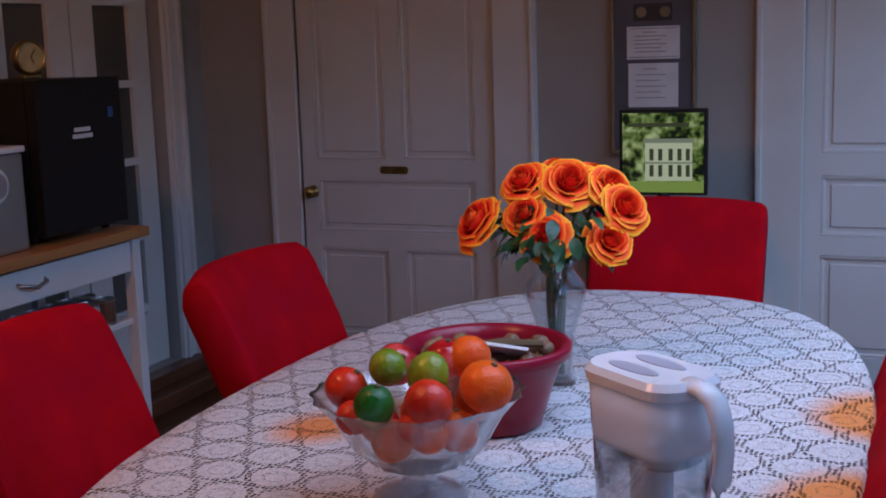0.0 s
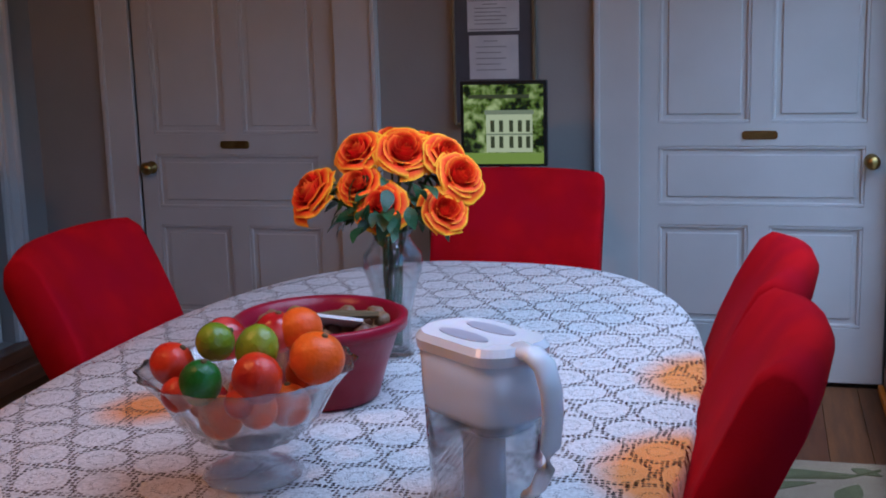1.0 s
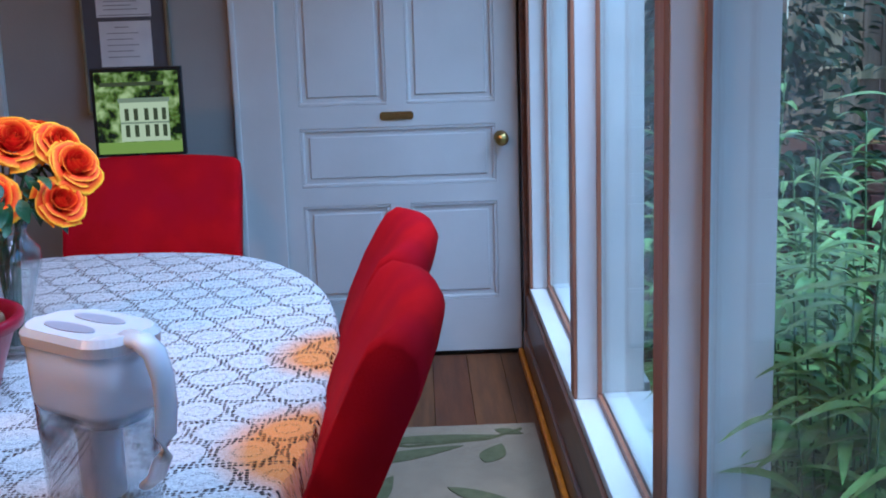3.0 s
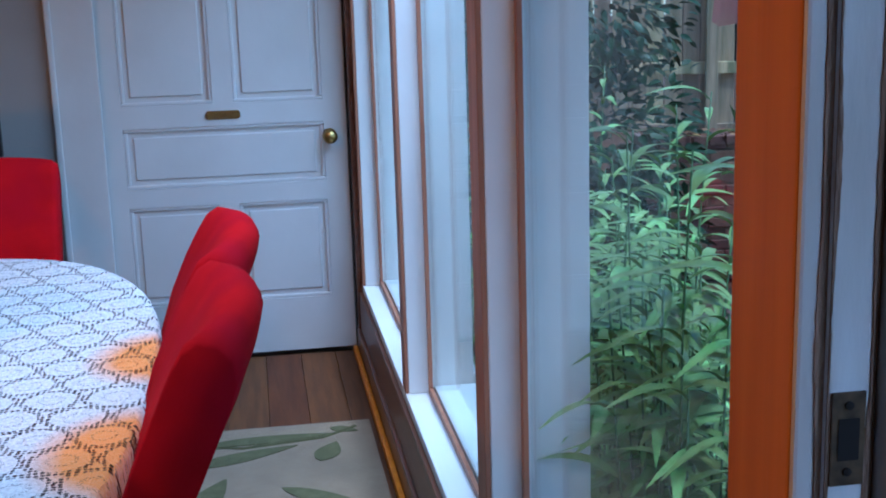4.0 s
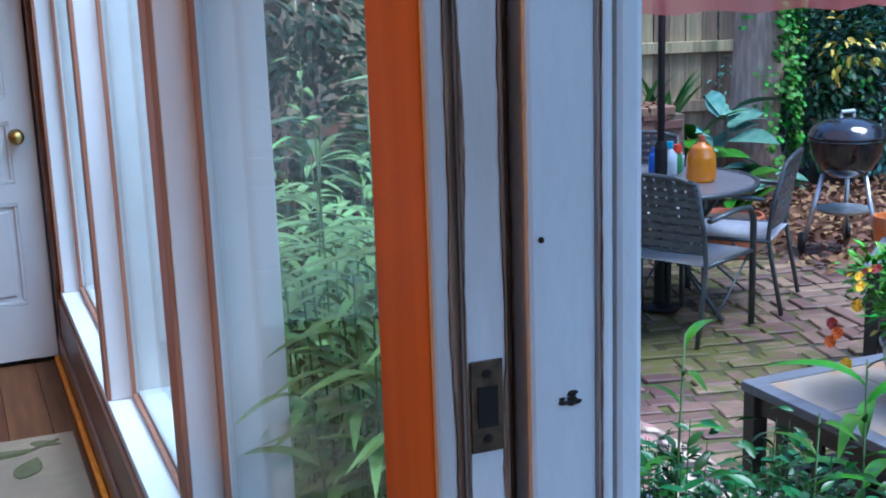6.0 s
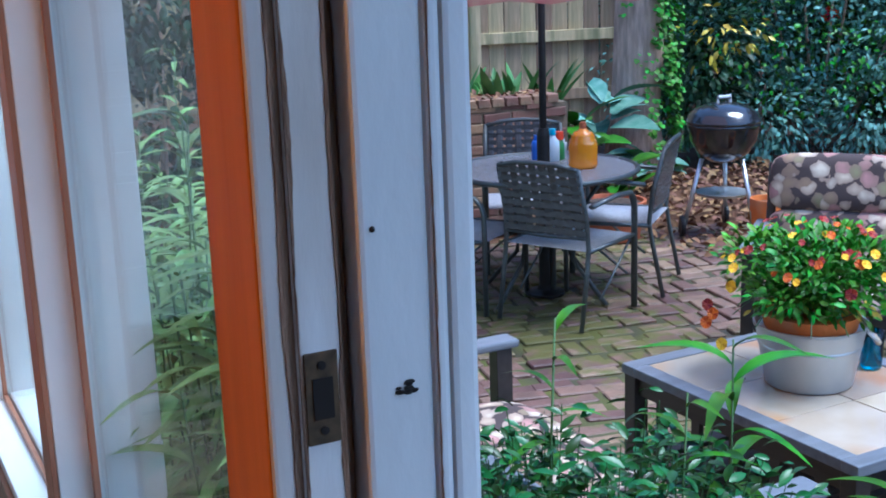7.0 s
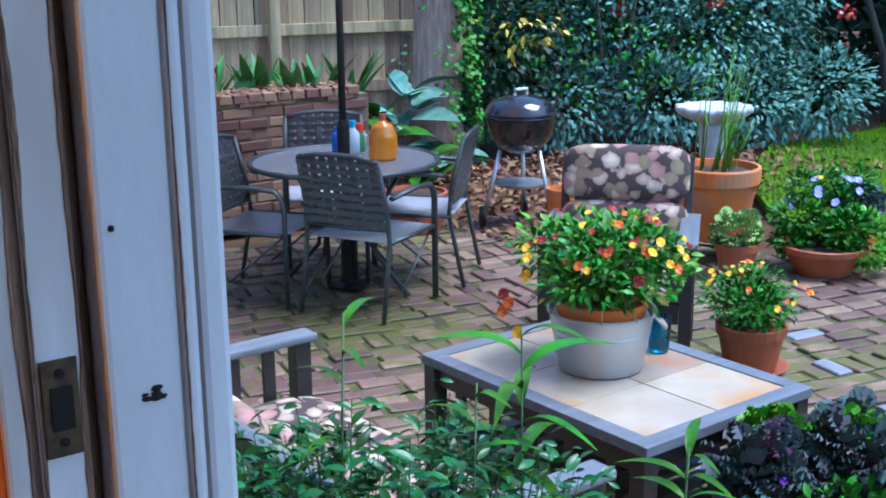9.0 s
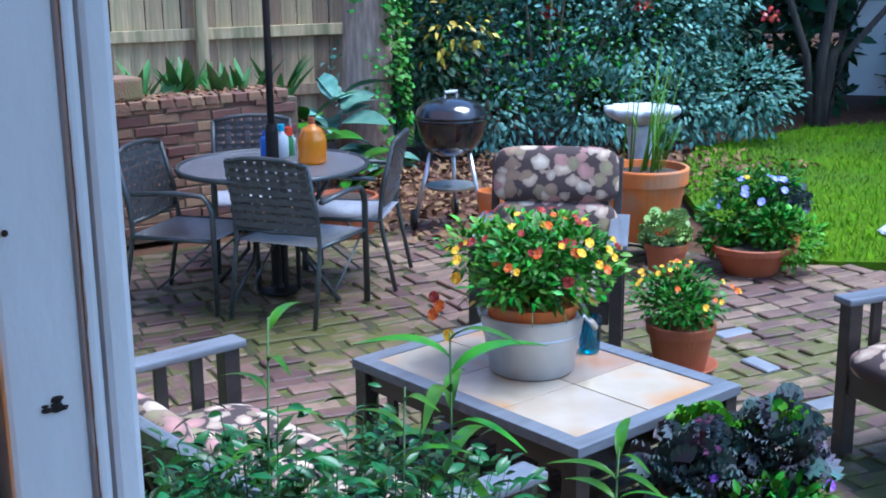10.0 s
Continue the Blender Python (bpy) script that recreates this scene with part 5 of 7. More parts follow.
mv.operation = "MULTIPLY_ADD"
ln.new(wn2.outputs["Color"], mv.inputs[0])
mv.inputs[1].default_value = (0.07, 0.07, 0.07)
ln.new(tc.outputs["Object"], mv.inputs[2])
v1 = n.new("ShaderNodeTexVoronoi")
v1.inputs["Scale"].default_value = 15.0
ln.new(mv.outputs[0], v1.inputs["Vector"])
lt = n.new("ShaderNodeMath")
lt.operation = "LESS_THAN"
ln.new(v1.outputs["Distance"], lt.inputs[0])
lt.inputs[1].default_value = 0.58
sp2 = n.new("ShaderNodeSeparateColor")
ln.new(v1.outputs["Color"], sp2.inputs[0])
rp = n.new("ShaderNodeValToRGB")
rp.color_ramp.interpolation = "CONSTANT"
e = rp.color_ramp.elements
e[0].position, e[0].color = 0.0, (0.62, 0.48, 0.34, 1)
e[1].position, e[1].color = 0.32, (0.46, 0.22, 0.20, 1)
for pz, cz in ((0.5, (0.68, 0.57, 0.43, 1)), (0.7, (0.30, 0.20, 0.11, 1)), (0.85, (0.24, 0.22, 0.10, 1))):
    e.new(pz).color = cz
ln.new(sp2.outputs[0], rp.inputs["Fac"])
pk = n.new("ShaderNodeMath")
pk.operation = "MULTIPLY"
ln.new(v1.outputs["Distance"], pk.inputs[0])
pk.inputs[1].default_value = 1.4
mxp = n.new("ShaderNodeMixRGB")
ln.new(pk.outputs[0], mxp.inputs["Fac"])
ln.new(rp.outputs["Color"], mxp.inputs["Color1"])
mxp.inputs["Color2"].default_value = (0.2, 0.12, 0.09, 1)
mx = n.new("ShaderNodeMixRGB")
ln.new(lt.outputs[0], mx.inputs["Fac"])
mx.inputs["Color1"].default_value = (0.055, 0.034, 0.03, 1)
ln.new(mxp.outputs["Color"], mx.inputs["Color2"])
ln.new(mx.outputs["Color"], n["Principled BSDF"].inputs["Base Color"])
n["Principled BSDF"].inputs["Roughness"].default_value = 0.85

# ---- ground, lawn, patio ----
bm = bmesh.new()
bmesh.ops.create_grid(bm, x_segments=60, y_segments=60, size=60)
for v in bm.verts:
    v.co.z = 0.05 * noise.noise(v.co * 0.4)
bmesh.ops.translate(bm, vec=(60.5 + XO - 0.4, 5, GROUND - 0.09), verts=bm.verts)
structure("ground", bm, SOIL, "bare brown soil with dead leaves", "ground")
gx = [(6.85, 4.6), (6.7, 4.0), (7.3, 3.4), (9.0, 1.0), (13, -3), (24, 2), (16.5, 4.6), (13.4, 6.2), (11.2, 7.2), (9.4, 7.1), (8.3, 6.5), (7.4, 5.5)]
bm = extrude_outline(gx, 0.06, "z")
bmesh.ops.translate(bm, vec=(0, 0, GROUND - 0.02), verts=bm.verts)
structure("lawn", bm, LAWN, "short green lawn beyond the patio", "lawn")
bm = bmesh.new()
pv = [(XO + 0.02, -4.0), (9.0, -4.0), (8.2, 1.2), (6.9, 3.6), (6.4, 4.6), (6.5, 5.6), (6.0, 6.5), (4.6, 6.9), (XO + 0.02, 7.2)]
bm = extrude_outline(pv, 0.06, "z")
bmesh.ops.translate(bm, vec=(0, 0, GROUND - 0.045), verts=bm.verts)
pav = structure("pavement", bm, MOSSJ, "mossy joints under the brick paving", "pavement")


def inside(x, y, poly):
    r, j = False, len(poly) - 1
    for i in range(len(poly)):
        (xi, yi), (xj, yj) = poly[i], poly[j]
        if (yi > y) != (yj > y) and x < (xj - xi) * (y - yi) / (yj - yi) + xi:
            r = not r
        j = i
    return r


# ---- plants: helpers ----
def dir_matrix(p, d, roll, s):
    q = Vector(d).normalized().to_track_quat("X", "Z").to_matrix().to_4x4()
    return Matrix.Translation(p) @ q @ Matrix.Rotation(roll, 4, "X") @ Matrix.Scale(s, 4)


def clump(rng, centre, radii, count, s0, s1, lift=0.4, shell=0.55, lobes=0):
    """Leaf poses filling an uneven rounded volume, denser towards its skin."""
    out = []
    lob = [(Vector((rng.uniform(-0.6, 0.6), rng.uniform(-0.6, 0.6), rng.uniform(-0.3, 0.6))), rng.uniform(0.35, 0.6)) for _ in range(lobes)] or [(Vector((0, 0, 0)), 1.0)]
    for _ in range(count):
        c, k = rng.choice(lob)
        d = Vector((rng.gauss(0, 1), rng.gauss(0, 1), rng.gauss(0, 1))).normalized()
        r = (shell + (1 - shell) * rng.random()) * k * (1 + 0.18 * noise.noise(d * 2.3 + Vector(centre)))
        o = c + d * r
        p = Vector((centre[0] + o.x * radii[0], centre[1] + o.y * radii[1], centre[2] + o.z * radii[2]))
        out.append(dir_matrix(p, d + Vector((rng.uniform(-0.7, 0.7), rng.uniform(-0.7, 0.7), lift + rng.uniform(-0.5, 0.4))), rng.uniform(-0.9, 0.9), rng.uniform(s0, s1)))
    return out


UNIT = leaf_mesh("unit_leaf", 1.0, 0.48, 0.25, 0.25, 3)
UNITF = leaf_mesh("unit_leaf_fine", 1.0, 0.40, 0.3, 0.2, 4)
BLADE = leaf_mesh("unit_blade", 1.0, 0.17, 0.35, 0.75, 8)
WIDE = leaf_mesh("unit_wide", 1.0, 0.8, 0.12, 0.35, 4)


FRILL = bpy.data.meshes.new("frilly_leaf")
fv, ff = [(0, 0, 0)], []
for i in range(13):
    a = radians(-100 + 200 * i / 12)
    fv.append((0.28 + 0.22 * math.cos(a), 0.27 * math.sin(a), 0.04))
    fv.append((0.5 + 0.5 * math.cos(a) * (1 + 0.08 * (i % 2)), 0.52 * math.sin(a), 0.10 + 0.13 * (-1) ** i))
for i in range(12):
    ff += [(0, 1 + 2 * i, 3 + 2 * i), (1 + 2 * i, 2 + 2 * i, 4 + 2 * i, 3 + 2 * i)]
FRILL.from_pydata(fv, [], ff)


def foliage(name, parent, mats_, material, leaf=None, label=""):
    return child(name, scatter_mesh(name, leaf or UNIT, mats_, material), parent, None, label)


def pansy_mesh(name, material):
    verts, faces = [], []
    for k, (ang, r) in enumerate(((90, 1.0), (150, 0.95), (30, 0.95), (215, 0.95), (325, 0.95), (270, 1.1))):
        a = radians(ang)
        b0 = len(verts)
        verts.append((0, 0, 0.02 * k))
        for j in range(7):
            t = a + radians(-38 + 76 * j / 6)
            rr = r * (0.78 + 0.22 * math.cos(radians(-60 + 120 * j / 6)))
            verts.append((rr * math.cos(t), rr * math.sin(t), 0.12 * math.sin(2.0 * j) + 0.05 * k + 0.1))
        faces += [(b0, b0 + j + 1, b0 + j + 2) for j in range(6)]
    me = bpy.data.meshes.new(name)
    me.from_pydata(verts, [], faces)
    me.materials.append(material)
    return me


PANS = {k: pansy_mesh("pansy_" + k, m) for k, m in (("yellow", P_YEL), ("orange", P_ORA), ("maroon", P_RED), ("lilac", P_BLU), ("purple", P_PUR))}


def pansies(parent, rng, centre, radii, kinds, count, size, toward=(-0.6, -0.7, 0.5)):
    for k in range(count):
        d = Vector((rng.gauss(0, 1), rng.gauss(0, 1), abs(rng.gauss(0, 1)) * 0.9))
        d = (d.normalized() + Vector(toward) * 0.35).normalized()
        p = Vector((centre[0] + d.x * radii[0] * 1.04, centre[1] + d.y * radii[1] * 1.04, centre[2] + d.z * radii[2] * 1.06))
        f = (d + Vector(toward) * 0.8 + Vector((rng.uniform(-0.4, 0.4), rng.uniform(-0.4, 0.4), 0))).normalized()
        kd = rng.choice(kinds)
        m = Matrix.Translation(p) @ f.to_track_quat("Z", "Y").to_matrix().to_4x4() @ Matrix.Rotation(rng.uniform(-0.5, 0.5), 4, "Z") @ Matrix.Scale(size * rng.uniform(0.75, 1.2), 4)
        child("blossom", PANS[kd], parent, m, kd + " pansy blossom")


def terracotta_pot(name, x, y, z, r, h, label, material=None, taper=0.72, saucer=False, rim=True):
    p = empty(name, pose(x, y, z), label, "pot")
    material = material or TERRA
    pr = [(r * taper, 0.0), (r * taper * 1.02, 0.004)]
    if rim:
        pr += [(r * 0.93, h * 0.78), (r, h * 0.785), (r * 1.02, h * 0.98), (r * 1.0, h), (r * 0.93, h), (r * 0.9, h * 0.9), (0, h * 0.9)]
    else:
        pr += [(r, h * 0.97), (r * 0.99, h), (r * 0.93, h), (r * 0.9, h * 0.9), (0, h * 0.9)]
    if saucer:
        part("saucer", lathe([(r * 0.9, 0.0), (r * 1.08, 0.03), (r * 1.10, 0.034), (r * 1.04, 0.034), (r * 0.86, 0.012), (0, 0.01)], 36), material, p, "wide clay saucer", True)
        pr = [(a, b + 0.013) for a, b in pr]
    part("body", lathe(pr, 40), material, p, smooth=False)
    part("soil", lathe([(r * 0.89, h * 0.905), (r * 0.5, h * 0.93), (0, h * 0.94)], 24), POTSOIL, p)
    return p


R = random.Random(5)
# ---- seating group by the door ----
ct = empty("coffee_table", pose(3.255, 2.825, GROUND, 0, 0, 1.5), "low outdoor table with sand tiles in a dark frame", "table")
part("frame_top", (lambda b: [box(-0.395, 0.395, y0, y1, 0.415, 0.45, 0.004, bm=b) for y0, y1 in ((-0.545, -0.48), (0.48, 0.545))] and [box(x0, x1, -0.48, 0.48, 0.415, 0.45, 0.004, bm=b) for x0, x1 in ((-0.395, -0.33), (0.33, 0.395))] and b)(bmesh.new()), ARMW, ct, "blue-grey frame")
part("tile_bed", box(-0.33, 0.33, -0.48, 0.48, 0.41, 0.435), DARKW, ct)
for i in range(2):
    for j in range(3):
        part("tile", box(-0.327 + i * 0.329, -0.003 + i * 0.329, -0.477 + j * 0.319, -0.161 + j * 0.319, 0.435, 0.447, 0.0025), TILE, ct)
for sx in (-1, 1):
    for sy in (-1, 1):
        part("leg", box(sx * 0.36 - 0.03, sx * 0.36 + 0.03, sy * 0.505 - 0.03, sy * 0.505 + 0.03, 0, 0.415, 0.004), DARKW, ct)
for sx in (-0.36, 0.36):
    part("apron", box(sx - 0.012, sx + 0.012, -0.475, 0.475, 0.345, 0.414), DARKW, ct)
    for k in range(5):
        part("upright_slat", box(sx - 0.01, sx + 0.01, -0.40 + k * 0.185, -0.36 + k * 0.185, 0.14, 0.344), DARKW, ct)
for sy in (-0.505, 0.505):
    part("apron", box(-0.33, 0.33, sy - 0.012, sy + 0.012, 0.345, 0.414), DARKW, ct)
for k in range(9):
    part("shelf_slat", box(-0.33, 0.33, -0.46 + k * 0.107, -0.39 + k * 0.107, 0.12, 0.138, 0.003), DARKW, ct)

bk = empty("zinc_bucket", pose(3.26, 2.87, GROUND + 0.45), "round zinc bucket used as a planter on the tiled table", "bucket")
pail = part("pail", lathe([(0.138, 0.0), (0.142, 0.003), (0.144, 0.012), (0.167, 0.135), (0.170, 0.137), (0.170, 0.143), (0.169, 0.145), (0.180, 0.20), (0.187, 0.203), (0.187, 0.212), (0.179, 0.212), (0.172, 0.195), (0.0, 0.19)], 64), ZINC, bk, smooth=True)
pail.data.set_sharp_from_angle(angle=radians(35))
hl = part("handle", tube([(0.172, -0.06, 0.19), (0.205, -0.055, 0.16), (0.215, 0, 0.145), (0.205, 0.055, 0.16), (0.172, 0.06, 0.19)], 0.005, 8), STEEL, bk, smooth=True, m=pose(0, 0, 0, 0, 0, -35))
part("grip", tube([(0.213, -0.035, 0.148), (0.216, 0, 0.144), (0.213, 0.035, 0.148)], 0.01, 10), mat("pale_wood_grip", (0.5, 0.4, 0.28), None, 0.5), hl, "pale wooden grip", True)
part("inner_pot", lathe([(0.148, 0.19), (0.158, 0.225), (0.161, 0.245), (0.152, 0.245), (0.0, 0.235)], 40), TERRA, bk, "clay pot rim")
pp = empty("pansy_plant", pose(3.26, 2.87, GROUND + 0.45), "bushy pansies in orange, yellow and maroon bloom", "plant")
foliage("foliage", pp, clump(R, (0, 0, 0.37), (0.29, 0.29, 0.15), 1500, 0.025, 0.05, lobes=9), L_MID)
foliage("bright_foliage", pp, clump(R, (0.02, -0.02, 0.38), (0.29, 0.28, 0.14), 900, 0.025, 0.048, lobes=7), L_BRT)
foliage("inner_foliage", pp, clump(R, (0, 0, 0.33), (0.2, 0.2, 0.11), 700, 0.03, 0.05, 0.2, 0.3), L_MID)
foliage("yellowing_leaves", pp, clump(R, (0, 0, 0.27), (0.19, 0.19, 0.04), 40, 0.03, 0.05, -0.4), L_YEL)
for k in range(16):
    a = R.uniform(0, 6.28)
    part("trailing_stem", tube([(0.13 * math.cos(a), 0.13 * math.sin(a), 0.25), (0.2 * math.cos(a), 0.2 * math.sin(a), 0.29), (0.26 * math.cos(a), 0.26 * math.sin(a), R.uniform(0.18, 0.26))], 0.002, 5), STALK, pp)
pansies(pp, R, (0, 0, 0.36), (0.30, 0.30, 0.17), ["yellow", "yellow", "yellow", "orange", "maroon"], 26, 0.015)
pansies(pp, R, (0, 0.02, 0.43), (0.24, 0.24, 0.12), ["orange", "maroon", "maroon", "maroon", "yellow"], 30, 0.015)
for x, y, z, kd in ((-0.23, 0.22, 0.22, "orange"), (-0.25, 0.23, 0.19, "orange"), (-0.22, 0.26, 0.24, "maroon"), (-0.17, 0.2, 0.31, "yellow"), (-0.05, -0.22, 0.36, "maroon"), (-0.24, 0.16, 0.13, "yellow")):
    child("blossom", PANS[kd], pp, Matrix.Translation((x, y, z)) @ Vector((-0.6, -0.7, 0.4)).to_track_quat("Z", "Y").to_matrix().to_4x4() @ Matrix.Scale(0.021, 4), kd + " pansy blossom")
gl = empty("drinking_glass", pose(3.535, 2.86, GROUND + 0.451), "turquoise glass tumbler beside the bucket", "glass")
BLUEG = glass_mat("turquoise_glass", (0.05, 0.55, 0.75), 0.02)
part("tumbler", lathe([(0.034, 0.0), (0.037, 0.004), (0.043, 0.13), (0.041, 0.13), (0.034, 0.012), (0, 0.01)], 28), BLUEG, gl, smooth=True)


def puffy(sx, sy, sz, seed, k=14, pinch=0):
    """A stuffed cushion, centred, with pinched edges."""
    b = bmesh.new()
    bmesh.ops.create_uvsphere(b, u_segments=28, v_segments=16, radius=1)
    for v in b.verts:
        x, y, z = v.co

        def sq(t):
            return math.copysign(abs(t) ** 0.42, t)
        v.co = Vector((sq(x) * sx, sq(y) * sy, math.copysign(abs(z) ** 0.7, z) * sz * (1 - 0.35 * max(abs(sq(x)), abs(sq(y))) ** 4)))
        v.co += Vector((0, 0, 0.012 * noise.noise(v.co * 7 + Vector((seed, 0, 0)))))
        if pinch:
            v.co.z *= 1 - 0.3 * math.exp(-((v.co.x + 0.02) / 0.03) ** 2)
    return b


def garden_armchair(name, m, label, half=0.31, back=0.57, sofa=False):
    """Dark wooden seat with flat arms, slatted sides and floral cushions; faces +x."""
    c = empty(name, m, label, "settee" if sofa else "armchair", "" if sofa else "armchairs round the tiled table")
    for sy in (-1, 1):
        y = sy * half
        part("armrest", box(-0.30, 0.33, y - 0.045, y + 0.045, 0.585, 0.612, 0.008), ARMW, c, "flat blue-grey armrest")
        part("front_leg", box(0.25, 0.31, y - 0.028, y + 0.028, 0, 0.584, 0.004), DARKW, c)
        part("rear_leg", box(-0.29, -0.23, y - 0.028, y + 0.028, 0, 0.584, 0.004), DARKW, c)
        part("side_rail", box(-0.23, 0.25, y - 0.015, y + 0.015, 0.27, 0.33), DARKW, c)
        for k in range(3):
            part("side_slat", box(-0.12 + k * 0.13, -0.08 + k * 0.13, y - 0.01, y + 0.01, 0.33, 0.584), DARKW, c)
    part("seat_front", box(0.26, 0.30, -half + 0.03, half - 0.03, 0.24, 0.33, 0.004), DARKW, c)
    ns = int(half * 20)
    for k in range(ns):
        y = -half + 0.05 + k * (2 * half - 0.12) / (ns - 1)
        part("seat_slat", box(-0.24, 0.26, y, y + 0.06, 0.31, 0.33, 0.003), DARKW, c)
    tilt = pose(-0.235, 0, 0.33, 0, -17 if not sofa else -22, 0)
    part("back_top_rail", box(-0.018, 0.018, -half + 0.02, half - 0.02, back - 0.06, back, 0.008), ARMW, c, "blue-grey top rail", m=tilt)
    part("back_low_rail", box(-0.015, 0.015, -half + 0.03, half - 0.03, 0.03, 0.08, 0.004), DARKW, c, m=tilt)
    for k in range(ns):
        y = -half + 0.06 + k * (2 * half - 0.16) / (ns - 1)
        part("back_slat", box(-0.009, 0.009, y, y + 0.04, 0.08, back - 0.06), DARKW, c, m=tilt)
    for sy in (-1, 1):
        part("back_post", box(-0.02, 0.02, sy * (half - 0.015) - 0.02, sy * (half - 0.015) + 0.02, -0.06, back - 0.01, 0.004), DARKW, c, m=tilt)
    for cy, w in (((0, half - 0.045),) if not sofa else ((-half / 2 + 0.02, half / 2 - 0.025), (half / 2 - 0.02, half / 2 - 0.025))):
        part("seat_cushion", puffy(0.27 if sofa else 0.29, w, 0.062 if sofa else 0.078, 1), FLORAL, c, "floral seat cushion", True, pose(0.03 if sofa else 0.10, cy, 0.395 if sofa else 0.41, 0, 0 if sofa else 4, 0))
        for hz, hs in (((0.19, 0.15), (0.46, 0.14)) if not sofa else ((0.17, 0.15),)):
            part("back_cushion", puffy(hs, w + (0 if sofa else 0.035), 0.07, 4 + hz), FLORAL, c, "tufted floral back cushion", True, tilt @ pose(0.088, cy, hz, 0, 90, 0))
    return c


ac = garden_armchair("garden_armchair", pose(4.34, 3.88, GROUND, 0, 0, 221), "dark wooden garden armchair with tufted floral cushions")
copy_thing(ac, pose(4.55, 1.96, GROUND, 0, 0, 165))
garden_armchair("garden_settee", pose(2.11, 2.70, GROUND, 0, 0, 1), "dark wooden garden settee with floral cushions", 0.70, 0.42, True)

# ---- round table group ----
TCX, TCY = 3.95, 5.64
rt = empty("patio_table", pose(TCX, TCY, GROUND), "round grey mesh-topped metal patio table", "table")
part("mesh_top", lathe([(0.0, 0.712), (0.50, 0.712), (0.50, 0.718), (0.0, 0.718)], 56), MESHT, rt)
part("rim", tube([(0.515 * math.cos(2 * math.pi * k / 48), 0.515 * math.sin(2 * math.pi * k / 48), 0.713) for k in range(49)], 0.015, 8), METAL, rt, smooth=True)
for k in range(4):
    a = radians(20 + 90 * k)
    part("leg", tube([(0.40 * math.cos(a), 0.40 * math.sin(a), 0.70), (0.18 * math.cos(a), 0.18 * math.sin(a), 0.42), (0.20 * math.cos(a), 0.20 * math.sin(a), 0.22), (0.42 * math.cos(a), 0.42 * math.sin(a), 0.0)], 0.013, 8), METAL, rt, smooth=True)
um = empty("patio_umbrella", pose(TCX, TCY, GROUND), "red canvas patio umbrella on a dark pole through the table", "umbrella")
part("pole", tube([(0, 0, 0.08), (0, 0, 2.45)], 0.02, 14), BLACKP, um, "dark metal pole", True)
part("base", lathe([(0.11, 0), (0.11, 0.015), (0.05, 0.03), (0.034, 0.05), (0.03, 0.5), (0.0, 0.5)], 32), BLACKP, um, "heavy dark base")
part("crank_housing", lathe([(0.03, 0.72), (0.036, 0.74), (0.036, 0.90), (0.026, 0.94)], 16), BLACKP, um)
bm = bmesh.new()
apex = bm.verts.new((0, 0, 2.40))
prev, prev2 = [], []
for k in range(48):
    a = 2 * math.pi * k / 48
    sc = 1 + 0.035 * math.cos(8 * a)
    prev.append(bm.verts.new((1.35 * sc * math.cos(a), 1.35 * sc * math.sin(a), 1.79)))
    prev2.append(bm.verts.new((1.36 * sc * math.cos(a), 1.36 * sc * math.sin(a), 1.66 + 0.02 * abs(math.sin(12 * a)))))
for k in range(48):
    j = (k + 1) % 48
    bm.faces.new((apex, prev[k], prev[j]))
    bm.faces.new((prev[k], prev2[k], prev2[j], prev[j]))
part("canopy", bm, REDC, um, "faded red canvas canopy")
for k in range(8):
    a = 2 * math.pi * k / 8
    part("rib", tube([(0, 0, 2.37), (1.33 * math.cos(a), 1.33 * math.sin(a), 1.78)], 0.008, 6), BLACKP, um)


def bottle(name, x, y, prof, material, cap, label, capz, capr, caph, cat="bottle"):
    t = empty(name, pose(x, y, GROUND + 0.719), label, cat)
    part("body", lathe(prof, 24), material, t, smooth=True)
    part("cap", lathe([(capr, capz), (capr * 0.95, capz + caph), (0, capz + caph)], 16), cap, t)


CAPB, CAPR, WB = mat("blue_plastic", (0.02, 0.12, 0.55), None, 0.35), mat("red_plastic", (0.7, 0.06, 0.02), None, 0.35), mat("pale_blue_bottle", (0.55, 0.68, 0.75), (0.5, 0.62, 0.7), 0.35)
GRNB = mat("green_bottle", (0.05, 0.25, 0.06), None, 0.35)
AMBER = mat("amber_glass", (0.95, 0.38, 0.012), (0.85, 0.28, 0.008), 0.08, scale=9, coat=0.4)
AMBER.node_tree.nodes["Principled BSDF"].inputs["Transmission Weight"].default_value = 0.35
bottle("spray_can", 4.05, 5.88, [(0.024, 0), (0.026, 0.004), (0.026, 0.10), (0.018, 0.115)], CAPB, CAPB, "slim blue spray can on the patio table", 0.115, 0.013, 0.03, "can")
bottle("lotion_bottle", 4.11, 5.80, [(0.036, 0), (0.04, 0.006), (0.04, 0.11), (0.02, 0.135), (0.016, 0.15)], WB, mat("cyan_cap", (0.05, 0.45, 0.7), None, 0.35), "pale blue plastic bottle on the patio table", 0.15, 0.02, 0.035)
bottle("sauce_bottle", 4.17, 5.83, [(0.032, 0), (0.034, 0.005), (0.034, 0.09), (0.02, 0.115)], GRNB, CAPR, "green bottle with a red cap on the patio table", 0.115, 0.03, 0.045)
bottle("white_cup", 4.21, 5.86, [(0.025, 0), (0.03, 0.08), (0.03, 0.09)], CONCR, CONCR, "small white container on the patio table", 0.09, 0.02, 0.02, "container")
prof = [(0.07, 0.0), (0.076, 0.006)]
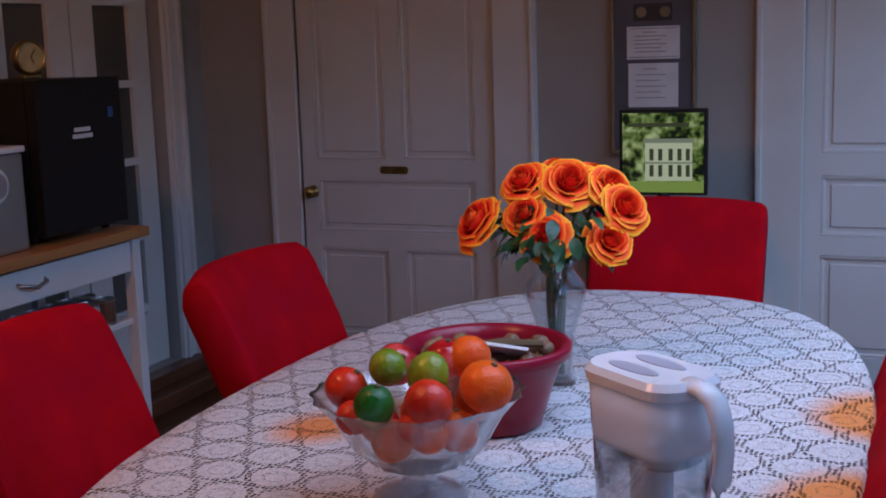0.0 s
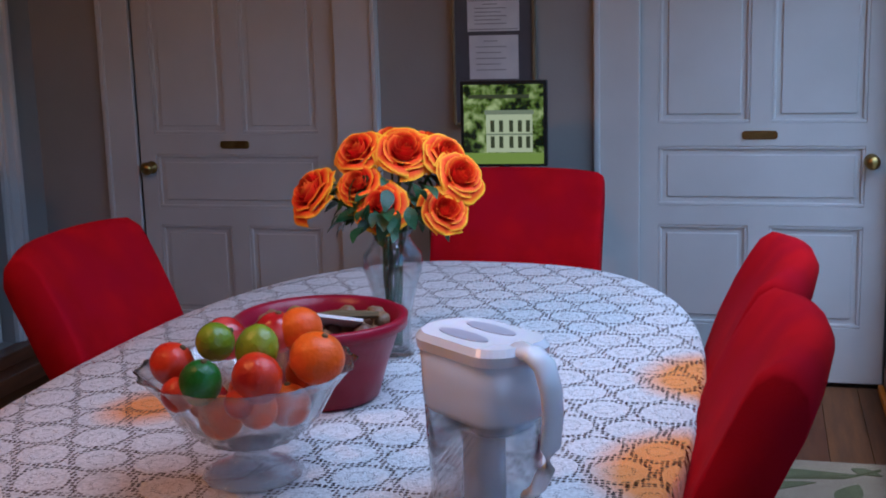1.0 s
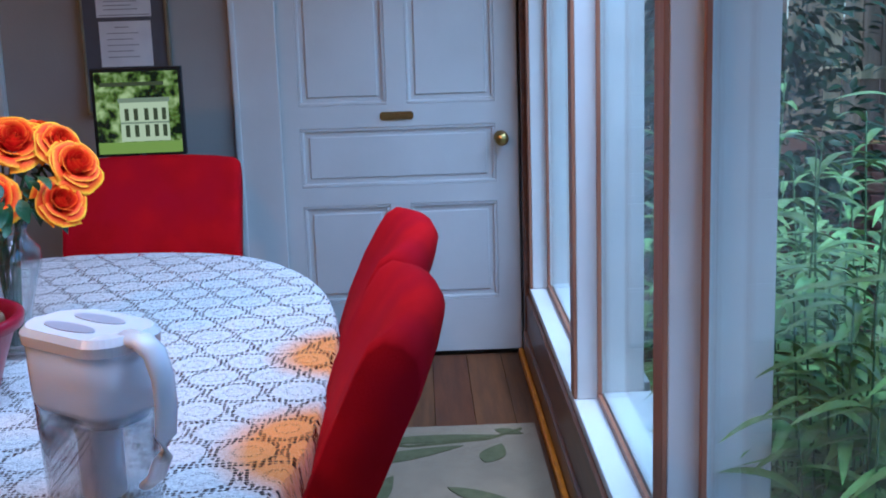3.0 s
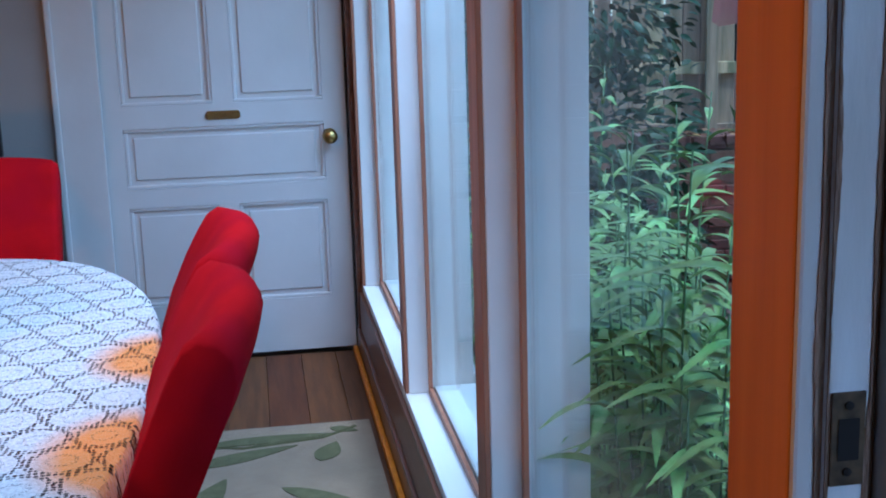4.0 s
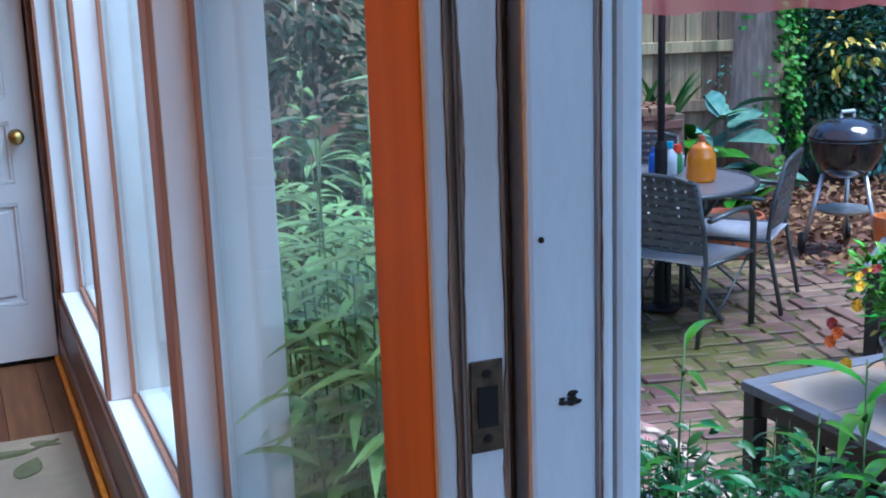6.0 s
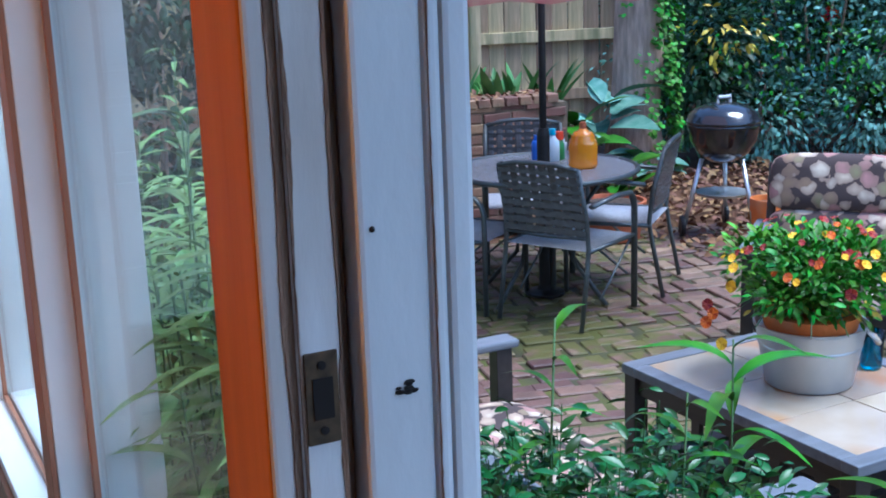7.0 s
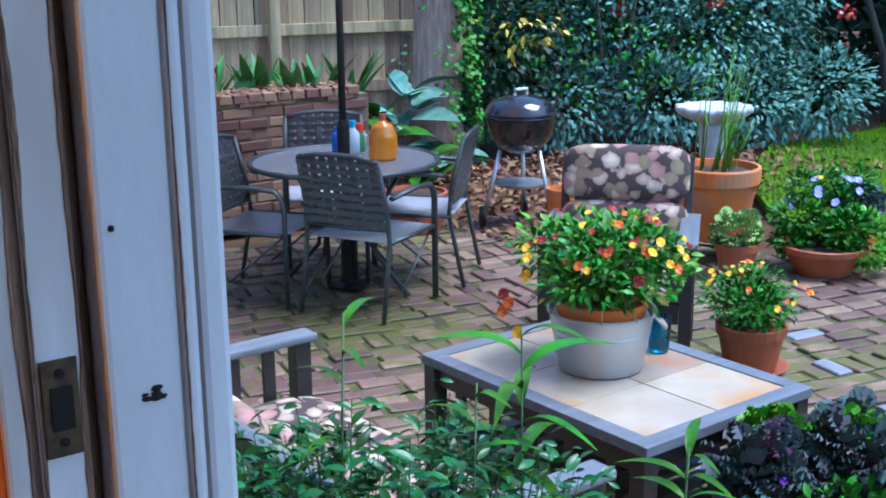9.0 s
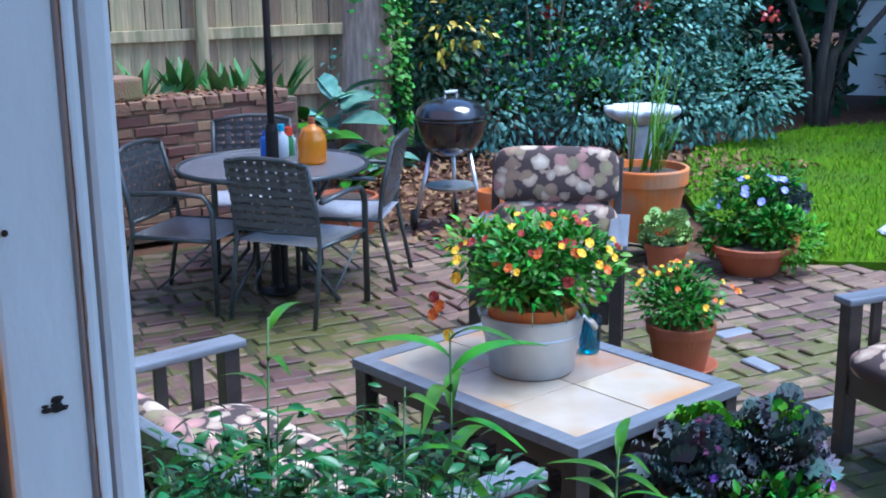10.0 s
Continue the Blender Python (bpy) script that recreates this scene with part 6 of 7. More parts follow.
for k in range(9):
    prof += [(0.078 - 0.0012 * max(0, k - 5) ** 2.3, 0.012 + 0.019 * k), (0.083 - 0.0013 * max(0, k - 5) ** 2.3, 0.021 + 0.019 * k)]
prof += [(0.05, 0.195), (0.026, 0.205), (0.022, 0.215)]
bottle("amber_jug", 4.13, 5.52, prof, AMBER, TERRAD, "ribbed amber glass jug with a cork on the patio table", 0.215, 0.02, 0.035, "jug")


def strap_chair(m, label):
    """Metal patio chair with arms and a woven strap back; faces +x; origin on the ground under its middle."""
    c = empty("patio_chair", m, label, "chair", "metal chairs round the patio table")
    for sy in (-1, 1):
        y = sy * 0.255
        part("front_leg", tube([(0.25, y, 0.0), (0.25, y, 0.55), (0.235, y, 0.60), (0.20, y, 0.635), (0.05, y, 0.645), (-0.20, y, 0.63)], 0.019, 10, flat=0.7), METAL, c, "flat curved arm and leg", True)
        part("rear_leg", tube([(-0.30, y * 0.98, 0.0), (-0.24, y * 0.98, 0.30), (-0.22, y * 0.97, 0.42), (-0.235, y * 0.95, 0.58), (-0.30, y * 0.92, 0.83)], 0.013, 8), METAL, c, smooth=True)
        part("seat_rail", tube([(0.25, y, 0.40), (-0.23, y * 0.98, 0.40)], 0.012, 8), METAL, c, smooth=True)
        part("brace", tube([(0.23, y * 0.96, 0.39), (0.05, y * 0.96, 0.24), (-0.1, y * 0.96, 0.12)], 0.007, 6), METAL, c, smooth=True)
    part("back_top", tube([(-0.30, -0.235, 0.825), (-0.315, -0.12, 0.85), (-0.32, 0, 0.855), (-0.315, 0.12, 0.85), (-0.30, 0.235, 0.825)], 0.013, 8), METAL, c, smooth=True)
    part("back_bottom", tube([(-0.226, -0.245, 0.47), (-0.235, 0, 0.465), (-0.226, 0.245, 0.47)], 0.011, 8), METAL, c, smooth=True)
    bm = bmesh.new()
    rows = []
    for i in range(9):
        u = i / 8
        rows.append([bm.verts.new((-0.235 + 0.49 * u, -0.25 + 0.5 * j / 8, 0.405 - 0.03 * math.sin(math.pi * u) * math.sin(math.pi * j / 8))) for j in range(9)])
    for i in range(8):
        for j in range(8):
            bm.faces.new((rows[i][j], rows[i][j + 1], rows[i + 1][j + 1], rows[i + 1][j]))
    bmesh.ops.solidify(bm, geom=bm.faces[:], thickness=0.01)
    part("seat", bm, SEATS, c, "mesh seat, near-white for reflected sky", True)
    for k in range(8):
        y = -0.205 + k * 0.0585
        part("upright_strap", tube([(-0.232, y, 0.47), (-0.250 - 0.006 * (k % 2), y, 0.6), (-0.282 + 0.006 * (k % 2), y, 0.72), (-0.313, y * 0.97, 0.845)], 0.0215, 6, flat=0.14), STRAP, c)
    for k in range(8):
        z = 0.497 + k * 0.0445
        x = -0.236 - 0.073 * ((z - 0.47) / 0.37) ** 1.3
        part("cross_strap", box(x - 0.004, x + 0.003, -0.245, 0.245, z - 0.0155, z + 0.0155, 0.0), STRAP, c)
    return c


sc = strap_chair(pose(3.87, 5.27, GROUND, 0, 0, 26), "grey metal patio chair with woven strap back, turned from the camera side")
sc["label"] = "grey metal patio chair with a dark woven strap back"
copy_thing(sc, pose(4.43, 5.60, GROUND, 0, 0, 132))
copy_thing(sc, pose(3.52, 5.78, GROUND, 0, 0, -56))
copy_thing(sc, pose(4.22, 6.28, GROUND, 0, 0, -118))

# ---- kettle grill ----
gr = empty("kettle_grill", pose(5.70, 6.22, GROUND), "black kettle grill with lid on three metal legs", "grill")
part("bowl", lathe([(0.0, 0.485), (0.08, 0.495), (0.16, 0.545), (0.214, 0.63), (0.231, 0.715), (0.240, 0.735), (0.240, 0.752), (0.0, 0.752)], 48), KETTLE, gr, "black enamel bowl", True)
lidg = part("lid", lathe([(0.243, 0.753), (0.246, 0.765), (0.240, 0.772), (0.222, 0.812), (0.175, 0.850), (0.10, 0.876), (0.03, 0.886), (0.0, 0.887)], 48), KETTLE, gr, "glossy black lid", True)
part("lid_handle", tube([(-0.05, 0, 0.880), (-0.05, 0, 0.918), (0.05, 0, 0.918), (0.05, 0, 0.880)], 0.012, 8), mat("grey_handle", (0.5, 0.52, 0.54), None, 0.5), lidg, "pale handle")
ALU = mat("aluminium_leg", (0.62, 0.63, 0.64), (0.54, 0.55, 0.56), 0.35, metal=0.8)
for k, a in enumerate((-75, 45, 165)):
    a = radians(a)
    part("leg", tube([(0.15 * math.cos(a), 0.15 * math.sin(a), 0.52), (0.27 * math.cos(a), 0.27 * math.sin(a), 0.02 if k == 0 else 0.07)], 0.015, 8), ALU, gr, smooth=True)
    if k:
        part("wheel", lathe([(0.02, -0.015), (0.07, -0.015), (0.075, 0), (0.07, 0.015), (0.02, 0.015)], 20, m=pose(0.28 * math.cos(a), 0.28 * math.sin(a), 0.075, 90, 0, 60)), BLACKP, gr)
part("ash_tray", lathe([(0.16, 0.27), (0.18, 0.29), (0.17, 0.29), (0, 0.28)], 28), ALU, gr, "metal ash tray")

# ---- pots beside the lawn ----
p1 = terracotta_pot("planter_pot", 4.62, 3.33, GROUND, 0.155, 0.21, "dark terracotta pot on a saucer, full of pansies", TERRAD, saucer=True)
q1 = empty("pansy_plant", pose(4.62, 3.33, GROUND), "yellow and orange pansies in a terracotta pot", "plant")
foliage("foliage", q1, clump(R, (0, 0, 0.33), (0.24, 0.24, 0.13), 1100, 0.022, 0.042, lobes=8), L_MID)
foliage("inner_foliage", q1, clump(R, (0, 0, 0.31), (0.19, 0.19, 0.11), 700, 0.025, 0.045, 0.2, 0.4), L_MID)
pansies(q1, R, (0, 0, 0.33), (0.25, 0.25, 0.15), ["yellow", "yellow", "yellow", "orange"], 26, 0.014)
p2 = terracotta_pot("large_pot", 6.05, 4.80, GROUND + 0.12, 0.25, 0.44, "large terracotta pot on a metal stand", TERRA, 0.68)
stand = empty("pot_stand", pose(6.05, 4.80, GROUND), "dark metal ring stand under the large pot", "stand")
part("ring", tube([(0.19 * math.cos(2 * math.pi * k / 32), 0.19 * math.sin(2 * math.pi * k / 32), 0.11) for k in range(33)], 0.008, 6), BLACKP, stand, smooth=True)
for k in range(4):
    a = radians(45 + 90 * k)
    part("leg", tube([(0.19 * math.cos(a), 0.19 * math.sin(a), 0.11), (0.21 * math.cos(a), 0.21 * math.sin(a), 0.0)], 0.008, 6), BLACKP, stand)
    part("ring_bar", tube([(0.19 * math.cos(a), 0.19 * math.sin(a), 0.112), (0, 0, 0.112)], 0.006, 6), BLACKP, stand)
g1 = empty("onion_plant", pose(6.05, 4.80, GROUND + 0.12), "tall thin green onion leaves growing from the large pot", "plant")
for k in range(26):
    a, r = R.uniform(0, 6.28), R.uniform(0.02, 0.15)
    l = R.uniform(0.25, 0.8)
    dx, dy = R.uniform(-0.13, 0.13) + 0.05, R.uniform(-0.13, 0.13) - 0.05
    x0, y0 = r * math.cos(a), r * math.sin(a)
    droop = -0.25 if k % 6 == 0 else 0
    part("blade", tube([(x0, y0, 0.37), (x0 + dx * 0.4, y0 + dy * 0.4, 0.38 + l * 0.5), (x0 + dx * (1 + abs(droop) * 3), y0 + dy * (1 + abs(droop) * 3), 0.38 + l * (1 + droop * 2.5))], 0.006, 6, None, 0.0015), L_BRT, g1, smooth=True)
p3 = terracotta_pot("small_pot", 5.80, 4.42, GROUND, 0.125, 0.20, "small terracotta pot with pale lettuce", TERRAD)
q3 = empty("lettuce", pose(5.80, 4.42, GROUND + 0.18), "pale green frilly lettuce in a small pot", "plant")
foliage("leaves", q3, clump(R, (0, 0, 0.08), (0.115, 0.115, 0.085), 130, 0.05, 0.08, 0.3), L_LETT, FRILL)
p4 = terracotta_pot("bowl_pot", 6.25, 4.16, GROUND, 0.24, 0.17, "wide dark terracotta bowl planter", TERRAD, 0.62)
q4 = empty("mixed_plant", pose(6.25, 4.16, GROUND + 0.14), "mixed greens with lilac and yellow blossoms in a bowl planter", "plant")
foliage("foliage", q4, clump(R, (0.02, 0, 0.10), (0.27, 0.27, 0.16), 1200, 0.035, 0.07, lobes=5), L_MID)
foliage("bright_foliage", q4, clump(R, (0.14, -0.16, 0.06), (0.2, 0.2, 0.16), 700, 0.03, 0.06), L_BRT)
foliage("back_foliage", q4, clump(R, (0.22, 0.12, 0.22), (0.24, 0.24, 0.20), 800, 0.03, 0.06, lobes=4), L_MID)
pansies(q4, R, (0.14, 0.05, 0.18), (0.27, 0.27, 0.2), ["lilac", "lilac", "yellow", "lilac"], 12, 0.028)
p5 = terracotta_pot("kale_pot", 6.64, 4.23, GROUND, 0.13, 0.24, "terracotta pot with a purple ornamental kale", TERRA)
q5 = empty("ornamental_kale", pose(6.64, 4.23, GROUND + 0.22), "dark purple frilly ornamental kale", "plant")
foliage("leaves", q5, clump(R, (0, 0, 0.11), (0.135, 0.135, 0.125), 320, 0.04, 0.065, 0.3), L_KALE, FRILL)
terracotta_pot("empty_pot", 5.55, 5.62, GROUND + 0.0, 0.105, 0.36, "plain orange terracotta pot standing by the soil bed", TERRA)
terracotta_pot("half_barrel_pot", 5.05, 6.55, GROUND, 0.22, 0.26, "dark clay planter behind the patio table", TERRAD, 0.8)

# foreground kale planter
kp = terracotta_pot("kale_planter", 3.26, 1.98, GROUND, 0.27, 0.22, "low clay planter of kale and violets by the table", TERRAD, 0.8)
for k, (x, y, z, s, mt) in enumerate(((3.20, 2.09, -0.11, 1.0, L_KALE), (3.44, 1.99, -0.07, 1.0, L_KALE), (3.32, 2.17, -0.06, 0.6, L_BRT))):
    kk = empty("ornamental_kale", pose(x, y, z - 0.1), "frilly purple-grey ornamental kale head" if k < 2 else "bright green frilly kale head", "plant")
    foliage("leaves", kk, clump(R, (0, 0, 0.05), (0.135 * s, 0.135 * s, 0.12 * s), int(260 * s), 0.05, 0.085, 0.3, 0.35), mt, FRILL)
    foliage("heart", kk, clump(R, (0, 0, 0.14 * s), (0.06, 0.06, 0.05), 40, 0.03, 0.05, 0.5, 0.3), L_BRT if k else mat("kale_heart", (0.25, 0.05, 0.2), (0.12, 0.16, 0.06), 0.5, rnd=0.3, island=True), FRILL)
vp = empty("violet_plant", pose(3.22, 1.91, GROUND + 0.18), "low green violets with purple blossoms", "plant")
foliage("foliage", vp, clump(R, (0.02, -0.02, 0.06), (0.27, 0.22, 0.13), 800, 0.03, 0.06), L_MID)
pansies(vp, R, (0.02, -0.02, 0.07), (0.27, 0.22, 0.14), ["purple"], 14, 0.016)

# ---- bird bath ----
bb = empty("bird_bath", pose(6.47, 5.22, GROUND), "pale concrete bird bath with a scalloped basin", "bird bath")
part("column", lathe([(0.17, 0), (0.17, 0.05), (0.09, 0.1), (0.07, 0.4), (0.09, 0.65), (0.11, 0.72)], 28), CONCR, bb, smooth=True)
part("basin", lathe([(0.09, 0.73), (0.17, 0.765), (0.212, 0.79), (0.232, 0.81), (0.234, 0.838), (0.215, 0.842), (0.188, 0.815), (0.0, 0.80)], 120, lobes=12, amp=0.075), CONCR, bb, smooth=True)

# ---- brick wall with plants, fence, tree ----
U = Vector((1.0, -0.06, 0)).normalized()      # along the garden wall
WALL_L, WALL_H = 2.45, 0.84
w0 = Vector((2.75, 7.45, GROUND))
gw = empty("garden_wall", Matrix.Translation(w0) @ Matrix.Rotation(math.atan2(U.y, U.x), 4, "Z"), "old brick retaining wall behind the patio table", "wall", kind="structure")
part("core", box(0, WALL_L, 0.012, 0.30, -0.05, WALL_H - 0.006), MORTAR, gw)
bmk = box(-0.105, 0.105, 0, 0.09, 0, 0.062, 0.005, seg=1)
brick_me = bpy.data.meshes.new("wall_brick")
bmk.to_mesh(brick_me)
bmk.free()
brick_me.materials.append(WBRICK)
for row in range(12):
    for k in range(13):
        x = 0.11 + k * 0.222 + (0.111 if row % 2 else 0)
        if x < WALL_L - 0.05:
            child("brick", brick_me, gw, pose(x + R.uniform(-0.006, 0.006), R.uniform(-0.005, 0.010), 0.004 + row * 0.073 + R.uniform(-0.004, 0.004), R.uniform(-2, 2), R.uniform(-1.5, 1.5), R.uniform(-2.5, 2.5)))
for k in range(22):
    child("cap_brick", brick_me, gw, pose(0.06 + k * 0.108, 0.15, WALL_H - 0.005, 0, 0, 90) @ pose(0, -0.045, 0) @ Matrix.Diagonal((1.5, 1.05, 1, 1)))
blk = tagged(part("stone_block", box(-0.22, 0.12, -0.13, 0.13, 0, 0.15, 0.02), WBRICK, None, "", m=Matrix.Translation(w0 + U * 1.2 + Vector((0, 0.15, WALL_H + 0.06)))), "rough reddish stone block on the brick wall", "stone")
bm = extrude_outline([(2.0, 7.78), (5.4, 7.62), (5.9, 9.6), (2, 10.6)], 0.6, "z")
bmesh.ops.translate(bm, vec=(0, 0, GROUND + 0.3), verts=bm.verts)
structure("raised_bed", bm, SOIL, "raised soil bed behind the brick wall", "ground")

ag = mat("strap_plant_leaf", (0.05, 0.16, 0.03), (0.09, 0.22, 0.05), 0.4, scale=9, rnd=0.3, island=True)
SWORD = leaf_mesh("sword_leaf", 1.0, 0.20, 0.3, 0.12, 5)
for k in range(8):
    c = empty("sword_plant", pose(3.62 + 0.24 * k + R.uniform(-0.05, 0.05), 7.72 + R.uniform(-0.05, 0.15), GROUND + WALL_H - 0.14), "green sword-leaved plant growing behind the brick wall", "plant", "plants behind the wall")
    ms = []
    for j in range(11):
        a = R.uniform(0, 6.28)
        ms.append(dir_matrix((0.05 * math.cos(a), 0.05 * math.sin(a), 0), (0.55 * math.cos(a), 0.55 * math.sin(a), R.uniform(0.9, 1.9)), R.uniform(-0.5, 0.5), R.uniform(0.28, 0.50)))
    foliage("leaves", c, ms, ag, SWORD)
for k, (x, y, z, s) in enumerate(((5.55, 7.75, 0.0, 1.0), (5.95, 7.95, 0.05, 1.2), (5.75, 7.45, -0.25, 0.8), (6.15, 7.6, -0.2, 0.7))):
    c = empty("broadleaf_plant", pose(x, y, GROUND + 0.3 + z), "broad-leaved garden plant beside the tree", "plant", "broad-leaved plants")
    ms = []
    for j in range(14):
        a = R.uniform(0, 6.28)
        ms.append(dir_matrix((0.08 * math.cos(a), 0.08 * math.sin(a), R.uniform(0, 0.35) * s), (0.9 * math.cos(a), 0.9 * math.sin(a), R.uniform(0.2, 1.1)), R.uniform(-0.5, 0.5), R.uniform(0.25, 0.45) * s))
    foliage("leaves", c, ms, L_BLUE if k % 2 else L_MID, leaf_mesh("broad_leaf", 1.0, 0.46, 0.2, 0.35, 5))

FA = Vector((3.2, 10.35, 0))
FD = (Vector((8.2, 9.05, 0)) - FA).normalized()
fence = empty("fence", Matrix.Translation((FA.x, FA.y, GROUND)) @ Matrix.Rotation(math.atan2(FD.y, FD.x), 4, "Z"), "weathered grey-brown board fence", "fence", kind="structure")
for k in range(34):
    part("board", box(0, 0.142, 0, 0.022, 0.3, 2.6 + R.uniform(-0.02, 0.02), 0.002, seg=1), FENCEW, fence, m=pose(-1.0 + k * 0.151, R.uniform(-0.004, 0.004), 0, 0, R.uniform(-0.3, 0.3), 0))
for z in (0.55, 1.08, 2.2):
    part("rail", box(-1.0, 4.2, -0.045, -0.006, z, z + 0.10, 0.004), FENCEW, fence)
for x in (-0.7, 1.05, 2.62, 4.1):
    part("post", box(x - 0.05, x + 0.05, -0.13, -0.046, 0.2, 2.65, 0.005), FENCEW, fence)


def tree(name, x, y, z, r, h, label, limbs=(), bark=None):
    t = empty(name, pose(x, y, z), label, "tree")
    pts = [(0.05 * noise.noise(Vector((k * 0.7, x, 0))), 0.05 * noise.noise(Vector((k * 0.7, y, 5))), h * k / 10) for k in range(11)]
    b = tube(pts, r * 1.0, 20, None, r * 0.75)
    for v in b.verts:
        q = v.co.copy()
        k = 1 + 0.10 * noise.noise(Vector((q.x * 9, q.y * 9, q.z * 1.2))) + 0.35 * math.exp(-q.z / 0.18)
        v.co.x, v.co.y = q.x * k, q.y * k
    part("trunk", b, bark or BARK, t, "rough dark trunk" if bark else "rough grey-brown trunk", True)
    for p0, p1, p2, rr in limbs:
        part("limb", tube([p0, p1, p2], rr, 8, None, rr * 0.4), bark or BARK, t, smooth=True)
    return t


tr1 = tree("oak_tree", 6.55, 8.30, GROUND, 0.215, 5.0, "thick tree trunk overgrown with ivy", (((0, 0, 3.6), (-0.6, 0.3, 4.6), (-1.2, 0.5, 5.4), 0.09), ((0, 0, 4.0), (0.7, 0.2, 4.9), (1.4, 0.3, 5.6), 0.08)))
ivy = empty("ivy", pose(6.55, 8.30, GROUND), "bright green ivy climbing the tree trunk", "plant")
ms = []
IVY = leaf_mesh("ivy_leaf", 1.0, 0.95, 0.12, 0.3, 3)
for k in range(3400):
    z = R.uniform(0.05, 3.2)
    a = R.gauss(-0.95, 0.5) if k % 5 else R.gauss(-2.1, 0.35)
    if noise.noise(Vector((a * 1.8, z * 1.9, 3.0))) < -0.12:
        continue
    if k % 5 == 0 and z < 1.35:
        continue
    rr = 0.225 + R.uniform(0, 0.12)
    d = Vector((math.cos(a), math.sin(a), R.uniform(-0.9, 0.1)))
    ms.append(dir_matrix((rr * math.cos(a), rr * math.sin(a), z), d, R.uniform(-0.6, 0.6), R.uniform(0.035, 0.062)))
foliage("leaves", ivy, ms, L_IVY, IVY)

# ---- large shrub with berries, dark trees beyond ----
bu = empty("nandina_bush", pose(9.0, 8.75, GROUND), "large blue-green shrub with red berry clusters", "bush")
for k in range(14):
    a = R.uniform(0, 6.28)
    part("stem", tube([(0.2 * math.cos(a), 0.2 * math.sin(a), 0), (0.6 * math.cos(a), 0.6 * math.sin(a), 0.9), (1.0 * math.cos(a), 1.0 * math.sin(a), 1.7)], 0.02, 6, None, 0.008), BARK, bu)
blobs = [((-0.5, 0.35, 1.0), (1.15, 1.1, 1.05)), ((0.6, -0.5, 0.95), (1.2, 1.1, 1.0)), ((0.1, 0.1, 1.75), (1.3, 1.2, 0.8)), ((-1.3, 1.0, 1.0), (0.9, 0.9, 1.0)), ((1.1, -0.8, 1.0), (0.85, 0.8, 0.8)), ((-0.2, 0.2, 2.5), (1.6, 1.4, 0.7))]
for c, r in blobs:
    foliage("foliage", bu, clump(R, c, r, 5200, 0.045, 0.085, -0.15, 0.7, lobes=14), L_BLUE)
    # Darker inner leaves put the shade inside the shrub into their colour
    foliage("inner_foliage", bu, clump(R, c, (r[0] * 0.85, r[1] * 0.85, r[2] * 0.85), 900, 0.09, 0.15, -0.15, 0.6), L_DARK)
for cx, cy, cz in ((-1.5, 0.6, 0.45), (-0.9, -0.3, 0.4), (-0.2, -0.9, 0.4), (0.5, -1.3, 0.4), (1.1, -1.6, 0.45)):
    foliage("low_foliage", bu, clump(R, (cx, cy, cz), (0.6, 0.55, 0.5), 1300, 0.05, 0.09, -0.1, 0.5), L_BLUE)
foliage("green_foliage", bu, clump(R, (0.1, -0.2, 0.75), (1.7, 1.4, 0.75), 3600, 0.045, 0.08, -0.1, 0.75, lobes=16), L_MID)
BER = leaf_mesh("berry_spray", 1.0, 0.8, 0.1, 0.2, 2)
for k, (x, y, z) in enumerate(((0.55, -1.35, 1.55), (0.9, -1.5, 1.62), (1.0, -1.55, 1.58), (1.45, -1.6, 1.42), (1.25, -1.75, 1.2), (0.0, -0.95, 1.7), (-0.35, -0.7, 1.55), (-0.5, -0.6, 1.25), (0.2, -1.1, 1.3))):
    foliage("berry_cluster", bu, clump(R, (x, y, z), (0.09, 0.09, 0.06), 45, 0.03, 0.05, -0.2, 0.3), L_RED, BER, "red berry cluster")["kind"] = "stuff"
yb = empty("yellow_leaved_shrub", pose(7.35, 8.4, GROUND), "thin shrub with a few yellow leaves beside the tree", "bush")
foliage("green_leaves", yb, clump(R, (0.1, 0.2, 1.0), (0.55, 0.5, 1.0), 1300, 0.06, 0.11, 0, 0.4), L_DARK)
foliage("yellow_leaves", yb, clump(R, (0, -0.25, 1.15), (0.42, 0.3, 0.35), 60, 0.06, 0.10, -0.6, 0.3), L_YEL)

# The tree at (12.4, 9.4) is a high canopy added to shade the soil
DTREES = ((2.2, 9.2, 3.4, 1.5, 1.3), (17.2, 10.2, 2.0, 2.0, 2.0), (16.6, 7.6, 2.2, 1.5, 2.1), (12.4, 9.4, 3.9, 2.6, 1.0), (12.5, 11.5, 3.2, 2.6, 2.2), (15.5, 9.5, 3.0, 2.4, 2.0), (18.5, 7.0, 3.0, 2.6, 2.4), (10.5, 12.5, 3.6, 2.6, 2.4), (4.5, 12.8, 4.2, 2.2, 1.6), (8, 13.5, 4.6, 2.6, 1.8), (14, 13, 3.0, 3.0, 2.8), (20, 11, 3.0, 3.0, 2.8), (21.5, 4.5, 3.2, 2.8, 2.6), (1.4, 7.6, 2.2, 0.9, 1.5))
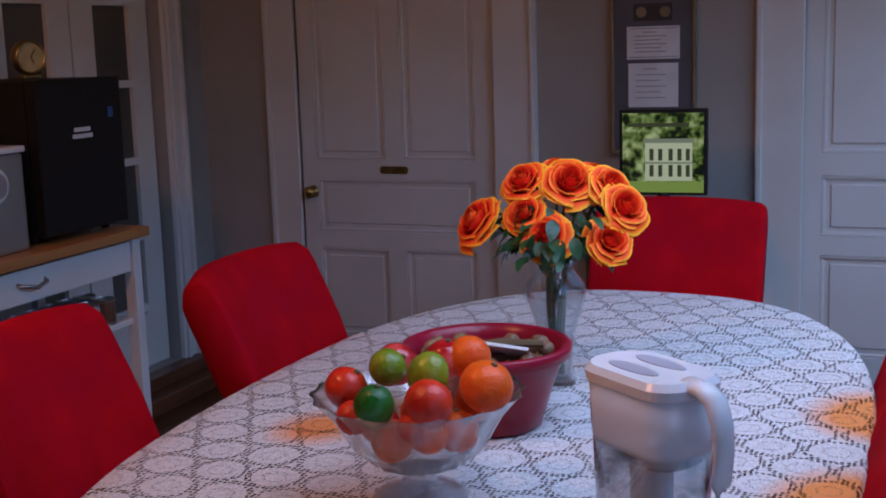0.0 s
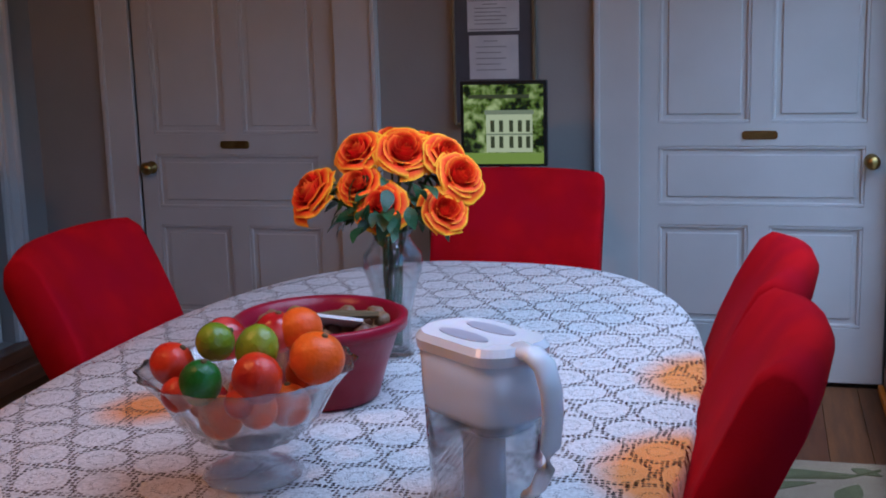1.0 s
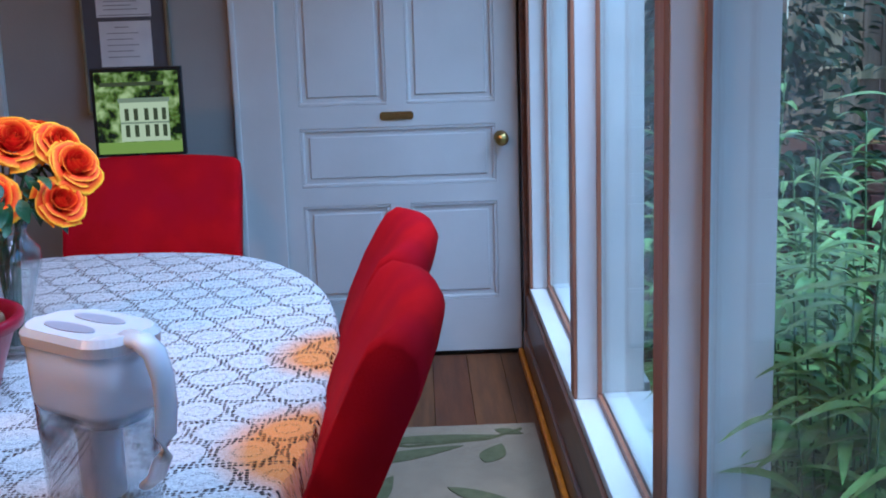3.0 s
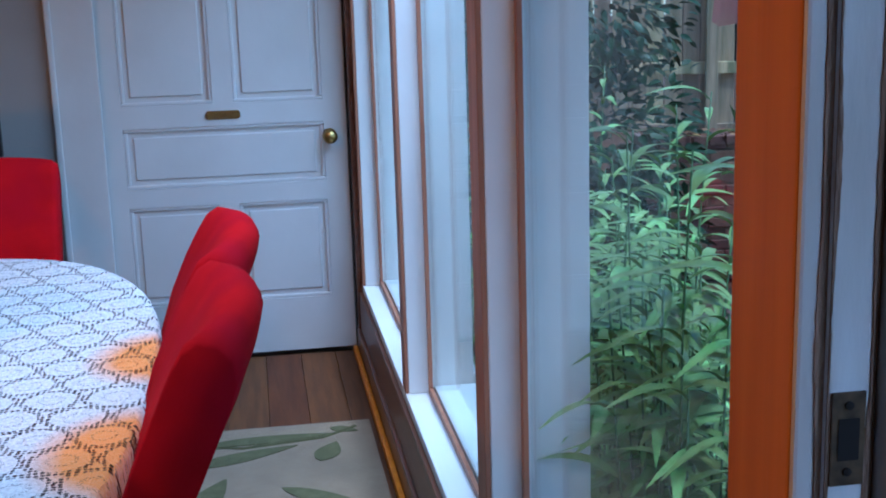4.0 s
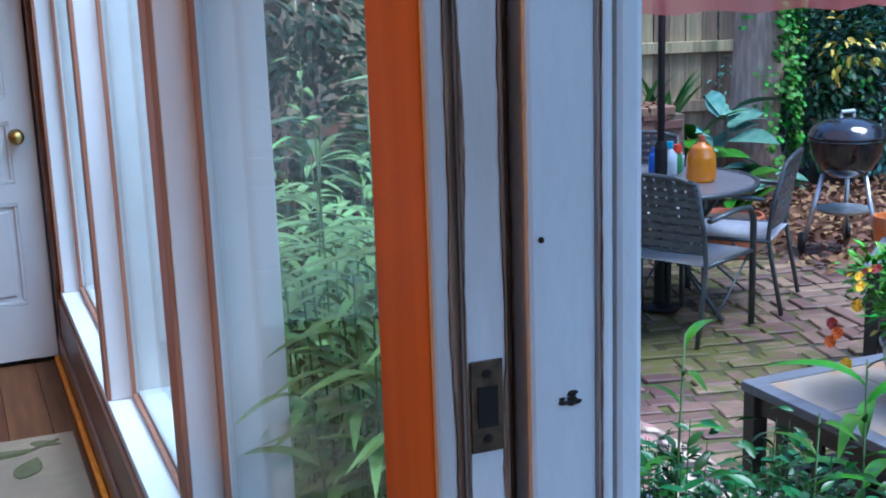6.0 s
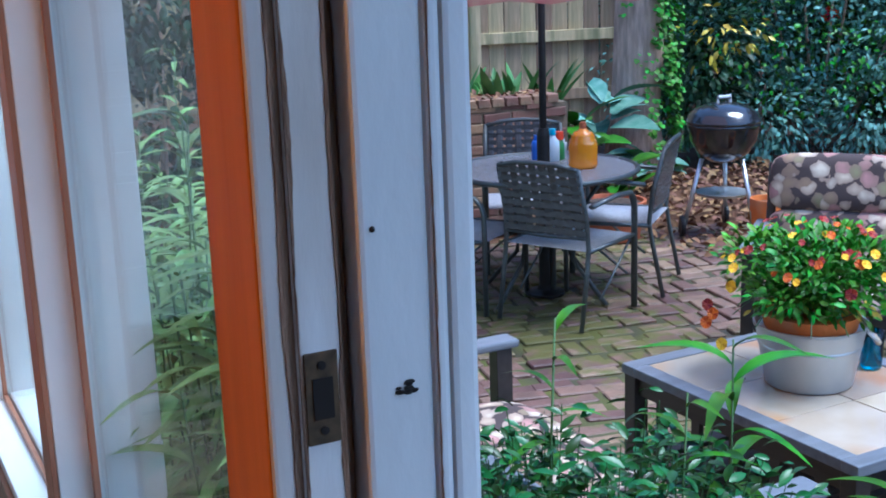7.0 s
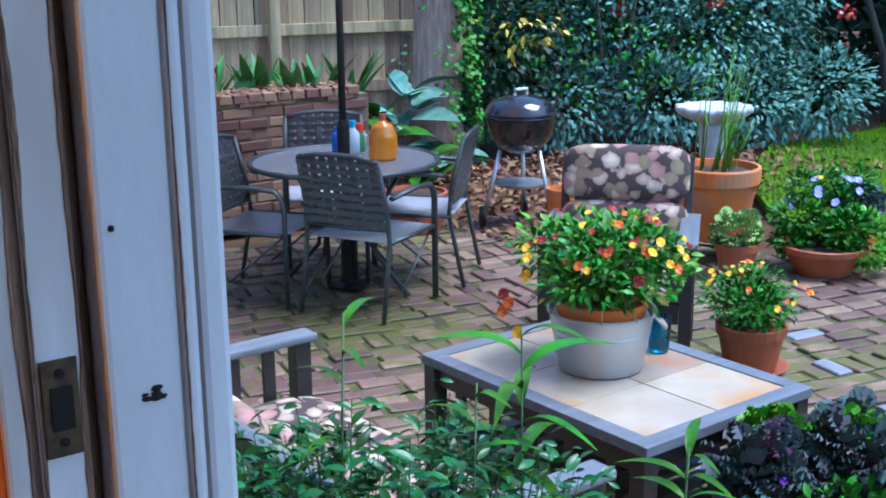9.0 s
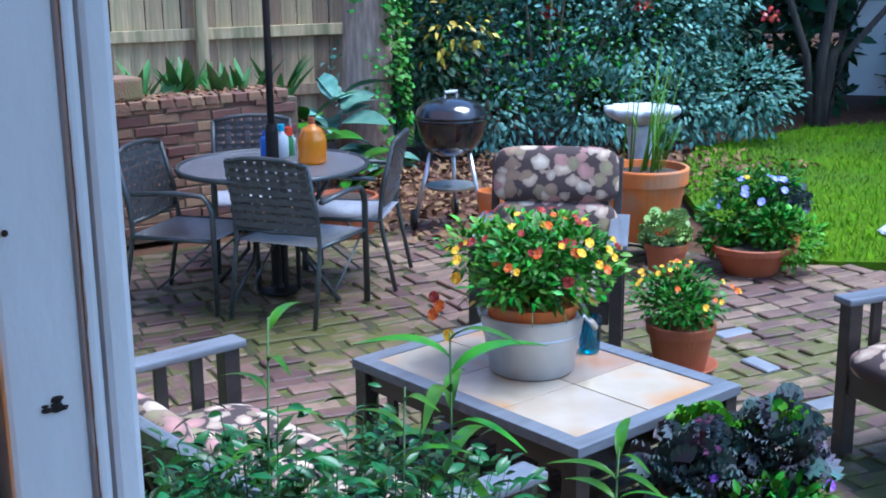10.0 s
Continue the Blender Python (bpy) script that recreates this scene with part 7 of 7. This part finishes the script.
for k, (x, y, z, r, rz) in enumerate(DTREES):
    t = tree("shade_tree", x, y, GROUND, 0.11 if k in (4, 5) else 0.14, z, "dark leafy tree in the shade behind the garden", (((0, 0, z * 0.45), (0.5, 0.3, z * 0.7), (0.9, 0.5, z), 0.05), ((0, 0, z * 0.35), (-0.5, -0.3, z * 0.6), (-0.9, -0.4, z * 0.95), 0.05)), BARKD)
    # Unseen crowns added overhead to shade the far lawn and background
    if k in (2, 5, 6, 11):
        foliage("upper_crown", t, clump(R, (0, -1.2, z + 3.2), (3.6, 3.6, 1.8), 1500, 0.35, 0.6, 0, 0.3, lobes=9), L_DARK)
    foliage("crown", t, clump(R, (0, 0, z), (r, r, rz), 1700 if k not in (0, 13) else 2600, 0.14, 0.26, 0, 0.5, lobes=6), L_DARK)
# Unseen trees, added to keep low sky light out of the room
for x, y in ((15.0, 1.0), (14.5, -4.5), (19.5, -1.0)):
    t = tree("shade_tree", x, y, GROUND, 0.2, 4.5, "unseen leafy tree added to block low sky light", (((0, 0, 2.0), (0.7, 0.4, 3.2), (1.4, 0.8, 4.6), 0.07), ((0, 0, 1.7), (-0.7, -0.4, 3.0), (-1.3, -0.6, 4.4), 0.07)), BARKD)
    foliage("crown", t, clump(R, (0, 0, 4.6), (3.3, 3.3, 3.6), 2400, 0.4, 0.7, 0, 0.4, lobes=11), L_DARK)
hd = empty("hedge", pose(0, 0, GROUND), "dense dark hedge closing the far side of the garden", "hedge")
ms = []
for k in range(6500):
    u = R.random()
    x, y = 10.6 + 9.5 * u + R.uniform(-0.5, 0.5), 9.6 - 8.8 * u + R.uniform(-0.5, 0.9) + 1.6 * math.sin(3.1 * u)
    if abs(math.atan2(y + 0.19, x - 0.5) - 0.5566) < 0.012:
        continue
    ms.append(dir_matrix((x, y, R.uniform(0, 2.3)), (R.uniform(-1, 0.4), R.uniform(-1, 0.2), R.uniform(-0.4, 0.6)), R.uniform(-0.9, 0.9), R.uniform(0.16, 0.34)))
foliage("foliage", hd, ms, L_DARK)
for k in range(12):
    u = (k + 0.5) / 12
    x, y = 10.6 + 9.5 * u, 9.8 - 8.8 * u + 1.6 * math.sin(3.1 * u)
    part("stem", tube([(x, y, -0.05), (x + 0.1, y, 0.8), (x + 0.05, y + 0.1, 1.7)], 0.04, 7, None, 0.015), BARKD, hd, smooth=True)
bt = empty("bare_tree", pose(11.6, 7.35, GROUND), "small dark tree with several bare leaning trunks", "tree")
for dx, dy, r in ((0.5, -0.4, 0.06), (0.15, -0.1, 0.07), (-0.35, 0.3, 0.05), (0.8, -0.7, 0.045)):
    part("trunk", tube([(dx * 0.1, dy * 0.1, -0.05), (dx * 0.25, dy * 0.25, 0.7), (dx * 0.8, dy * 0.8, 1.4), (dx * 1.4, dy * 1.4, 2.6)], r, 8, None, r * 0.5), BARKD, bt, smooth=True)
# Added backdrop closing the far garden, near-black for the shade there
structure("shade_backdrop", box(-16, 12, 3.0, 3.15, 0, 2.2, m=pose(20, 13.0, GROUND, 0, 0, -38)), SHADEW, "added near-black backdrop for the deep shade behind the hedge", "fence")
shd = empty("white_shed", pose(14.15, 8.3, GROUND, 0, 0, -58), "white painted board seen between the far trees", "shed")
part("wall", box(-0.25, 0.25, -0.04, 0.04, 0.0, 1.15, 0.01), PAINT, shd)

# ---- planting by the door ----
def stalk_plant(name, x, y, z, h, lean, count, l0, l1, material, label, group, start=0.35):
    c = empty(name, pose(x, y, z), label, "plant", group)
    tip = (lean[0], lean[1], h)
    part("stalk", tube([(0, 0, 0), (lean[0] * 0.3, lean[1] * 0.3, h * 0.5), tip], 0.0045, 6, None, 0.002), STALK, c, smooth=True)
    ms = []
    for k in range(count):
        u = start + (1 - start) * (k + 0.5) / count
        a = 2.4 * k + R.uniform(-0.4, 0.4)
        up = 0.35 + 0.9 * u ** 3
        p = (lean[0] * u * (0.6 + 0.4 * u), lean[1] * u * (0.6 + 0.4 * u), h * u)
        ms.append(dir_matrix(p, (math.cos(a), math.sin(a), up), R.uniform(-0.3, 0.3), R.uniform(l0, l1) * (1.05 - 0.25 * u)))
    foliage("leaves", c, ms, material, BLADE)
    return c


k = 0
while k < 105:
    y = R.uniform(1.75, 4.3)
    lim = 0.5 + 0.353 * (y + 0.19) - 0.13
    x = R.uniform(0.98, max(1.0, lim))
    if x > lim:
        continue
    stalk_plant("ginger_plant", x, y, GROUND, R.uniform(1.05, 1.42) if R.random() > 0.12 else 1.6, (R.uniform(-0.08, 0.08), R.uniform(-0.1, 0.1)), 26, 0.14, 0.23, L_GING, "tall pale green ginger-like plant outside the window", "ginger plants by the window", 0.12)
    k += 1
ds = empty("laurel_shrub", pose(1.95, 6.2, GROUND), "dark dense shrub seen through the window", "bush")
part("stem", tube([(0, 0, 0), (0.05, 0.02, 0.9), (0.1, 0.05, 1.7)], 0.03, 8, None, 0.012), BARK, ds)
for cz in (0.5, 1.1, 1.8):
    foliage("foliage", ds, clump(R, (0, 0, cz), (0.72, 0.6, 0.55), 1500, 0.05, 0.10, 0, 0.5), L_DARK)
stalk_plant("lily_stem", 1.93, 1.70, GROUND, 1.14, (0.01, 0.02), 16, 0.19, 0.27, L_LILY, "tall lily stem with long glossy leaves", "lily stems by the door", 0.5)
stalk_plant("lily_stem", 1.49, 1.72, GROUND, 1.26, (0.03, -0.02), 9, 0.11, 0.16, L_LILY, "tall lily stem with long glossy leaves", "lily stems by the door", 0.62)
stalk_plant("lily_stem", 1.72, 1.62, GROUND, 1.10, (0.03, 0.0), 8, 0.13, 0.19, L_LILY, "tall lily stem with long glossy leaves", "lily stems by the door", 0.6)
stalk_plant("lily_stem", 2.23, 1.56, GROUND, 0.86, (0.03, 0.0), 9, 0.14, 0.2, L_LILY, "tall lily stem with long glossy leaves", "lily stems by the door", 0.5)
stalk_plant("lily_stem", 2.36, 1.66, GROUND, 0.78, (0.03, 0.02), 8, 0.14, 0.2, L_LILY, "tall lily stem with long glossy leaves", "lily stems by the door", 0.5)
sb = empty("door_shrub", pose(1.52, 1.66, GROUND), "low shrub with small glossy leaves beside the doorway", "bush")
ms = []
for k in range(210):
    a, r = R.uniform(0, 6.28), math.sqrt(R.random())
    x, y = 0.58 * r * math.cos(a), 0.30 * r * math.sin(a)
    top = 1.09 - 0.24 * r * r - 0.18 * max(0, x) + R.uniform(-0.14, 0.05)
    lx, ly = x * 0.5 + R.uniform(-0.05, 0.05), y * 0.5
    part("twig", tube([(lx * 0.4, ly * 0.4, 0.0), (lx + x * 0.3, ly + y * 0.3, top * 0.6), (x * 1.05, y * 1.05, top)], 0.0022, 5, None, 0.001), STALK, sb)
    for j in range(58):
        u = 0.32 + 0.68 * j / 57
        b2 = 2.4 * j
        p = Vector((lx * 0.4, ly * 0.4, 0)).lerp(Vector((x * 1.05, y * 1.05, top)), u)
        p += Vector((R.uniform(-0.035, 0.035), R.uniform(-0.035, 0.035), R.uniform(-0.02, 0.02)))
        ms.append(dir_matrix(p, (math.cos(b2), math.sin(b2), R.uniform(0.0, 1.0)), R.uniform(-0.8, 0.8), R.uniform(0.026, 0.050)))
foliage("leaves", sb, ms, L_SHRUB, UNITF)

# ---- dead leaves and grass ----
dl2 = tagged(new("dead_leaves", scatter_mesh("dead_leaves", UNIT, [dir_matrix((R.uniform(5.2, 9.5), R.uniform(5.8, 8.2), GROUND - 0.02 + R.uniform(0, 0.05)), (R.uniform(-1, 1), R.uniform(-1, 1), R.uniform(-0.2, 0.7)), R.uniform(-1, 1), R.uniform(0.05, 0.1)) for k in range(2600)] + [dir_matrix(w0 + U * R.uniform(0.1, 2.4) + Vector((0, R.uniform(0.0, 0.3), WALL_H + 0.062)), (R.uniform(-1, 1), R.uniform(-1, 1), R.uniform(-0.1, 0.3)), R.uniform(-1, 1), R.uniform(0.03, 0.07)) for k in range(420)], DEADL)), "scattered brown dead leaves on the soil", "leaves", kind="stuff")
pts = []
while len(pts) < 42000:
    x = 6.5 + 13.5 * R.random() ** 1.6
    y = R.uniform(-1.0, 8.0)
    if inside(x, y, gx):
        pts.append((x, y))
GB = leaf_mesh("grass_blade", 1.0, 0.16, 0.3, 0.4, 2)
tagged(new("grass", scatter_mesh("grass", GB, [dir_matrix((x, y, GROUND + 0.005), (R.uniform(-0.5, 0.5), R.uniform(-0.5, 0.5), 1), R.uniform(-3, 3), R.uniform(0.03, 0.075)) for x, y in pts], GRASS)), "short green grass of the lawn", "grass", kind="stuff")
for k, (x, y) in enumerate(((7.75, 4.0), (8.3, 3.9), (8.9, 3.95))):
    tagged(part("stepping_stone", lathe([(0.20, 0), (0.22, 0.02), (0.2, 0.035), (0, 0.036)], 14, lobes=5, amp=0.08), CONCR, None, "", m=pose(x, y, GROUND + 0.008)), "flat grey stepping stone in the lawn", "stone", "stepping stones")

# ---- paving bricks ----
bmk = box(-0.097, 0.097, -0.045, 0.045, -0.05, 0, 0.006, seg=1)
pb = bpy.data.meshes.new("paving_brick")
bmk.to_mesh(pb)
bmk.free()
pb.materials.append(BRICK)
ps = pb.copy()
ps.materials[0] = SLATE
co = np.array([v.co[:] for v in pb.vertices])
fc = [tuple(p.vertices) for p in pb.polygons]
ANG = -13
ca, sa = math.cos(radians(ANG)), math.sin(radians(ANG))
near, rest = [], []


def lay(u, v, turn):
    x, y = 1 + u * ca - v * sa, 2 + u * sa + v * ca
    if not inside(x, y, pv) or not (1.5 < x < 8.5 and -0.5 < y < 6.9) or x < 0.5 + 0.3 * (y + 0.19):
        return
    m = pose(x, y, GROUND - 0.003 + R.uniform(-0.010, 0.007), R.uniform(-2.5, 2.5), R.uniform(-2.5, 2.5), ANG + turn + R.uniform(-4, 4)) @ Matrix.Diagonal((R.uniform(0.9, 1.04), R.uniform(0.92, 1.06), 1, 1))
    (near if (3.55 < x < 5.3 and 2.0 < y < 5.2 and len(near) < 300) else rest).append(m)


# double rows: pairs of bricks lengthwise, now and then a pair set across
for row in range(-24, 40):
    u = -7.0 + R.uniform(0, 0.2)
    while u < 9.0:
        v = row * 0.214 + 0.025 * math.sin(u * 1.7 + row)
        if R.random() < 0.28:
            lay(u + 0.052, v + 0.053, 90)
            lay(u + 0.157, v + 0.053, 90)
            u += 0.212
        else:
            d = R.uniform(-0.03, 0.03)
            lay(u + 0.105 + d, v, 0)
            lay(u + 0.105 - d, v + 0.107, 0)
            u += 0.212
for m in near:
    child("brick", ps if R.random() < 0.045 else pb, pav, m)
V, F = [], []
for i, m in enumerate(rest):
    a = np.array(m)
    V.append(co @ a[:3, :3].T + a[:3, 3])
    F += [tuple(q + i * len(co) for q in f) for f in fc]
me = bpy.data.meshes.new("paving_rest")
me.from_pydata(np.concatenate(V).tolist(), [], F)
me.materials.append(BRICKS)
tagged(child("paving", me, pav), kind="stuff")
